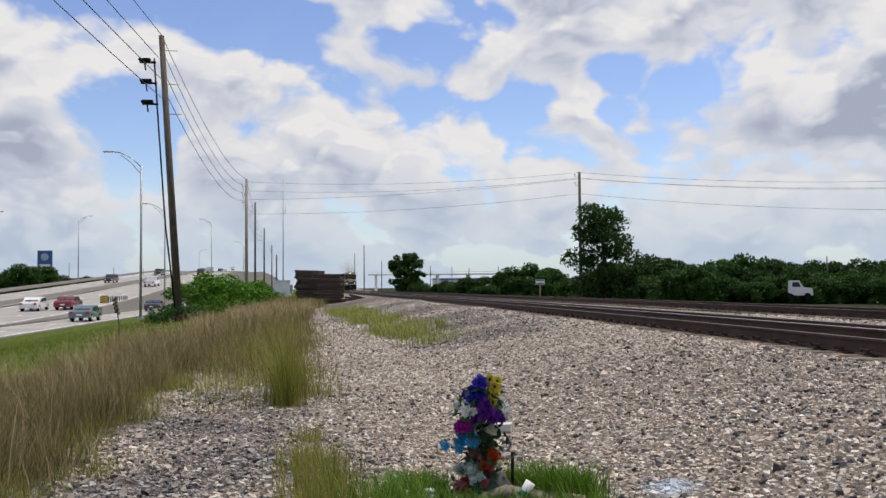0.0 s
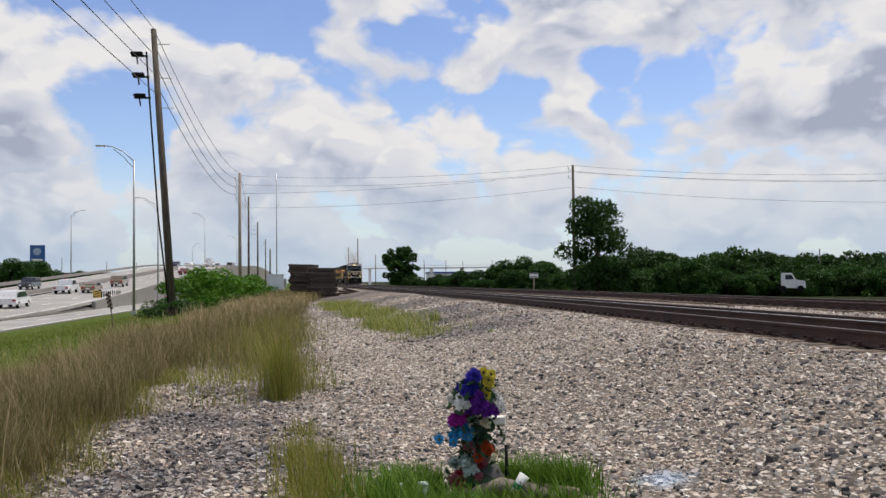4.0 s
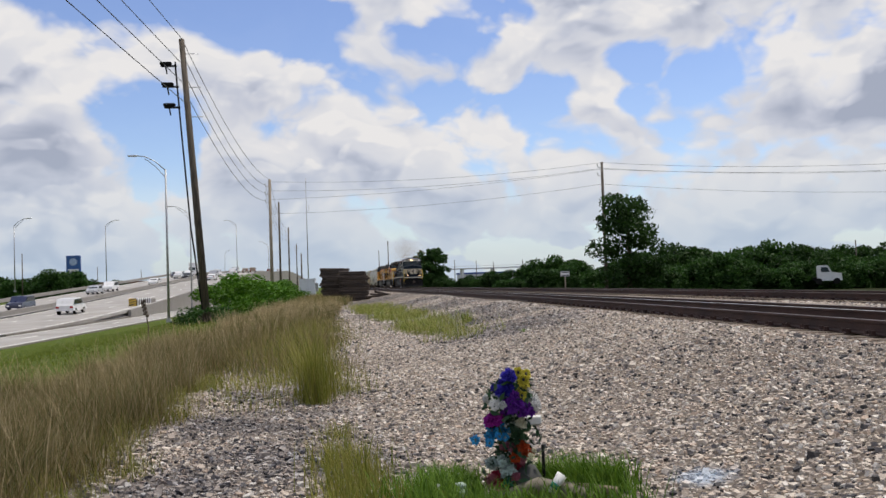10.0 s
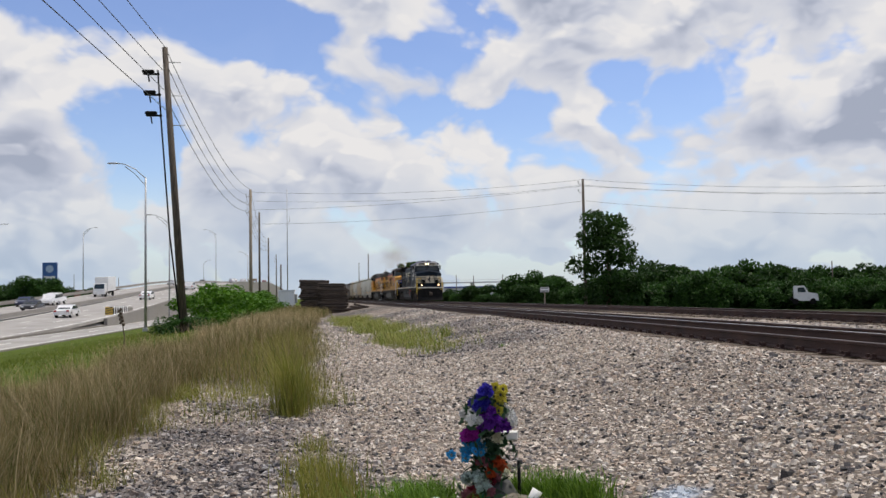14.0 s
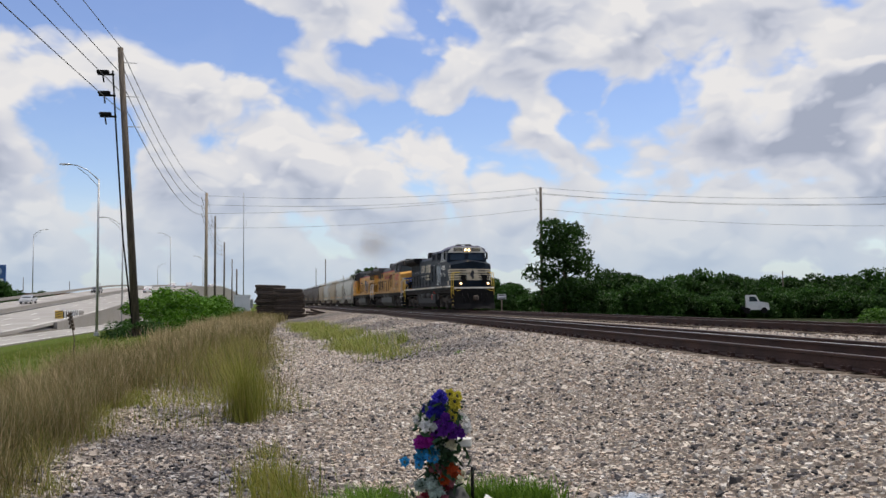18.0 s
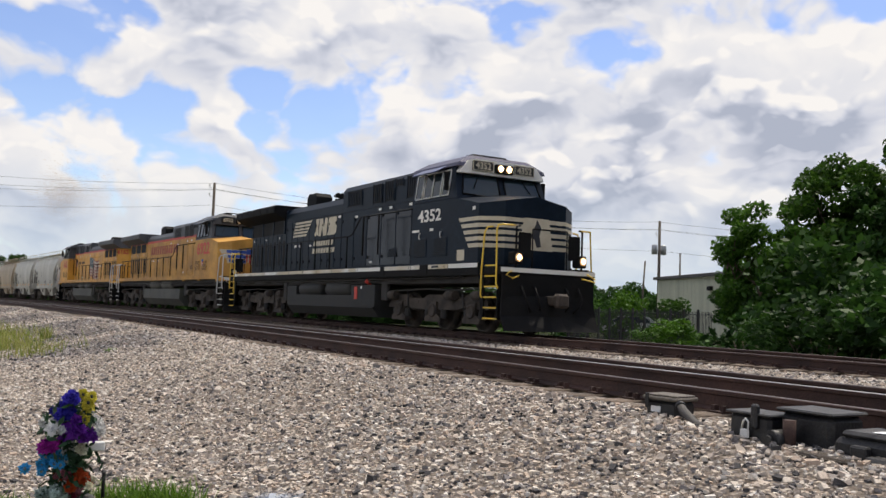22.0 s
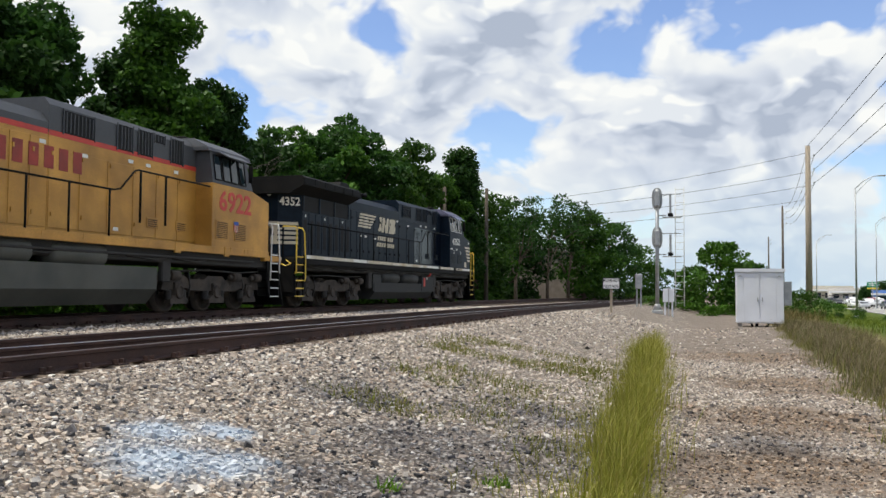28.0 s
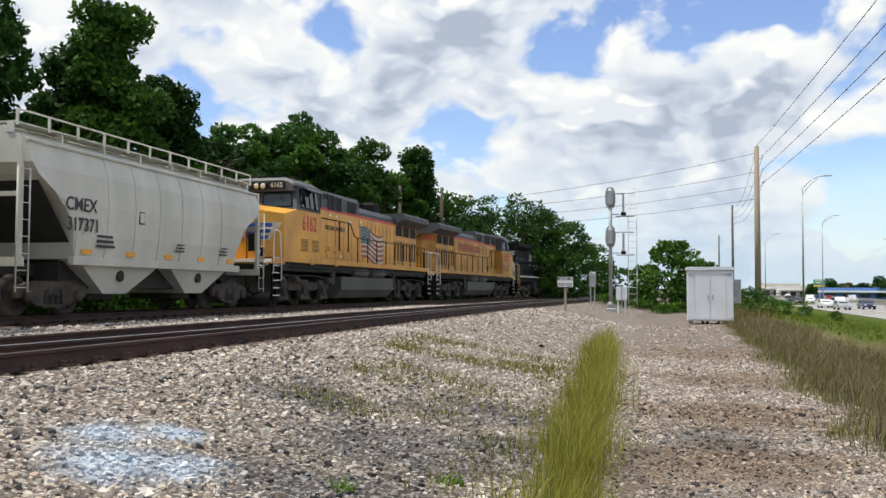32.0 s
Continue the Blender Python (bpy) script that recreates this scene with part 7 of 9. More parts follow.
    # strip between the wheel tracks, and clumps in the gravel
    c = [(-0.88, 11.8, 0.11, 420, 1.05), (-0.80, 12.5, 0.14, 220, 0.8), (-0.5, 12.9, 0.25, 200, 0.35), (-0.40, 7.5, 0.10, 220, 0.34), (-0.22, 6.5, 0.14, 420, 0.4), (-1.2, 14.4, 0.3, 260, 0.5), (-1.6, 17.0, 0.4, 300, 0.6), (-1.9, 20, 0.5, 320, 0.6), (-0.45, 9.0, 0.10, 110, 0.22), (-0.2, 5.6, 0.16, 420, 0.32), (-1.7, 12.0, 0.5, 300, 0.3), (-2.0, 25, 0.7, 500, 0.8)]
    P = np.concatenate([np.column_stack([r.normal(x, s, n), r.normal(y, s * 1.3, n)]) for x, y, s, n, h in c])
    H = np.concatenate([np.full(n, h) for x, y, s, n, h in c])
    blades("weed_clump", P, H, 0.5, 0.0035, MIXED, "clumps of tall yellow-green weeds in the gravel", 10)
    p = np.concatenate([np.column_stack([r.normal(x, s, n), r.normal(y, s, n)]) for x, y, s, n in ((0.50, 6.3, 0.10, 700), (0.42, 6.1, 0.13, 500), (1.38, 6.25, 0.12, 900), (1.55, 6.15, 0.10, 500), (1.2, 6.35, 0.08, 300), (0.9, 5.8, 0.22, 420), (0.25, 5.75, 0.16, 500), (0.4, 5.4, 0.2, 420), (0.8, 5.4, 0.25, 300), (1.4, 5.7, 0.16, 300))])
    blades("green_grass", p, 0.27, 0.75, 0.005, LUSH, "tufts of fresh green grass round a wayside memorial", 11)
    ys = -4.0 - 21.5 * r.beta(1.0, 1.25, 8600)
    p = np.column_stack([0.55 + 0.037 * (-ys - 4) + r.normal(scale=0.15, size=len(ys)) * (1 + 0.4 * np.sin(ys * 1.9)), ys])
    blades("grass_strip", p, 0.62, 0.6, 0.004, grass_mat("yellow_green_grass", [(0.17, 0.19, 0.02), (0.30, 0.30, 0.045), (0.36, 0.32, 0.09), (0.22, 0.25, 0.03)]), "tall yellow-green grass strip between wheel tracks", 12)

    def patchy(x, y):
        return math.sin(x * 2.3 + y * 0.9) + math.sin(y * 2.1 - x * 1.1) > -0.35
    p = np.concatenate([tufted(2.0, 4.0, -13.6, -9.2, 60, 34, 0.16, r, patchy), tufted(1.3, 4.6, -18.5, -15.2, 150, 30, 0.2, r, patchy), tufted(0.9, 1.7, -15, -7, 40, 22, 0.16, r)])
    blades("low_weeds", p, 0.13, 1.0, 0.006, MIXED, "low sparse weeds creeping over the gravel", 13)
    p = np.concatenate([tufted(-1.8, 3.2, 21.5, 60, 1250, 15, 0.24, r, lambda x, y: abs(x - 2.1 + (y - 22) * 0.08) < 0.45 + 0.3 * math.sin(y * 0.7) + 0.01 * y), tufted(2.6, 2.9, 27, 28, 4, 20, 0.1, r)])
    blades("track_weeds", p, 0.42, 0.9, 0.008, grass_mat("rank_weed", [(0.09, 0.13, 0.02), (0.16, 0.20, 0.035), (0.26, 0.23, 0.08), (0.11, 0.15, 0.025)]), "patch of rank green weeds at the ballast foot", 14)
    p = np.concatenate([np.column_stack([r.normal(x, 0.06, 40), r.normal(y, 0.06, 40)]) for x, y in ((3.3, 20.0), (1.6, -7.4), (2.2, -6.6), (2.4, 4.3), (4.1, 3.0))])
    blades("low_weeds", p, 0.12, 0.8, 0.008, LUSH, "small green weeds between the stones", 15)


grasses()
st = thing("dry_stalk", "single dark dried seed stalk above the grass", "weed", (-6.9, 27.0, ground_z(-6.9, 27.0)))
part("stem", M().tube([(0, 0, -0.05), (0.04, 0.0, 0.5), (-0.03, 0, 0.9), (-0.12, 0, 1.3)], 0.018, n=5), BARK, st)
for k in range(9):
    part("seed_head", M().lathe([(0.006, 0), (0.04, 0.03), (0.03, 0.08), (0.004, 0.11)], centre=(-0.02 - 0.012 * k + 0.04 * (-1) ** k, 0.0, 0.8 + 0.055 * k), n=6), BARK, st)


# ---------------------------------------------------------------- road
ASPHALT = mat("pale_concrete_road", (0.30, 0.285, 0.265), 0.85, var=0.14, scale=0.25, bump=0.2, bscale=25, col2=(0.36, 0.345, 0.325))
CONCRETE = mat("grey_concrete_barrier", (0.30, 0.285, 0.265), 0.85, var=0.22, scale=0.5, bump=0.2, col2=(0.22, 0.205, 0.185))
KERB = mat("stained_kerb", (0.16, 0.145, 0.125), 0.9, var=0.3, scale=1.0)
LINE = mat("white_road_line", (0.75, 0.74, 0.70), 0.7, var=0.1)
GALV = mat("galvanised_steel", (0.36, 0.37, 0.38), 0.45, 0.6, var=0.15, scale=3)
WOOD_POLE = mat("creosoted_pole_wood", (0.075, 0.058, 0.045), 0.85, var=0.35, scale=3, bump=0.5, stretch=(6, 6, 0.6), col2=(0.13, 0.105, 0.08))
TAN_POLE = mat("pale_pole_wood", (0.30, 0.25, 0.19), 0.85, var=0.2, scale=3, bump=0.4, stretch=(6, 6, 0.6))
WIRE = mat("dark_wire", (0.03, 0.03, 0.032), 0.6)
CABINET = mat("pale_grey_cabinet_paint", (0.66, 0.68, 0.73), 0.5, var=0.06, scale=1.2, bump=0.03)
SIGN_WHITE = mat("white_sign_face", (0.80, 0.80, 0.80), 0.5, var=0.05)
TARMAC_DARK = mat("creosoted_old_tie", (0.050, 0.038, 0.032), 0.9, var=0.45, scale=3, bump=0.5, bscale=50, rnd=0.4, stretch=(2, 8, 8), col2=(0.10, 0.075, 0.06))


def lane(u, y):
    """World x of the road's cross position u at y."""
    return u + 0.6 * road_bend(y) - 0.035 * max(0.0, -y - 20)


def ramp_z(y):
    """Main lanes: level, then up to the overpass crest and down again."""
    t = (y - 85) / 12
    up = 0.042 * 12 * (math.log1p(math.exp(min(t, 40))) if t < 40 else t)
    over = max(0.0, y - 250)
    return -2.2 + up - min(0.00029 * over * over, 0.042 * over * 0.5 + 0.0) - (0.03 * max(0.0, y - 420))


def strip(name, u0, u1, zf, y0, y1, thick, material, label, category, top=0.0, kind="structure"):
    ys, y = [], y0
    while y < y1:
        ys.append(y)
        y += 10 if -150 < y < 400 else 40
    ys.append(y1)
    mb = M().loft([[(lane(u0, y), y, zf(y) + top - thick), (lane(u0, y), y, zf(y) + top), (lane(u1, y), y, zf(y) + top), (lane(u1, y), y, zf(y) + top - thick)] for y in ys])
    return one(name, mb, material, label, category, kind=kind)


def flat_z(y):
    return -2.2


strip("road", -20.2, -25.4, flat_z, -900, 420, 0.25, ASPHALT, "pale concrete frontage road", "road", 0.02)
strip("road", -25.8, -36.3, ramp_z, -900, 900, 0.3, ASPHALT, "pale concrete motorway lanes climbing to an overpass", "road", 0.03)
strip("road", -37.0, -48.0, ramp_z, -900, 900, 0.3, ASPHALT, "pale concrete motorway lanes, oncoming side", "road", 0.03)
strip("kerb", -25.4, -25.8, flat_z, 66, 132, 0.3, KERB, "weed-stained low kerb between frontage road and lanes", "kerb", 0.17)
strip("median_barrier", -36.35, -36.95, ramp_z, -900, 900, 0.5, CONCRETE, "low concrete median barrier with weeds at its foot", "barrier", 0.75)
strip("outer_barrier", -48.05, -48.5, ramp_z, -900, 900, 0.5, CONCRETE, "long concrete outer barrier of the motorway", "barrier", 0.85)
def wall_z(y):
    return ramp_z(y) + 0.3 * smooth(104, 165, y)


wall = strip("ramp_wall", -25.35, -25.75, wall_z, 104, 560, 12.0, CONCRETE, "concrete retaining wall of the overpass ramp", "wall", 0.03)
strip("shoulder_kerb", -20.0, -20.2, flat_z, -200, 300, 0.3, CONCRETE, "concrete edge of the frontage road", "kerb", 0.06)


def lines():
    mb = M()
    for u, zf, dash in ((-20.6, flat_z, 0), (-25.1, flat_z, 0), (-22.9, flat_z, 1), (-26.3, ramp_z, 0), (-29.5, ramp_z, 1), (-32.8, ramp_z, 1), (-36.0, ramp_z, 0), (-40.7, ramp_z, 1), (-44.3, ramp_z, 1), (-47.6, ramp_z, 0)):
        y = -250.0
        while y < 330:
            n = 3.2 if dash else 9.9
            a, b = (y, y + n)
            mb.add([(lane(u - 0.09, a), a, zf(a) + 0.036), (lane(u + 0.09, a), a, zf(a) + 0.036), (lane(u + 0.09, b), b, zf(b) + 0.036), (lane(u - 0.09, b), b, zf(b) + 0.036)], [(0, 1, 2, 3)])
            y += 12.0 if dash else 9.9
    for a in (58, 66, 74):
        mb.add([(lane(-25.0, a), a, -2.162), (lane(-28.5, a + 7), a + 7, -2.162), (lane(-28.5, a + 7.5), a + 7.5, -2.162), (lane(-25.0, a + 0.5), a + 0.5, -2.162)], [(0, 1, 2, 3)])
    one("road_markings", mb, LINE, "worn white lane lines", "road marking", kind="stuff")


lines()


def gore():
    """Paved wedge between the frontage road and the climbing lanes."""
    ys = [80 + 4 * k for k in range(15)]
    mb = M().loft([[(lane(-25.75, y), y, -2.6), (lane(-25.8, y), y, -2.17 + 0.25 * smooth(84, 132, y) * (ramp_z(y) + 2.2)), (lane(-27.3, y), y, ramp_z(y) + 0.045), (lane(-27.5, y), y, ramp_z(y) - 0.3)] for y in ys])
    one("gore", mb, ASPHALT, "pale paved wedge between ramp and frontage road", "pavement", kind="structure")


gore()


def crash_cushion():
    t = thing("crash_cushion", "row of dark rubber drums and white posts with striped nose plate", "crash cushion", (lane(-27.0, 112), 112, ramp_z(112) - 0.12))
    for k in range(7):
        part("drum_bay", M().box(-0.4, 0.4, k * 1.0, k * 1.0 + 0.6, 0.05, 0.95, 0.05), BLACK_DULL, t)
        part("side_post", M().box(0.42, 0.5, k * 1.0 + 0.6, k * 1.0 + 0.85, 0.0, 1.15, 0.01), SIGN_WHITE, t)
    part("nose_plate", M().box(-0.45, 0.45, -0.12, -0.06, 0.1, 1.1, 0.01), mat("yellow_nose", (0.65, 0.42, 0.05), 0.5), t)
    for k in range(3):
        part("chevron", M().add([(-0.45, -0.125, 0.2 + k * 0.3), (0.45, -0.125, 0.4 + k * 0.3), (0.45, -0.125, 0.52 + k * 0.3), (-0.45, -0.125, 0.32 + k * 0.3)], [(0, 1, 2, 3)]), INK, t)
    part("concrete_block", M().box(-0.5, 0.5, 7.1, 9.5, 0, 1.0, 0.08), CONCRETE, t)


crash_cushion()


def street_lamp(x, y, z0, top, arm, label="tall galvanised street lamp with a curved arm"):
    t = thing("street_lamp", label, "street lamp", (x, y, z0), group="street lamps of the motorway")
    h = top - z0
    part("pole", M().cyl((0, 0, 0), (0, 0, h), 0.13, 0.075, n=10), GALV, t)
    part("base", M().box(-0.22, 0.22, -0.22, 0.22, 0, 0.3, 0.03), GALV, t)
    part("arm", M().tube([(0, 0, h - 0.1), (arm * 0.35, 0, h + 0.75), (arm * 0.7, 0, h + 1.2), (arm, 0, h + 1.3)], 0.05).tube([(0, 0, h - 0.75), (arm * 0.35, 0, h + 0.30), (arm * 0.7, 0, h + 1.0)], 0.035), GALV, t)
    part("lamp_head", M().box(arm - 0.1 if arm > 0 else arm - 0.75, arm + 0.75 if arm > 0 else arm + 0.1, -0.14, 0.14, h + 1.22, h + 1.36, 0.05), GALV, t)


for az, d, z0, top, arm in ((13.05, 84, -2.1, 11.8, -2.6), (11.65, 132, -2.1, 11.6, -2.6), (16.6, 235, 3.0, 17.6, 2.6), (8.85, 250, -1.5, 18.5, -2.6), (9.6, 420, 6, 17.5, 2.6), (21.6, 190, 1.6, 14.5, 2.6), (6.9, 330, 2, 16.5, -2.6),
                            (171.3, 108, -2.0, 12.3, -2.4), (170.2, 190, -2.2, 14.2, -2.4), (173.4, 210, -2.2, 12.0, -2.4), (166.2, 230, -2.2, 11.5, 2.4)):
    x, y = polar(az, d)
    street_lamp(x, y, z0, top, arm)


# ---------------------------------------------------------------- poles and wires
def utility_pole(x, y, top, lean=0.0, r=0.17, material=WOOD_POLE, brackets=(), side=-1, label="weathered wooden utility pole with side insulators", gear=False):
    z0 = ground_z(x, y) - 0.3
    t = thing("utility_pole", label, "utility pole", (x, y, z0), group="utility poles")
    h = top - z0
    part("shaft", M().cyl((0, 0, 0), (lean, 0, h), r, r * 0.68, n=12), material, t)
    for b in brackets:
        f = (b - z0) / h
        ib = part("bracket", M().tube([(lean * f, 0, b - z0 - 0.12), (lean * f + side * 0.45, 0, b - z0 - 0.10), (lean * f + side * 0.5, 0, b - z0 + 0.06)], 0.03), GALV, t)
        part("insulator", M().lathe([(0.03, 0), (0.07, 0.05), (0.04, 0.09), (0.065, 0.13), (0.03, 0.2)], centre=(lean * f + side * 0.5, 0, b - z0 + 0.04), n=8), GALV, ib)
    if gear:
        for k, b in enumerate((11.95, 10.9, 9.85)):
            f = (b - z0) / h
            X = lean * f
            g = part("switch_arm", M().box(X - 1.15, X - 0.35, -0.06, 0.06, b - z0, b - z0 + 0.09, 0.02), BLACK_DULL, t)
            part("switch_blade", M().box(X - 1.2, X - 0.6, -0.1, 0.1, b - z0 + 0.09, b - z0 + 0.26, 0.05).tube([(X - 0.9, 0, b - z0), (X - 0.85, 0, b - z0 - 0.35)], 0.04), BLACK_DULL, g)
        a, c = (9.6 - z0) / h, (12.2 - z0) / h
        part("conduit", M().tube([(lean * c - 0.42, 0, 12.2 - z0), (lean * a - 0.42, 0, 9.6 - z0), (lean * 0.35 - 0.38, 0, h * 0.35), (-0.2, -0.12, 1.0)], 0.045), BLACK_DULL, t)
        for b in (12.6, 10.9, 9.4):
            f = (b - z0) / h
            part("spacer", M().tube([(lean * f, 0, b - z0), (lean * f + 0.75, 0, b - z0)], 0.02), GALV, t)
    return t


def wire(a, b, sag, r=0.018, label="thin dark overhead wire"):
    a, b = Vector(a), Vector(b)
    pts = [tuple(a.lerp(b, k / 14) - Vector((0, 0, sag * 4 * (k / 14) * (1 - k / 14)))) for k in range(15)]
    tagged(one("overhead_wire", M().tube(pts, r, n=4), WIRE), label, "wire", group="overhead wires")


pa, pb, pc = (-8.55, 45.0), (-11.8, 100.2), (-8.94, -83.2)
utility_pole(*pa, 13.35, lean=-0.95, r=0.20, brackets=(), gear=True, label="tall leaning dark wooden pole with switch gear")
utility_pole(*pb, 12.9, r=0.21, material=TAN_POLE, brackets=(12.2, 11.3, 10.4))
utility_pole(-13.2, 122, 12.4, r=0.16, brackets=(11.7, 11.1))
utility_pole(-17.1, 174, 12.4, r=0.18, brackets=(11.6, 10.8, 10.0))
utility_pole(-22, 245, 12.6, r=0.18, brackets=(11.6, 10.8))
utility_pole(-27, 320, 12.6, r=0.2)
utility_pole(-25.5, 300, 12.0, r=0.2)
utility_pole(*pc, 13.5, r=0.30, material=TAN_POLE, brackets=(12.5, 11.3, 10.1), label="thick pale wooden utility pole with three insulators")
utility_pole(-11.1, -134.5, 13.0, r=0.2, brackets=(12.0, 11.2, 10.4))
utility_pole(-14.0, -204, 12.8, r=0.2, brackets=(12.0, 11.2))
pr, pt = polar(-14.67, 96), polar(-43.13, 100)
utility_pole(*pr, 12.95, r=0.19, brackets=(12.5, 11.6))
utility_pole(*pt, 10.9, r=0.2, brackets=(9.4,), label="wooden pole carrying two grey transformers")
tx = thing("transformer", "pair of grey canister transformers on a pole", "transformer", (pt[0], pt[1], 7.2))
for s in (-0.7, 0.6):
    part("canister", M().lathe([(0.05, 0), (0.32, 0.02), (0.32, 0.95), (0.25, 1.05), (0.05, 1.08)], centre=(s, 0, 0), n=14), GALV, tx)
part("mount", M().box(-0.9, 0.8, -0.06, 0.06, 0.4, 0.52), GALV, tx)
utility_pole(*polar(-42.0, 108), 7.0, lean=0.7, r=0.13)
utility_pole(*polar(-47.1, 100), 8.2, r=0.15)
utility_pole(*polar(-44.4, 112), 8.2, r=0.14)
utility_pole(*polar(-22.3, 190), 5.6, r=0.12)
utility_pole(*polar(-29.3, 150), 5.0, r=0.12)
for az, d, top in ((-0.72, 242, 12.4), (-0.12, 300, 12.2), (-1.85, 330, 10.5), (-5.0, 340, 9.0), (-6.4, 380, 9.5), (-7.5, 380, 9.0), (-9.4, 300, 7.5), (-163.9, 60, 7.6), (-166.6, 66, 8.2), (21.2, 260, 12), (17.1, 400, 12), (14.6, 420, 11), (12.9, 460, 11)):
    utility_pole(*polar(az, d), top, r=0.17)
x, y = polar(4.43, 220)
mast = thing("radio_mast", "thin tall grey radio mast by an equipment cabinet", "mast", (x, y, -0.9))
part("lattice", M().cyl((0, 0, 0), (0, 0, 28.4), 0.16, 0.07, n=6), GALV, mast)
part("aerial", M().tube([(0, 0, 20.0), (0.6, 0, 20.4), (0.6, 0, 21.6)], 0.05), GALV, mast)

# long spans beside the line
for k, (za, zb, zc) in enumerate(((13.4, 12.9, 13.5), (12.2, 12.3, 12.6), (11.2, 11.4, 11.4), (10.2, 10.5, 10.2))):
    dx = 0.0 if k == 0 else 0.35
    fa = -0.95 * (za + 1.2) / 14.6
    A = (pa[0] + fa + dx * 0.4, pa[1], za)
    wire(A, (pb[0] - (0.5 if k else 0), pb[1], zb), 1.3)
    wire((pa[0] + fa - dx * 0.5, pa[1], za), (pc[0] - (0.5 if k else 0), pc[1], zc), 0.7)
    wire((pb[0] - (0.5 if k else 0), pb[1], zb), (-17.6, 174, 12.4 - 0.8 * k), 1.4, 0.02)
    wire((pc[0] - (0.5 if k else 0), pc[1], zc), (-11.6, -134.5, 12.9 - 0.8 * k), 1.2, 0.02)
for k, (zb, zr, zt, sg) in enumerate(((12.6, 12.9, 10.8, 0.7), (11.6, 12.3, 10.0, 0.7), (10.6, 12.2, 9.9, 0.5), (9.0, 10.6, 7.6, 0.6))):
    wire((pb[0], pb[1], zb), (pr[0], pr[1], zr), sg, 0.016)
    wire((pr[0], pr[1], zr), (pt[0], pt[1], zt), sg + 0.4, 0.016)
    wire((pt[0], pt[1], zt), (160, 40, zt), 1.5, 0.016)
qs = polar(-163.9, 60)
for k, (z0, z1) in enumerate(((12.9, 7.6), (11.2, 7.2), (10.0, 6.6), (8.8, 6.0))):
    wire((pc[0], pc[1], z0), (qs[0] + 10, qs[1] - 18, z1), 0.8, 0.02)


# ---------------------------------------------------------------- railway fixtures
def cabinet(x, y, rz, label):
    t = thing("equipment_cabinet", label, "equipment cabinet", (x, y, ground_z(x, y)), rz, group="relay cabinets")
    part("body", M().box(-0.98, 0.98, -0.6, 0.6, 0.16, 2.42, 0.02), CABINET, t)
    part("roof_cap", M().loft([[(-1.04, -0.68, 2.42), (1.04, -0.68, 2.42), (1.04, 0.68, 2.42), (-1.04, 0.68, 2.42)], [(-1.04, -0.68, 2.50), (1.04, -0.68, 2.50), (1.04, 0.68, 2.56), (-1.04, 0.68, 2.56)]]), CABINET, t)
    for a, b in ((-0.66, -0.02), (0.02, 0.66)):
        d = part("door", M().box(a, b, 0.6, 0.625, 0.22, 2.36, 0.008), CABINET, t)
        part("handle", M().box(b - 0.1 if b < 0.3 else a + 0.06, b - 0.06 if b < 0.3 else a + 0.1, 0.625, 0.66, 1.1, 1.3, 0.01), GALV, d)
    for s in (-0.82, 0.82):
        part("side_panel", M().box(s - 0.14, s + 0.14, 0.6, 0.618, 0.22, 2.36, 0.006), CABINET, t)
        part("lifting_eye", M().tube([(s - 0.06, 0.63, 2.2), (s, 0.66, 2.26), (s + 0.06, 0.63, 2.2)], 0.015), GALV, t)
        for yy in (-0.5, 0.5):
            part("foot", M().box(s - 0.07, s + 0.07, yy - 0.07, yy + 0.07, -0.05, 0.16), CONCRETE, t)
    for pts, rad in (([(-0.4, 0.1, 0.2), (-0.35, 0.3, 0.05), (-0.2, 0.5, -0.02)], 0.05), ([(0.1, 0.1, 0.2), (0.12, 0.2, 0.0)], 0.06), ([(0.35, 0.2, 0.2), (0.3, 0.35, 0.0)], 0.05)):
        part("cable", M().tube(pts, rad), BLACK_DULL, t)
    mb = part("meter_box", M().box(-1.32, -0.98, -0.1, 0.45, 0.95, 2.0, 0.015), GALV, t, "small grey side box")
    part("box_lid", M().box(-1.30, -1.02, 0.45, 0.465, 1.0, 1.95, 0.006), GALV, mb)


cabinet(-2.42, -42.4, 0, "white metal relay cabinet on short feet beside the service track")
cabinet(-8.75, 111.5, 180, "pale metal relay cabinet behind a stack of ties")


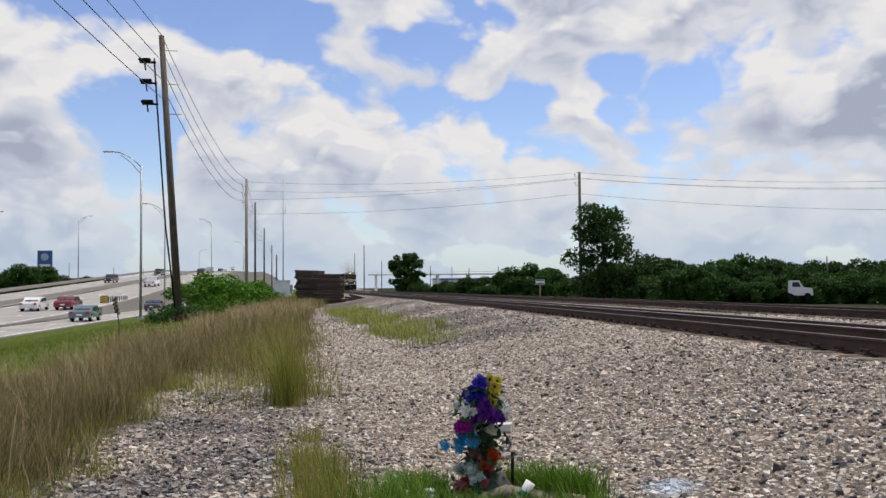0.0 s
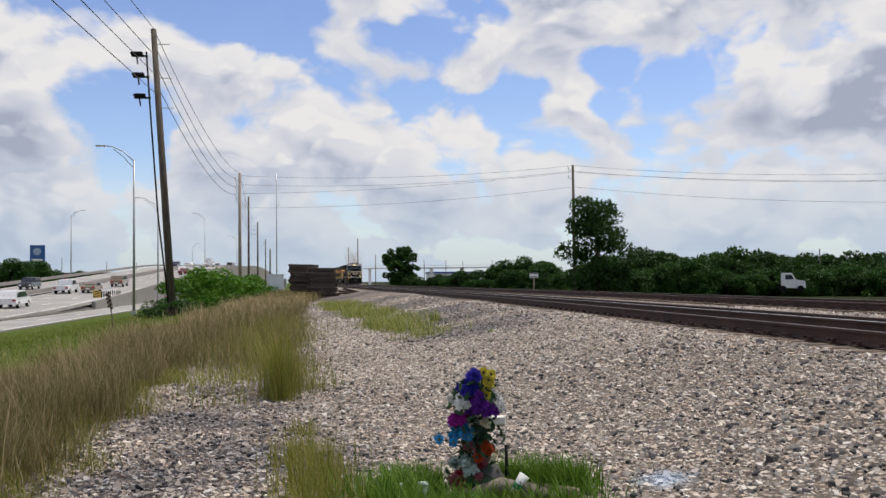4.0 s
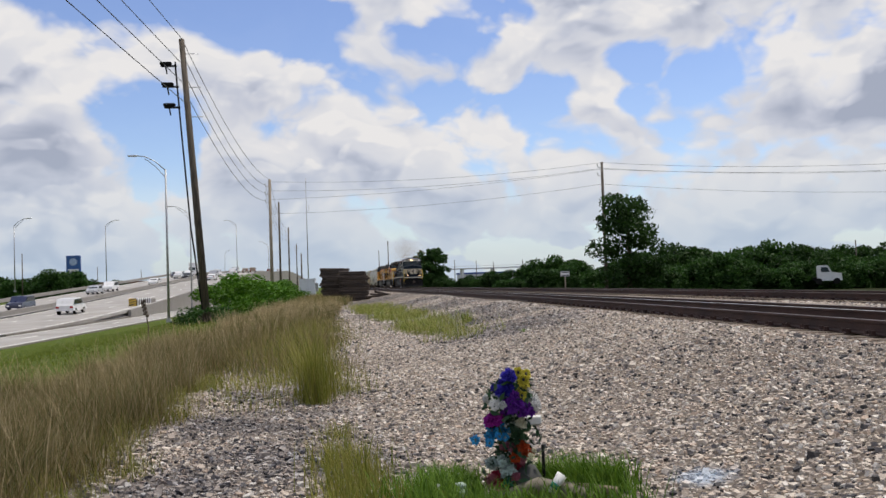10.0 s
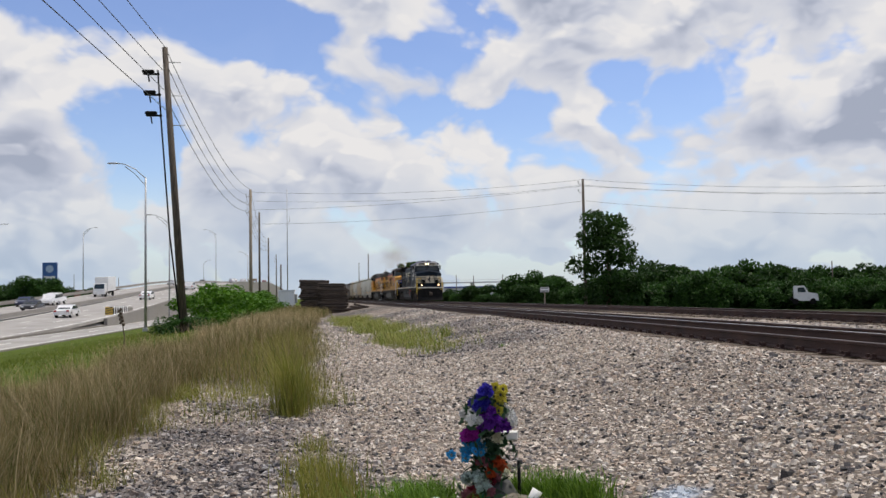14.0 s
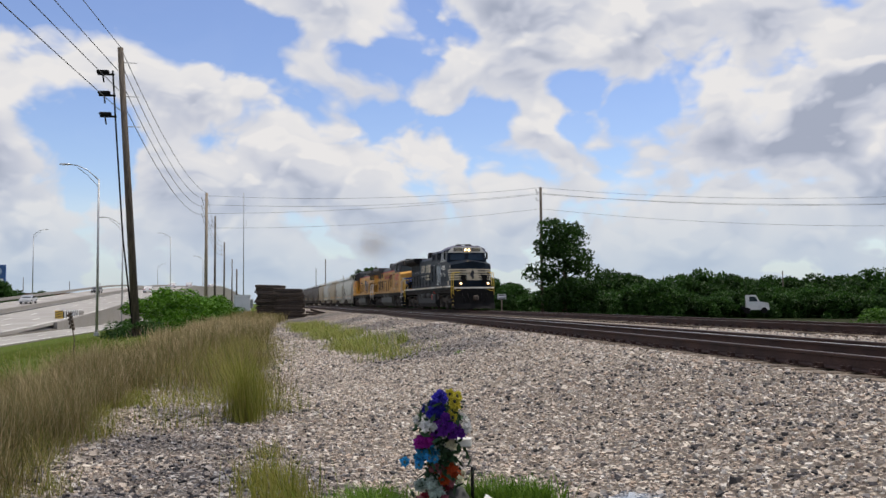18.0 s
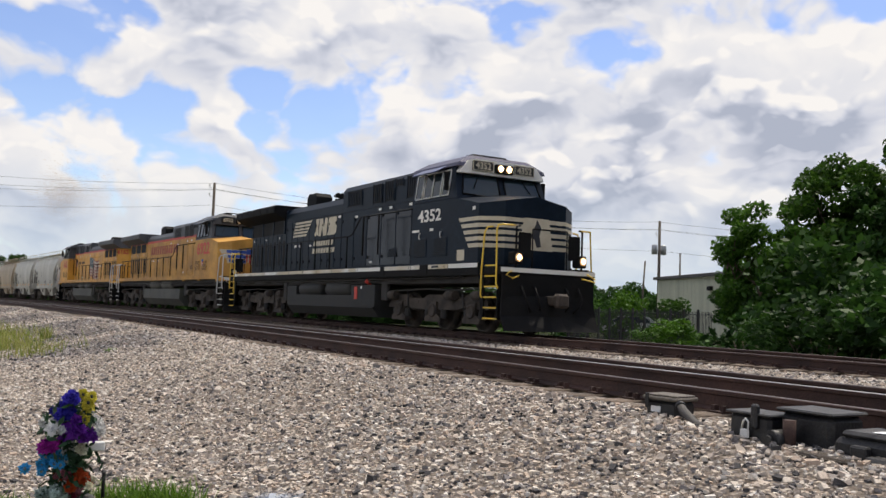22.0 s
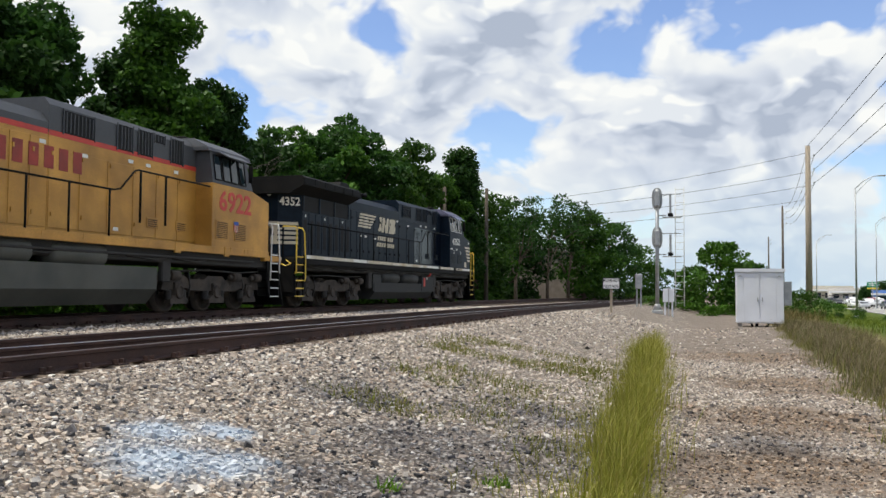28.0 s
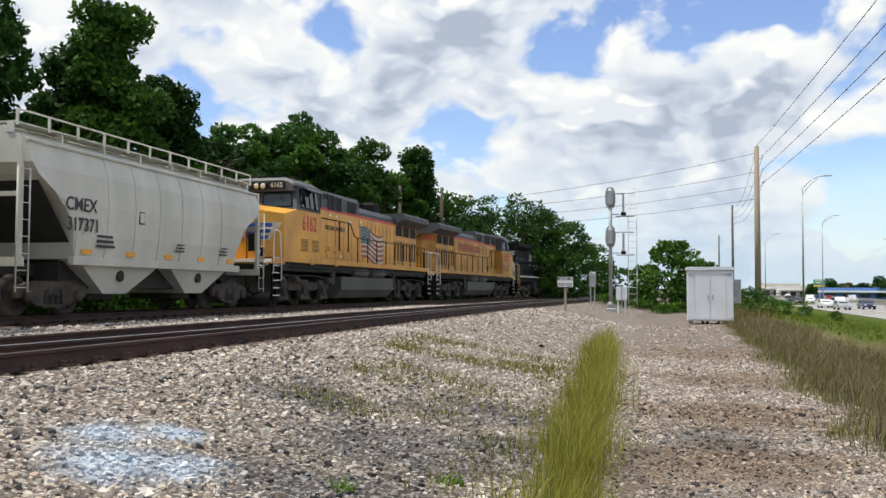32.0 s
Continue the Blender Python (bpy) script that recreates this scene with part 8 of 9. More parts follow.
def signal_mast():
    x, y = 2.4, -51.3
    t = thing("railway_signal", "grey signal mast with two oval heads and a ladder", "railway signal", (x, y, ground_z(x, y)))
    g = -ground_z(x, y)
    part("mast", M().cyl((0, 0, 0), (0, 0, 6.4 + g), 0.11, 0.10, n=12), GALV, t)
    part("base", M().box(-0.3, 0.3, -0.3, 0.3, -0.05, 0.18, 0.03).lathe([(0.26, 0.18), (0.14, 0.5), (0.12, 0.52)], n=12), GALV, t)
    for z in (5.85, 3.66):
        ov = []
        for yy in (-0.02, 0.02):
            ov.append([(0.29 * math.copysign(abs(math.cos(a)) ** 0.7, math.cos(a)), yy, z + g + 0.62 * math.copysign(abs(math.sin(a)) ** 0.85, math.sin(a))) for a in [k * math.pi / 12 for k in range(24)]])
        h = part("signal_head", M().loft(ov), mat("grey_signal_back", (0.30, 0.31, 0.32), 0.5), t)
        part("lamp_case", M().box(-0.16, 0.16, 0.02, 0.3, z + g - 0.45, z + g + 0.45, 0.06), GALV, h)
        for k in (-0.3, 0.0, 0.3):
            part("hood", M().cyl((0, -0.02, z + g + k), (0, -0.3, z + g + k), 0.12, n=12), BLACK_DULL, h)
        br = part("bracket", M().box(-1.3, 0.0, -0.03, 0.03, z + g + 0.22, z + g + 0.27).box(-0.5, 0.0, -0.05, 0.05, z + g - 0.95, z + g - 0.9).box(-1.3, -0.3, -0.25, 0.25, z + g - 1.06, z + g - 1.02), GALV, t)
        part("junction_box", M().box(-0.78, -0.66, -0.06, 0.06, z + g - 0.85, z + g + 0.2, 0.02), GALV, br)
        part("motor", M().lathe([(0.05, 0), (0.16, 0.02), (0.14, 0.18), (0.05, 0.2)], centre=(-0.72, 0, z + g - 1.0), n=10), BLACK_DULL, br)
    ld = M()
    for s in (-1.45, -0.98):
        ld.cyl((s, 0.05, 0.4), (s, 0.05, 6.5 + g), 0.022, n=5)
    for k in range(18):
        ld.cyl((-1.45, 0.05, 0.6 + 0.37 * k), (-0.98, 0.05, 0.6 + 0.37 * k), 0.015, n=4)
    part("ladder", ld, SILVER, t)


signal_mast()


def plate_sign(x, y, zc, w, h, rz, rows, label, posts=TAN_POLE):
    z0 = ground_z(x, y)
    t = thing("track_sign", label, "sign", (x, y, z0), rz, group="lineside signs")
    part("post", M().box(-0.055, 0.055, -0.05, 0.05, -0.1, zc - z0 + h / 2 - 0.02, 0.008), posts, t)
    p = part("plate", M().box(-w / 2, w / 2, -0.075, -0.055, zc - z0 - h / 2, zc - z0 + h / 2, 0.004), SIGN_WHITE, t, "white sign plate with dark border")
    bd = M()
    for a, b, c, d in ((-w / 2, w / 2, h / 2 - 0.03, h / 2), (-w / 2, w / 2, -h / 2, -h / 2 + 0.03), (-w / 2, -w / 2 + 0.03, -h / 2, h / 2), (w / 2 - 0.03, w / 2, -h / 2, h / 2)):
        bd.box(a, b, -0.079, -0.0755, zc - z0 + c, zc - z0 + d)
    part("border", bd, INK, p)
    n = len(rows)
    for k, tx in enumerate(rows):
        zz = zc - z0 + (h * 0.26) * (1 if k == 0 else -1) if n > 1 else zc - z0
        if tx:
            lettering("lettering", tx, h * 0.27, INK, p, (0, -0.082, zz), "-y", 0.01, min(1.0, w * 0.9 / (len(tx) * h * 0.27 * 0.86)))
        else:
            part("text_bar", M().box(-w * 0.38, w * 0.38, -0.081, -0.0755, zz - h * 0.09, zz + h * 0.09), INK, p)


plate_sign(4.03, -41.9, 1.02, 0.78, 0.52, 180, ("MOVEABLE", "POINT FROG"), "white sign lettered moveable point frog on a timber post")
sx, sy = polar(-12.07, 80)
plate_sign(sx, sy, 1.05, 0.85, 0.5, 0, ("", ""), "white trackside sign on a post, writing too small to read")
sx, sy = polar(-6.95, 150)
plate_sign(sx + 3, sy, 0.7, 0.7, 0.7, 0, ("",), "small white square marker sign by the track")
x, y = polar(-176.2, 55.6)
mk = thing("trackside_post", "pair of grey steel posts with a small box by the signal", "post", (x, y, ground_z(x, y)))
for s in (-0.12, 0.12):
    part("post", M().box(s - 0.04, s + 0.04, -0.04, 0.04, 0, 1.6), GALV, mk)
part("box", M().box(-0.2, 0.2, -0.1, 0.14, 1.1, 2.0, 0.03), GALV, mk)
x, y = polar(-178.0, 51.0)
bx = thing("junction_box", "white metal junction box on two posts", "junction box", (x, y, ground_z(x, y)))
part("case", M().box(-0.3, 0.3, -0.15, 0.15, 0.75, 1.5, 0.02), CABINET, bx)
part("strap", M().box(-0.03, 0.03, 0.15, 0.17, 0.0, 1.6), GALV, bx)
for s in (-0.2, 0.2):
    part("leg", M().box(s - 0.05, s + 0.05, -0.05, 0.05, -0.05, 0.75), CABINET, bx)
x, y = polar(-175.1, 72.5)
fj = thing("rail_joint_block", "rusty steel rail end with joint block", "rail joint", (6.35, -74.2, -0.25))
part("block", M().box(-0.5, 0.35, -1.2, 1.2, -0.1, 0.16, 0.04), RUST, fj)
part("tie_end", M().box(-1.4, 0.2, -0.3, 0.3, -0.12, 0.06, 0.02), TIE, fj)


def switch_machine():
    IRON = mat("oily_black_iron", (0.008, 0.009, 0.012), 0.5, var=0.35, scale=6, bump=0.3, col2=(0.020, 0.019, 0.019))
    LID = mat("weathered_grey_lid", (0.12, 0.105, 0.088), 0.8, var=0.3, scale=9, bump=0.4)
    OILY = mat("worn_oily_lid", (0.016, 0.016, 0.018), 0.5, var=0.4, scale=9, bump=0.2, col2=(0.045, 0.043, 0.041))
    OLD = mat("oil_soaked_timber", (0.045, 0.034, 0.024), 0.85, var=0.4, scale=6, bump=0.5, stretch=(6, 1, 6))
    b1 = thing("junction_box", "small black trackside box with weathered pale lid", "junction box", (5.66, 5.72, -0.27), rz=8)
    part("case", M().box(-0.13, 0.13, -0.17, 0.17, -0.05, 0.19, 0.03), IRON, b1)
    part("lid", M().box(-0.15, 0.15, -0.19, 0.19, 0.19, 0.225, 0.012), LID, b1)
    part("lid_top", M().box(-0.13, 0.13, -0.17, 0.17, 0.225, 0.24, 0.007), LID, b1)
    part("hasp", M().box(-0.185, -0.165, 0.09, 0.13, 0.12, 0.25, 0.008), IRON, b1)
    part("nameplate", M().box(-0.136, -0.13, 0.0, 0.10, 0.09, 0.14), SIGN_WHITE, b1)
    m = thing("switch_machine", "black oily switch machine with padlocked case beside the rail", "switch machine", (5.45, 4.22, -0.27))
    part("hose", M().tube([(0.12, 1.30, 0.17), (0.06, 1.18, 0.13), (0.0, 1.0, 0.06), (-0.03, 0.80, 0.02), (0.0, 0.52, 0.02)], 0.036, n=10), mat("grey_conduit", (0.075, 0.068, 0.062), 0.7, bump=0.4, bscale=80), m)
    part("hose_clamp", M().cyl((0.115, 1.28, 0.165), (0.095, 1.25, 0.155), 0.046, n=10), IRON, m)
    part("gear_case", M().box(-0.14, 0.12, 0.14, 0.52, -0.07, 0.215, 0.025), IRON, m)
    part("gear_lid", M().box(-0.16, 0.14, 0.12, 0.54, 0.215, 0.235, 0.008), OILY, m)
    part("hasp", M().box(-0.175, -0.12, 0.235, 0.295, 0.12, 0.30, 0.015), IRON, m)
    lk = part("padlock", M().box(-0.185, -0.160, 0.30, 0.38, 0.045, 0.115, 0.01), SILVER, m, "bright steel padlock")
    part("shackle", M().tube([(-0.172, 0.312, 0.11), (-0.172, 0.305, 0.165), (-0.172, 0.33, 0.19), (-0.172, 0.355, 0.165), (-0.172, 0.367, 0.11)], 0.008), SILVER, lk)
    part("crank_cover", M().cyl((-0.10, 0.06, 0.07), (-0.24, 0.06, 0.07), 0.075, n=14).cyl((-0.24, 0.06, 0.07), (-0.27, 0.06, 0.07), 0.04, n=10), IRON, m)
    part("motor_case", M().box(-0.03, 0.34, -0.28, 0.16, -0.05, 0.265, 0.04), IRON, m)
    part("motor_lid", M().box(-0.045, 0.355, -0.295, 0.175, 0.265, 0.29, 0.012), OILY, m)
    part("rod_case", M().box(-0.08, 0.34, -0.86, -0.32, -0.06, 0.15, 0.035), IRON, m)
    part("rod_case_lid", M().box(-0.06, 0.33, -0.80, -0.37, 0.15, 0.20, 0.022), OILY, m)
    part("bracket", M().box(-0.15, -0.08, -0.62, -0.50, 0.0, 0.12, 0.012), IRON, m)
    part("lower_case", M().box(-0.22, -0.02, -0.25, 0.13, -0.08, 0.035, 0.02), IRON, m)
    part("data_plate", M().box(-0.02, 0.09, -0.66, -0.58, 0.205, 0.209), SIGN_WHITE, m)
    part("timber_end", M().box(-0.36, -0.16, -0.62, -0.22, -0.09, 0.05, 0.015), OLD, m)
    part("end_case", M().box(-0.24, 0.06, -0.98, -0.64, -0.10, 0.07, 0.03), IRON, m)
    part("clevis_box", M().box(0.10, 0.30, -0.98, -0.86, 0.08, 0.20, 0.02), RUST, m)
    part("link_rod", M().tube([(0.2, -0.95, 0.1), (0.24, -1.15, 0.09), (0.14, -1.30, 0.0), (0.10, -1.38, -0.08)], 0.03, n=6), RUST, m)
    part("latch_post", M().cyl((-0.13, -0.02, -0.05), (-0.13, -0.02, 0.22), 0.045, n=8), RUST, m)
    for yy in (0.44, 0.22, -0.3):
        part("anchor_bolt", M().cyl((-0.19, yy, -0.07), (-0.19, yy, -0.02), 0.02, n=6), STEEL, m)
    part("timber_block", M().box(-0.26, 2.9, 0.12, 0.36, -0.16, -0.065, 0.02), OLD, m)
    part("timber_block", M().box(-0.30, 2.9, -0.62, -0.38, -0.14, -0.045, 0.02), OLD, m)
    for yy, a in ((-0.35, 0.05), (-0.62, 0.02), (0.25, 0.06)):
        part("throw_rod", M().box(0.3, 2.6, yy - 0.025, yy + 0.025, a - 0.03, a + 0.02), RUST, m)
    part("lug", M().box(0.32, 0.5, -0.9, -0.68, 0.0, 0.17, 0.03), RUST, m)
    part("cable", M().tube([(0.35, -0.7, 0.05), (0.45, -1.0, 0.1), (0.5, -1.2, -0.02), (0.4, -1.35, -0.03)], 0.02), BLACK_DULL, m)
    wd = thing("tall_weed", "single thin green weed in flower beside the rail", "weed", (5.6, 3.08, -0.27))
    part("stem", M().tube([(0, 0, -0.05), (0.02, 0.01, 0.25), (0.0, 0.03, 0.52)], 0.006, n=5), LEAF_BRIGHT, wd)
    r = np.random.default_rng(4)
    c = np.column_stack([r.normal(0, 0.03, 30), r.normal(0.02, 0.03, 30), r.uniform(0.2, 0.52, 30)])
    part("leaves", quads_mesh("leaves", c, rand_dirs(r, 30) * 0.03, rand_dirs(r, 30) * 0.015, grass_mat("weed_leaf", [(0.15, 0.2, 0.04), (0.35, 0.35, 0.08)])), LEAF_BRIGHT, wd)


switch_machine()


# ---------------------------------------------------------------- stack of old ties
def tie_stack(x0, y0, layers, deep, label, seed):
    r = random.Random(seed)
    t = thing("tie_stack", label, "tie stack", (x0, y0, ground_z(x0, y0)))
    kinds = [M().box(-a, b, -0.115, 0.115, -0.09, 0.09, 0.025).mesh("old_tie", TARMAC_DARK) for a, b in ((1.3, 1.3), (1.22, 1.36), (1.38, 1.2), (1.05, 1.3), (1.3, 1.0))]
    tilt = 0.0
    for k in range(layers):
        tilt += r.uniform(-0.012, 0.016)
        for j in range(deep):
            if k > layers - 3 and r.random() < 0.3:
                continue
            ob = new("old_tie", r.choice(kinds))
            ob.parent = t
            ob.location = (r.uniform(-0.2, 0.2) - 0.015 * k, j * 0.25 + r.uniform(-0.07, 0.07), 0.06 + k * 0.192 + r.uniform(-0.025, 0.025))
            ob.rotation_euler = (r.uniform(-0.08, 0.08), tilt + r.uniform(-0.025, 0.025), r.uniform(-0.07, 0.07))
    return t


tie_stack(-3.95, 86.0, 17, 5, "tall stack of dark weathered railway ties", 1)
tie_stack(-2.15, 84.6, 15, 5, "stack of dark weathered railway ties", 2)
lo = thing("loose_ties", "a few broken ties fallen beside the stack", "ties", (-0.2, 84.2, ground_z(-0.2, 84.2)))
for k, (a, b, c) in enumerate(((0, 0, 20), (0.4, 0.4, -15), (0.7, -0.2, 35))):
    p = part("old_tie", M().box(-1.0, 1.0, -0.115, 0.115, -0.09, 0.09, 0.02), TARMAC_DARK, lo, at=(a, b, 0.12 + 0.12 * k))
    p.rotation_euler = (0, 0.1 * k, radians(c))


# ---------------------------------------------------------------- wayside memorial
def memorial():
    t = thing("memorial_cross", "white wayside cross wound with bright artificial flowers", "memorial cross", (0.87, 6.22, ground_z(0.87, 6.22)))
    WHITE_PVC = mat("white_plastic", (0.78, 0.78, 0.76), 0.4, var=0.06)
    part("upright", M().box(-0.045, 0.045, -0.02, 0.02, -0.05, 0.86, 0.008), WHITE_PVC, t)
    part("crossbar", M().box(-0.17, 0.24, -0.022, 0.022, 0.50, 0.56, 0.008), WHITE_PVC, t)
    cols = {n: leaf_mat(n + "_petal", tuple(c * 0.7 for c in col), col, 0.6) for n, col in dict(indigo=(0.05, 0.04, 0.42), violet=(0.17, 0.03, 0.38), magenta=(0.32, 0.02, 0.28), cyan=(0.05, 0.36, 0.68), lemon=(0.62, 0.55, 0.07), cream=(0.70, 0.68, 0.50),
                                                                                                      orange=(0.45, 0.07, 0.02), pale=(0.52, 0.62, 0.58), crimson=(0.25, 0.02, 0.04), rose=(0.40, 0.14, 0.18), white=(0.75, 0.75, 0.74), teal=(0.02, 0.24, 0.18)).items()}
    core = mat("flower_core", (0.30, 0.24, 0.05), 0.8)
    r = np.random.default_rng(12)

    def flower(c, rad, col, petals=9, layers=2):
        mb = M()
        c = Vector(c)
        ax = (Vector((c.x * 2.0, -0.9, 0.25)) + Vector(r.normal(size=3)) * 0.25).normalized()
        u = ax.orthogonal().normalized()
        w = ax.cross(u)
        for L_ in range(layers):
            for k in range(petals):
                a = 6.283 * (k + 0.5 * L_) / petals + r.uniform(-0.15, 0.15)
                d = math.cos(a) * u + math.sin(a) * w
                s = ax.cross(d)
                q = rad * (1 - 0.3 * L_) * r.uniform(0.85, 1.15)
                b = c + d * rad * 0.1
                mid = c + d * q * 0.6 + ax * rad * (0.15 + 0.25 * L_)
                tip = c + d * q + ax * rad * (0.05 + 0.35 * L_ + r.uniform(-0.1, 0.1))
                mb.add([b, mid + s * q * 0.3, tip, mid - s * q * 0.3], [(0, 1, 2, 3)])
        f = part("flower", mb, cols[col], t)
        part("flower_core", M().lathe([(0.01, -0.01), (rad * 0.22, 0.0), (rad * 0.18, rad * 0.2), (0.005, rad * 0.26)], n=8, centre=tuple(c + ax * rad * 0.1)), {"lemon": INK, "cyan": core}.get(col, cols[col]), f)

    spec = [("indigo", -0.035, 0.83, 0.05, 6, 0.035), ("lemon", 0.075, 0.84, 0.06, 3, 0.025), ("lemon", 0.085, 0.73, 0.06, 2, 0.02), ("indigo", -0.045, 0.75, 0.05, 6, 0.03), ("indigo", 0.0, 0.87, 0.04, 3, 0.02), ("violet", 0.0, 0.655, 0.075, 7, 0.035),
            ("violet", 0.07, 0.61, 0.065, 4, 0.03), ("magenta", -0.125, 0.56, 0.055, 7, 0.035), ("cyan", -0.13, 0.45, 0.05, 9, 0.04), ("cyan", -0.05, 0.45, 0.04, 3, 0.02), ("cream", 0.06, 0.53, 0.045, 3, 0.015), ("orange", 0.045, 0.335, 0.05, 7, 0.035),
            ("rose", -0.02, 0.38, 0.035, 4, 0.03), ("pale", -0.06, 0.26, 0.055, 7, 0.035), ("crimson", -0.03, 0.19, 0.05, 5, 0.045), ("rose", 0.04, 0.18, 0.05, 6, 0.04), ("rose", -0.15, 0.13, 0.045, 6, 0.035), ("white", 0.16, 0.67, 0.055, 4, 0.02),
            ("white", -0.10, 0.67, 0.055, 4, 0.025), ("teal", -0.02, 0.06, 0.06, 6, 0.04), ("pale", 0.06, 0.10, 0.03, 2, 0.02), ("cream", 0.12, 0.30, 0.035, 2, 0.02)]
    for col, x, z, rad, n, sp in spec:
        for _ in range(round(1.6 * n)):
            flower((x + 0.02 + r.normal(0, sp * 0.95), -0.06 + r.normal(0, 0.035), z + r.normal(0, sp * 0.95)), rad * r.uniform(0.6, 0.95), col, 9 if col != "lemon" else 13, 3 if col != "lemon" else 2)
    c = np.column_stack([r.normal(0.02, 0.07, 900), r.normal(-0.01, 0.05, 900), r.uniform(0.0, 0.82, 900)])
    part("leaves", quads_mesh("leaves", c, rand_dirs(r, 900) * 0.042, rand_dirs(r, 900) * 0.02, leaf_mat("silk_leaf", (0.012, 0.03, 0.015), (0.04, 0.09, 0.045))), LEAF_DARK, t)
    z0 = ground_z(0.87, 6.22)
    cup = thing("paper_cup", "crushed white cup with a green band lying on its side", "cup", (1.16, 6.0, z0 + 0.12))
    part("cup", M().cyl((-0.04, 0, -0.05), (0.04, 0, 0.07), 0.027, 0.037, n=12), WHITE_PVC, cup)
    part("band", M().cyl((-0.02, -0.002, -0.02), (0.0, -0.002, 0.01), 0.0325, 0.0345, n=12), cols["teal"], cup)
    one("driftwood", M().tube([(-0.28, 0, 0.05), (0, 0.05, 0.1), (0.2, -0.02, 0.06), (0.36, -0.1, 0.03)], [0.03, 0.06, 0.07, 0.05], n=7), mat("grey_driftwood", (0.22, 0.19, 0.15), 0.9), "grey weathered wood at the cross's foot", "wood", (1.05, 6.05, z0))
    one("wood_scrap", M().box(-0.03, 0.03, -0.25, 0.25, 0.0, 0.05, 0.01), mat("brown_scrap", (0.20, 0.16, 0.11), 0.9), "split brown board lying in grass", "board", (1.36, 6.05, z0 + 0.06), rz=50)
    one("dark_stone", M().lathe([(0.02, 0.0), (0.12, 0.02), (0.13, 0.12), (0.07, 0.22), (0.01, 0.24)], n=8), mat("dark_stone", (0.05, 0.052, 0.05), 0.8), "dark rounded stone behind the flowers", "stone", (0.98, 6.2, z0))
    one("stake", M().cyl((0, 0, -0.05), (0, 0, 0.35), 0.012, n=6), BLACK_DULL, "thin black stake beside the cross", "stake", (1.12, 6.25, z0))
    jar = thing("glass_jar", "small clear jar standing in the grass", "jar", (0.50, 5.95, z0))
    part("jar", M().lathe([(0.04, 0.0), (0.048, 0.02), (0.048, 0.12), (0.035, 0.15)], n=12), glass_mat("cloudy_glass", (0.35, 0.42, 0.36), 0.2), jar)
    part("lid", M().lathe([(0.037, 0.15), (0.037, 0.175), (0.005, 0.177)], n=12), cols["pale"], jar)
    bt = thing("small_bottle", "orange and white plastic bottle in the grass", "bottle", (0.36, 5.95, z0))
    part("bottle", M().lathe([(0.035, 0), (0.04, 0.02), (0.04, 0.1), (0.018, 0.14)], n=10), cols["orange"], bt)
    part("cap", M().lathe([(0.018, 0.14), (0.018, 0.175), (0.004, 0.177)], n=10), WHITE_PVC, bt)


memorial()


# ---------------------------------------------------------------- yard beyond the tracks
FENCE = mat("black_fence_iron", (0.015, 0.015, 0.016), 0.5)
fn = thing("yard_fence", "black iron picket fence along the yard", "fence", (0, 0, 0))
P0, P1 = polar(-37.6, 53), polar(-46.5, 44)
for k in range(12):
    a, b = k / 12, (k + 1) / 12
    xa, ya, xb, yb = P0[0] + (P1[0] - P0[0]) * a, P0[1] + (P1[1] - P0[1]) * a, P0[0] + (P1[0] - P0[0]) * b, P0[1] + (P1[1] - P0[1]) * b
    part("fence_post", M().box(xa - 0.04, xa + 0.04, ya - 0.04, ya + 0.04, -1.05, 0.95), FENCE, fn)
    pk = part("fence_rail", M().tube([(xa, ya, 0.7), (xb, yb, 0.7)], 0.02, n=4), FENCE, fn)
    part("fence_rail", M().tube([(xa, ya, -0.75), (xb, yb, -0.75)], 0.02, n=4), FENCE, fn)
    for j in range(1, 10):
        X, Y_ = xa + (xb - xa) * j / 10, ya + (yb - ya) * j / 10
        part("picket", M().box(X - 0.012, X + 0.012, Y_ - 0.012, Y_ + 0.012, -0.95, 0.85), FENCE, pk)
bd = thing("warehouse", "low pale green metal warehouse behind trees", "building", (51.5, 46.2, -1.0), rz=-22.5)
SIDING = mat("pale_green_siding", (0.46, 0.47, 0.36), 0.7, var=0.12, scale=0.4, stretch=(3, 3, 0.2))
part("wall", M().box(0, 14, 0, 17.2, 0, 4.85), SIDING, bd)
for k in range(30):
    part("siding_rib", M().box(-0.03, 0.0, 0.28 + k * 0.58, 0.33 + k * 0.58, 0, 4.8), SIDING, bd)
part("roof", M().loft([[(-0.35, -0.3, 4.85), (14.3, -0.3, 4.85), (14.3, 17.5, 4.85), (-0.35, 17.5, 4.85)], [(-0.35, -0.3, 5.1), (14.3, -0.3, 5.4), (14.3, 17.5, 5.4), (-0.35, 17.5, 5.1)]]), mat("dark_eave", (0.06, 0.055, 0.05), 0.7), bd)
part("wall_lamp", M().box(-0.3, -0.03, 4.9, 5.6, 3.7, 4.05, 0.05), BLACK_DULL, bd)
bx, by = polar(-169.4, 96)
b2 = thing("warehouse", "grey-tan metal building half hidden by trees", "building", (bx, by, -1.0))
part("wall", M().box(-6, 7, -4, 6, 0, 5.6), mat("tan_siding", (0.20, 0.17, 0.14), 0.8, var=0.2), b2)
part("roof", M().loft([[(-6.2, -4.2, 5.6), (7.2, -4.2, 5.6), (7.2, 6.2, 5.6), (-6.2, 6.2, 5.6)], [(-6.2, 1, 6.6), (7.2, 1, 6.6), (7.2, 1.2, 6.6), (-6.2, 1.2, 6.6)]]), mat("brown_metal_roof", (0.10, 0.09, 0.08), 0.8), b2)
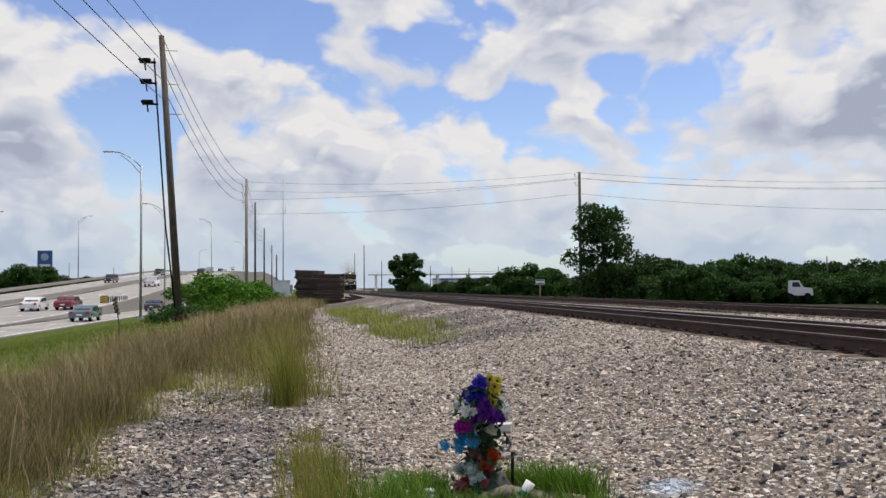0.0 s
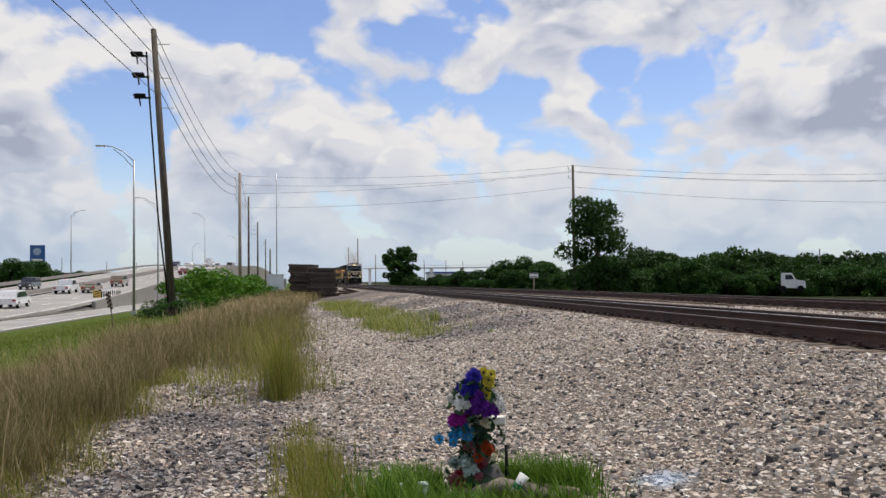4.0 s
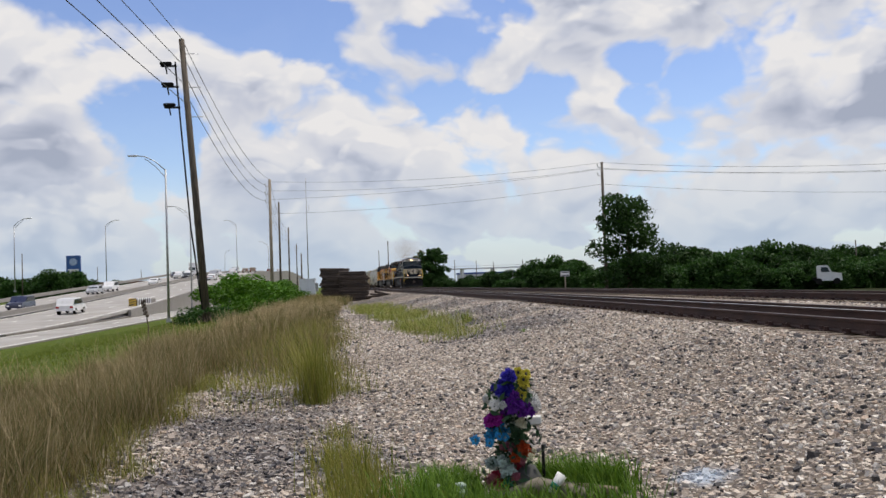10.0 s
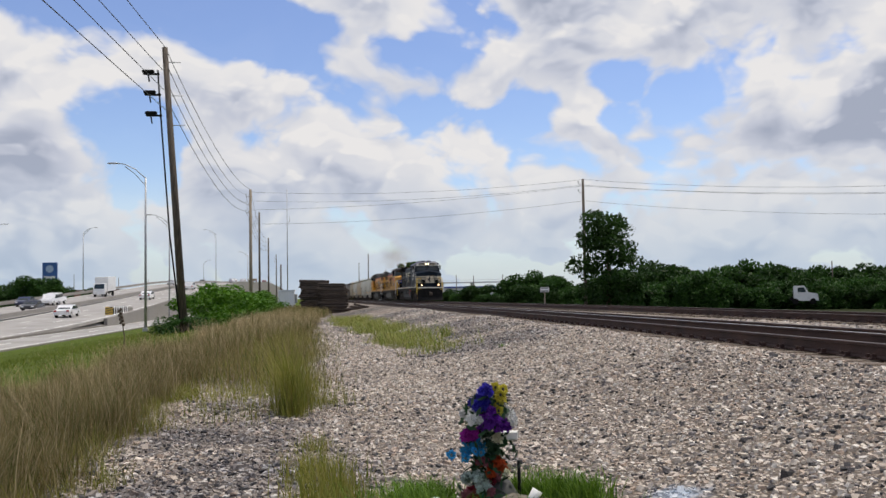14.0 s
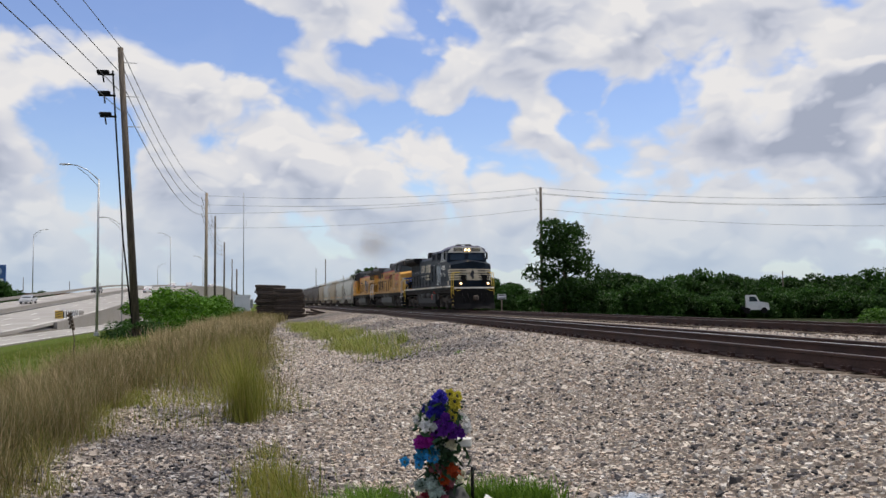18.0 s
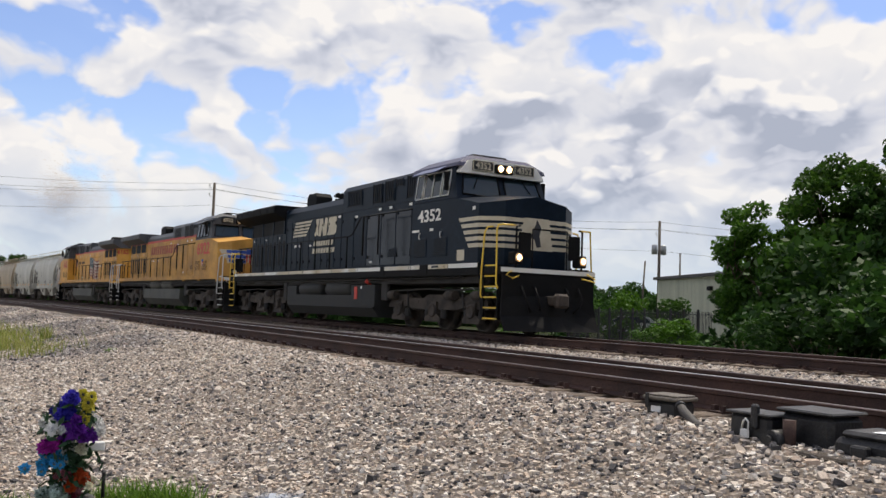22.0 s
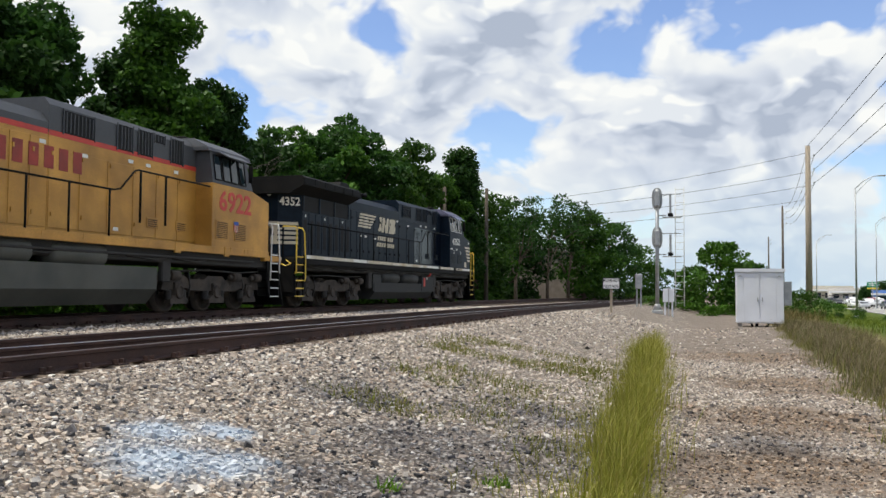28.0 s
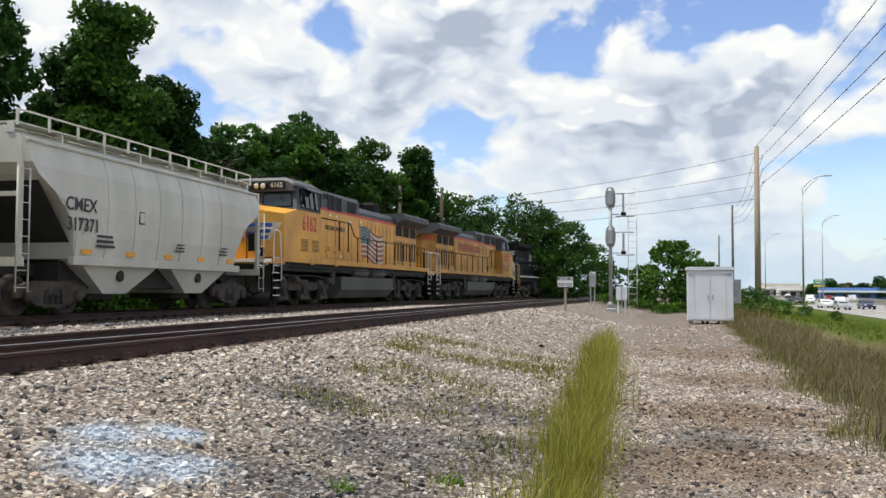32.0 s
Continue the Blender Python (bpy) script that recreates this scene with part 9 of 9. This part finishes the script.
x, y = polar(-27.6, 104)
tk = thing("parked_truck", "white parked truck cab with dark windows by the trees", "truck", (x, y, -0.95), rz=-115)
WHITE_CAR = mat("white_car_paint", (0.72, 0.72, 0.72), 0.3, var=0.05, coat=0.4)
part("cab", M().prism([(-1.1, 0.5), (-1.1, 2.45), (-0.95, 2.55), (0.25, 2.55), (0.75, 1.65), (1.9, 1.45), (2.0, 0.5)], "x", -1.0, 1.0), WHITE_CAR, tk)
for s in (-1, 1):
    part("side_window", M().prism([(-0.6, 1.65), (-0.6, 2.3), (0.2, 2.3), (0.5, 1.65)], "x", s * 1.0, s * 1.012), CAB_GLASS, tk)
    for yy in (-0.9, 1.3):
        part("wheel", M().cyl((s * 0.75, yy, 0.42), (s * 1.02, yy, 0.42), 0.42, n=14), BLACK_DULL, tk)
part("frame", M().box(-0.5, 0.5, -1.6, 1.8, 0.55, 0.95), BLACK_DULL, tk)
tk.scale = (0.8, 0.8, 0.8)
for az, d, w in ((-41.4, 66, 4.2),):
    x, y = polar(az, d)
    v = thing("parked_vehicle", "pale parked vehicle half hidden behind the fence", "vehicle", (x, y, -1.0), rz=az + 90)
    part("body", M().prism([(-w / 2, 0.35), (-w / 2, 0.95), (-w * 0.3, 1.5), (w * 0.2, 1.5), (w * 0.34, 0.98), (w / 2, 0.85), (w / 2, 0.35)], "x", -0.9, 0.9), WHITE_CAR, v)
    for s in (-1, 1):
        part("window", M().prism([(-w * 0.36, 1.0), (-w * 0.28, 1.42), (w * 0.18, 1.42), (w * 0.30, 1.0)], "x", s * 0.9, s * 0.91), CAB_GLASS, v)
        for yy in (-w * 0.3, w * 0.3):
            part("wheel", M().cyl((s * 0.7, yy, 0.33), (s * 0.92, yy, 0.33), 0.33, n=12), BLACK_DULL, v)

# far overpass beyond the curve, with its signal bridge
x0, y0 = polar(-1.0, 430)
ov = thing("far_overpass", "distant pale road bridge on slender piers", "bridge", (x0, y0, -1.0))
# distance haze put into the colour: deck, railing and piers plain white
part("deck", M().box(0, 70, -4, 4, 7.6, 8.2), SIGN_WHITE, ov)
part("railing", M().box(0, 70, -4.1, -4.0, 9.0, 9.15), SIGN_WHITE, ov)
for k in range(5):
    part("pier", M().box(3 + 15 * k, 4.2 + 15 * k, -3, 3, 0, 7.6), SIGN_WHITE, ov)
sh = thing("far_shed", "distant pale industrial shed", "building", (x0 + 50, y0 + 80, -1.0))
part("wall", M().box(-10, 25, 0, 20, 0, 6), mat("white_shed", (0.62, 0.63, 0.62), 0.7), sh)
part("roof", M().box(-10.5, 25.5, -0.5, 20.5, 6, 6.8), BLUE, sh)

# left horizon: blue billboard, trees, low roofs
x, y = polar(18.42, 330)
bb = thing("roadside_billboard", "tall blue sign panel on a dark pole with a pale emblem", "sign", (x, y, 0.0))
part("pole", M().cyl((0, 0, 0), (0, 0, 8), 0.35, n=10), WOOD_POLE, bb)
part("panel", M().box(-2.4, 2.4, -0.4, 0.4, 8, 14.2, 0.1), mat("blue_panel", (0.03, 0.10, 0.30), 0.5), bb)
part("emblem", M().cyl((0, -0.41, 12.0), (0, -0.43, 12.0), 1.3, n=16), mat("pale_blue_emblem", (0.35, 0.45, 0.6), 0.5), bb)
part("name_bar", M().box(-1.8, 1.8, -0.44, -0.41, 8.6, 9.5), SIGN_WHITE, bb)
for az, d, s in ((19.6, 300, 1.5), (18.6, 305, 1.6), (18.0, 310, 1.3), (20.6, 330, 1.3), (16.1, 380, 1.2), (21.6, 300, 1.2), (22.6, 310, 1.4), (15.4, 420, 1.0)):
    plant_bush(THICKET[int(s * 10) % 2], *polar(az, d), s, "dark green roadside tree far beyond the motorway", "far_tree", z=-0.5)
x, y = polar(16.4, 430)
rf = thing("far_roof", "low red-brown roofed building far off", "building", (x, y, 0))
part("wall", M().box(-30, 40, 0, 15, 0, 4.5), mat("brick_wall", (0.28, 0.13, 0.09), 0.8), rf)
part("roof", M().box(-31, 41, -1, 16, 4.5, 6.0), mat("brown_roof", (0.2, 0.12, 0.09), 0.8), rf)

# south horizon along the road
for k in range(16):
    az = 170.6 - k * 0.95 if k < 10 else 168 - (k - 10) * 1.2
    plant_bush(THICKET[k % 3], *polar(az, 330 + (k % 4) * 25), 1.0 + 0.5 * ((k * 7) % 5) / 5, "dark green tree far along the road", "far_tree", z=-2.2)
x, y = polar(170.4, 300)
gs = thing("road_sign", "green overhead road sign with yellow base on a steel post", "sign", (x, y, -2.2), rz=180)
part("post", M().cyl((0, 0, 0), (0, 0, 6.8), 0.12, n=8), GALV, gs)
part("panel", M().box(-1.6, 1.6, -0.08, 0.0, 4.7, 6.4, 0.02), mat("green_sign", (0.01, 0.24, 0.12), 0.5), gs)
part("yellow_panel", M().box(-1.6, 1.6, -0.085, 0.0, 4.2, 4.68), mat("yellow_sign", (0.75, 0.55, 0.05), 0.5), gs)
for k in range(2):
    part("text_bar", M().box(-1.2, 1.2 - 0.5 * k, -0.09, -0.08, 5.9 - 0.6 * k, 6.1 - 0.6 * k), SIGN_WHITE, gs)
for az, d, w, h, c in ((172.6, 420, 16, 6, (0.5, 0.46, 0.38)), (171.7, 400, 14, 5, (0.55, 0.52, 0.48)), (168.6, 330, 22, 4, (0.10, 0.20, 0.5)), (166.3, 340, 14, 5.5, (0.6, 0.6, 0.56)), (169.7, 380, 10, 5, (0.38, 0.12, 0.08))):
    x, y = polar(az, d)
    b_ = thing("roadside_shop", "low roadside shop building in the distance", "building", (x, y, -2.2))
    part("wall", M().box(-w / 2, w / 2, -6, 6, 0, h), mat("shop_wall", c, 0.75), b_)
    part("canopy", M().box(-w / 2 - 1, w / 2 + 1, 6, 8, h * 0.6, h * 0.75), SIGN_WHITE, b_)
    for j in range(4):
        part("window", M().box(-w / 2 + w * (j + 0.2) / 4, -w / 2 + w * (j + 0.8) / 4, 6.0, 6.03, 0.8, h * 0.5), CAB_GLASS, b_)

# ---------------------------------------------------------------- traffic
TAIL = mat("red_tail_lens", (0.35, 0.01, 0.01), 0.3)
PAINTS = dict(white=WHITE_CAR, red=mat("dark_red_car_paint", (0.16, 0.012, 0.018), 0.3, coat=0.5, var=0.05), teal=mat("grey_teal_car_paint", (0.10, 0.15, 0.17), 0.3, coat=0.5, var=0.05), dark=mat("black_car_paint", (0.018, 0.018, 0.022), 0.3, coat=0.5, var=0.05),
              tan=mat("tan_car_paint", (0.20, 0.15, 0.10), 0.3, coat=0.5, var=0.05), silver=mat("silver_car_paint", (0.42, 0.43, 0.45), 0.3, 0.3, coat=0.4, var=0.05), navy=mat("navy_car_paint", (0.02, 0.025, 0.06), 0.3, coat=0.5, var=0.05))
SHAPES = {"sedan": (4.7, [(0.0, 0.35), (0.02, 0.85), (0.25, 0.98), (1.0, 1.02), (1.75, 1.42), (2.9, 1.44), (3.75, 0.98), (4.55, 0.82), (4.7, 0.6), (4.68, 0.35)], [(1.12, 1.02), (1.78, 1.37), (2.86, 1.39), (3.55, 1.02)], 0.9),
          "suv": (4.8, [(0.0, 0.42), (0.0, 1.0), (0.12, 1.15), (0.45, 1.72), (2.9, 1.76), (3.65, 1.12), (4.65, 1.0), (4.8, 0.75), (4.78, 0.42)], [(0.35, 1.15), (0.6, 1.64), (2.84, 1.67), (3.42, 1.14)], 0.95),
          "pickup": (5.7, [(0.0, 0.5), (0.0, 1.12), (2.1, 1.12), (2.2, 1.82), (3.7, 1.84), (4.4, 1.22), (5.55, 1.12), (5.7, 0.85), (5.68, 0.5)], [(2.32, 1.22), (2.36, 1.74), (3.64, 1.74), (4.2, 1.24)], 0.98)}


def car(shape, paint, label, facing):
    """A road vehicle: tail at y = 0 when facing +1 it drives towards +y."""
    ln, prof, win, hw = SHAPES[shape]
    t = thing("car" if shape != "pickup" else "pickup_truck", label, "car", group="traffic on the motorway")
    fy = (lambda v: v - ln / 2) if facing > 0 else (lambda v: ln / 2 - v)
    R = []
    for x, k in ((-hw, 0.96), (-hw * 0.92, 1.0), (hw * 0.92, 1.0), (hw, 0.96)):
        R.append([(x if z < 1.0 or abs(x) < hw * 0.93 else x * 0.93, fy(v), z if k == 1 else 0.35 + (z - 0.35) * 0.97) for v, z in prof])
    part("body", M().loft(R), PAINTS[paint], t)
    for s in (-1, 1):
        part("side_glass", M().prism([(fy(v), z - 0.03) for v, z in win], "x", s * hw * 0.965, s * (hw * 0.965 + 0.045)), CAB_GLASS, t)
        for v in (ln * 0.18, ln * 0.81):
            w = part("wheel", M().cyl((s * (hw - 0.24), fy(v), 0.34), (s * (hw + 0.01), fy(v), 0.34), 0.34, n=14), BLACK_DULL, t)
            part("hubcap", M().cyl((s * (hw + 0.01), fy(v), 0.34), (s * (hw + 0.02), fy(v), 0.34), 0.2, n=10), SILVER, w)
        part("tail_lamp", M().box(s * hw * 0.6, s * hw * 0.93, fy(-0.02), fy(0.06), 0.72, 0.92, 0.01), TAIL, t)
        part("headlamp", M().box(s * hw * 0.55, s * hw * 0.9, fy(ln - 0.14), fy(ln + 0.01), 0.62, 0.78, 0.01), SIGN_WHITE, t)
    a, b = win[0], win[1]
    part("rear_glass", M().add([(-hw * 0.75, fy(a[0] - 0.12), a[1] + 0.02), (hw * 0.75, fy(a[0] - 0.12), a[1] + 0.02), (hw * 0.68, fy(b[0] - 0.10), b[1] - 0.02), (-hw * 0.68, fy(b[0] - 0.10), b[1] - 0.02)], [(0, 1, 2, 3)]), CAB_GLASS, t)
    a, b = win[3], win[2]
    part("windscreen", M().add([(-hw * 0.75, fy(a[0] + 0.16), a[1] + 0.02), (hw * 0.75, fy(a[0] + 0.16), a[1] + 0.02), (hw * 0.68, fy(b[0] + 0.10), b[1] - 0.02), (-hw * 0.68, fy(b[0] + 0.10), b[1] - 0.02)], [(0, 1, 2, 3)]), CAB_GLASS, t)
    part("number_plate", M().box(-0.25, 0.25, fy(-0.015), fy(0.0), 0.55, 0.68), SIGN_WHITE, t)
    return t


def box_truck():
    t = thing("box_truck", "white box lorry with tall cargo body", "truck", group="traffic on the motorway")
    part("cargo_box", M().box(-1.2, 1.2, -1.2, 5.2, 1.0, 3.7, 0.03), WHITE_CAR, t)
    part("cab", M().prism([(-3.2, 0.5), (-3.15, 1.5), (-2.7, 2.5), (-1.3, 2.6), (-1.3, 0.5)], "x", -1.05, 1.05), WHITE_CAR, t)
    part("windscreen", M().add([(-0.9, -3.13, 1.55), (0.9, -3.13, 1.55), (0.85, -2.75, 2.42), (-0.85, -2.75, 2.42)], [(0, 1, 2, 3)]), CAB_GLASS, t)
    part("chassis", M().box(-0.5, 0.5, -2, 5.0, 0.6, 1.0), BLACK_DULL, t)
    for s in (-1, 1):
        for v in (-2.2, 3.6):
            part("wheel", M().cyl((s * 0.8, v, 0.48), (s * 1.1, v, 0.48), 0.48, n=14), BLACK_DULL, t)
        part("headlamp", M().box(s * 0.6, s * 0.95, -3.24, -3.15, 0.9, 1.1, 0.01), SIGN_WHITE, t)
    return t


# shape, paint, cross position, (time, place along the road), speed, heading
AWAY = [("sedan", "white", -30.9, 0.0, 98, 29, 1), ("sedan", "red", -28.0, 0.0, 100, 24, 1), ("sedan", "teal", -22.2, 0.0, 84, 14, 1), ("sedan", "navy", -22.4, 0.0, 120, 14, 1), ("pickup", "white", -30.9, 0.0, 166, 27, 1), ("suv", "dark", -31, 0.0, 238, 26, 1),
           ("sedan", "dark", -34.2, 0.0, 268, 27, 1), ("suv", "silver", -34.2, 0.0, 285, 27, 1), ("suv", "tan", -31.0, 2.5, 104, 27, 1), ("pickup", "white", -34.0, 3.5, 112, 26, 1), ("pickup", "white", -34.0, 5.5, 122, 26, 1), ("suv", "white", -31.0, 5.5, 133, 26, 1),
           ("sedan", "white", -30.9, 6.5, 114, 27, 1), ("suv", "white", -31.0, 9.5, 87, 27, 1), ("sedan", "white", -31.0, 11.5, 90, 27, 1), ("sedan", "white", -31.0, 13.5, 95, 27, 1), ("sedan", "tan", -30.9, 8.0, 230, 26, 1), ("suv", "silver", -34, 8.3, 190, 26, 1)]
TOWARDS = [("suv", "dark", -42.5, 0.0, 186, -26, -1), ("suv", "dark", -42.5, 2.6, 174, -26, -1), ("suv", "navy", -40.0, 8.5, 150, -26, -1), ("sedan", "silver", -42.5, 8.5, 192, -26, -1), ("suv", "white", -42.5, 10.5, 150, -26, -1), ("sedan", "white", -40.0, 11.5, 150, -26, -1),
           ("sedan", "dark", -40, 12.5, 164, -26, -1), ("suv", "white", -42.5, 12.6, 178, -26, -1), ("sedan", "navy", -45.5, 12.6, 176, -26, -1), ("suv", "dark", -45.5, 13.0, 210, -22, -1), ("pickup", "white", -42.5, 14.5, 133, -22, -1), ("sedan", "silver", -42.5, 15.0, 230, -24, -1),
           ("sedan", "dark", -42.5, 19.0, 190, -26, -1)]
SOUTH = [("sedan", "white", -23.2, 29.0, -108, 5, 1), ("pickup", "dark", -30.5, 29.0, -122, 4, 1), ("sedan", "white", -23.0, 30.0, -176, 8, 1), ("sedan", "navy", -27.6, 30.0, -166, 8, 1), ("sedan", "silver", -23.2, 30.5, -158, 9, 1), ("suv", "white", -28.0, 30.5, -190, 8, 1),
           ("sedan", "dark", -23.0, 29.0, -215, 6, 1), ("suv", "dark", -23.1, 29.0, -230, 6, 1), ("sedan", "white", -28.2, 29.0, -240, 6, 1), ("sedan", "silver", -31.5, 29.0, -220, 6, 1), ("pickup", "white", -31.2, 29.0, -260, 5, 1), ("suv", "red", -34.5, 29.0, -250, 5, 1)]
NAMES = dict(white="white", red="dark red", teal="grey-teal", dark="black", tan="tan", silver="silver", navy="dark blue")
built, traffic = {}, []
for shape, paint, u, t0, y0, v, f in AWAY + TOWARDS + SOUTH:
    key = (shape, paint, f)
    if key not in built:
        built[key] = car(shape, paint, "%s %s driving on the motorway" % (NAMES[paint], {"sedan": "saloon car", "suv": "sport utility car", "pickup": "pickup truck"}[shape]), f)
        ob = built[key]
    else:
        ob = copy_thing(built[key], Matrix())
    traffic.append((ob, u, t0, y0, v))
traffic.append((box_truck(), -42.5, 12.5, 205, -20))


def on_road(u, y):
    zf = flat_z if u > -25.4 else ramp_z
    dz = (zf(y + 2) - zf(y - 2)) / 4
    return pose(lane(u, y), y, zf(y) + 0.03, math.degrees(math.atan(dz)), 0, math.degrees(math.atan(-0.6 * road_slope(y))))


# ---------------------------------------------------------------- exhaust haze
def smoke():
    """A haze of fine soot specks, thick in the middle and thin at the edges."""
    r = np.random.default_rng(3)
    c = []
    for n, y, z, sy, sz in ((11000, 0, 0, 2.2, 1.0), (9000, -6, -0.2, 5.0, 0.9), (9000, 3, 0.8, 3.0, 1.3)):
        c.append(np.column_stack([r.normal(0, 1.0, n), r.normal(y, sy, n), r.normal(z, sz, n)]))
    c = np.concatenate(c)
    u = rand_dirs(r, len(c))
    w = np.cross(u, rand_dirs(r, len(c)))
    s = r.uniform(0.008, 0.018, len(c))[:, None]
    soot = mat("brown_diesel_soot", (0.42, 0.26, 0.13), 1.0, var=0.2, bump=0)
    ob = new("exhaust_smoke", quads_mesh("exhaust_smoke", c, u * s, w * s, soot))
    return tagged(ob, "thin brown diesel smoke drifting over the locomotives", "smoke", kind="stuff")


plume = smoke()


# ---------------------------------------------------------------- what moves
def motions():
    times = [0.5 * k for k in range(65)]
    for ob, off, turned, ws, r in cars:
        walk(ob, [(t, on_track(lead_at(t) + off, turned)) for t in times])
    spin = [k / 15 for k in range(481)]
    for ob, off, turned, ws, r in cars[:1]:
        for w in ws:
            c = w.location.copy()
            walk(w, [(t, pose(c.x, c.y, c.z, math.degrees((237 - lead_at(t)) / r) * (-1 if turned else 1) % 360)) for t in spin])
    drift = [(0, 244, 5.6), (6, 190, 5.8), (10, 156, 6.2), (13, 146, 6.7), (17, 125, 7.6), (19, 110, 8.5), (22, 92, 10), (26, 76, 12), (32, 60, 15)]
    walk(plume, [(t, on_track(y) @ Matrix.Translation((0, 0, z))) for t, y, z in drift])
    for ob, u, t0, y0, v in traffic:
        walk(ob, [(float(t), on_road(u, min(max(y0 + v * (t - t0), -880), 880))) for t in range(33)])


motions()
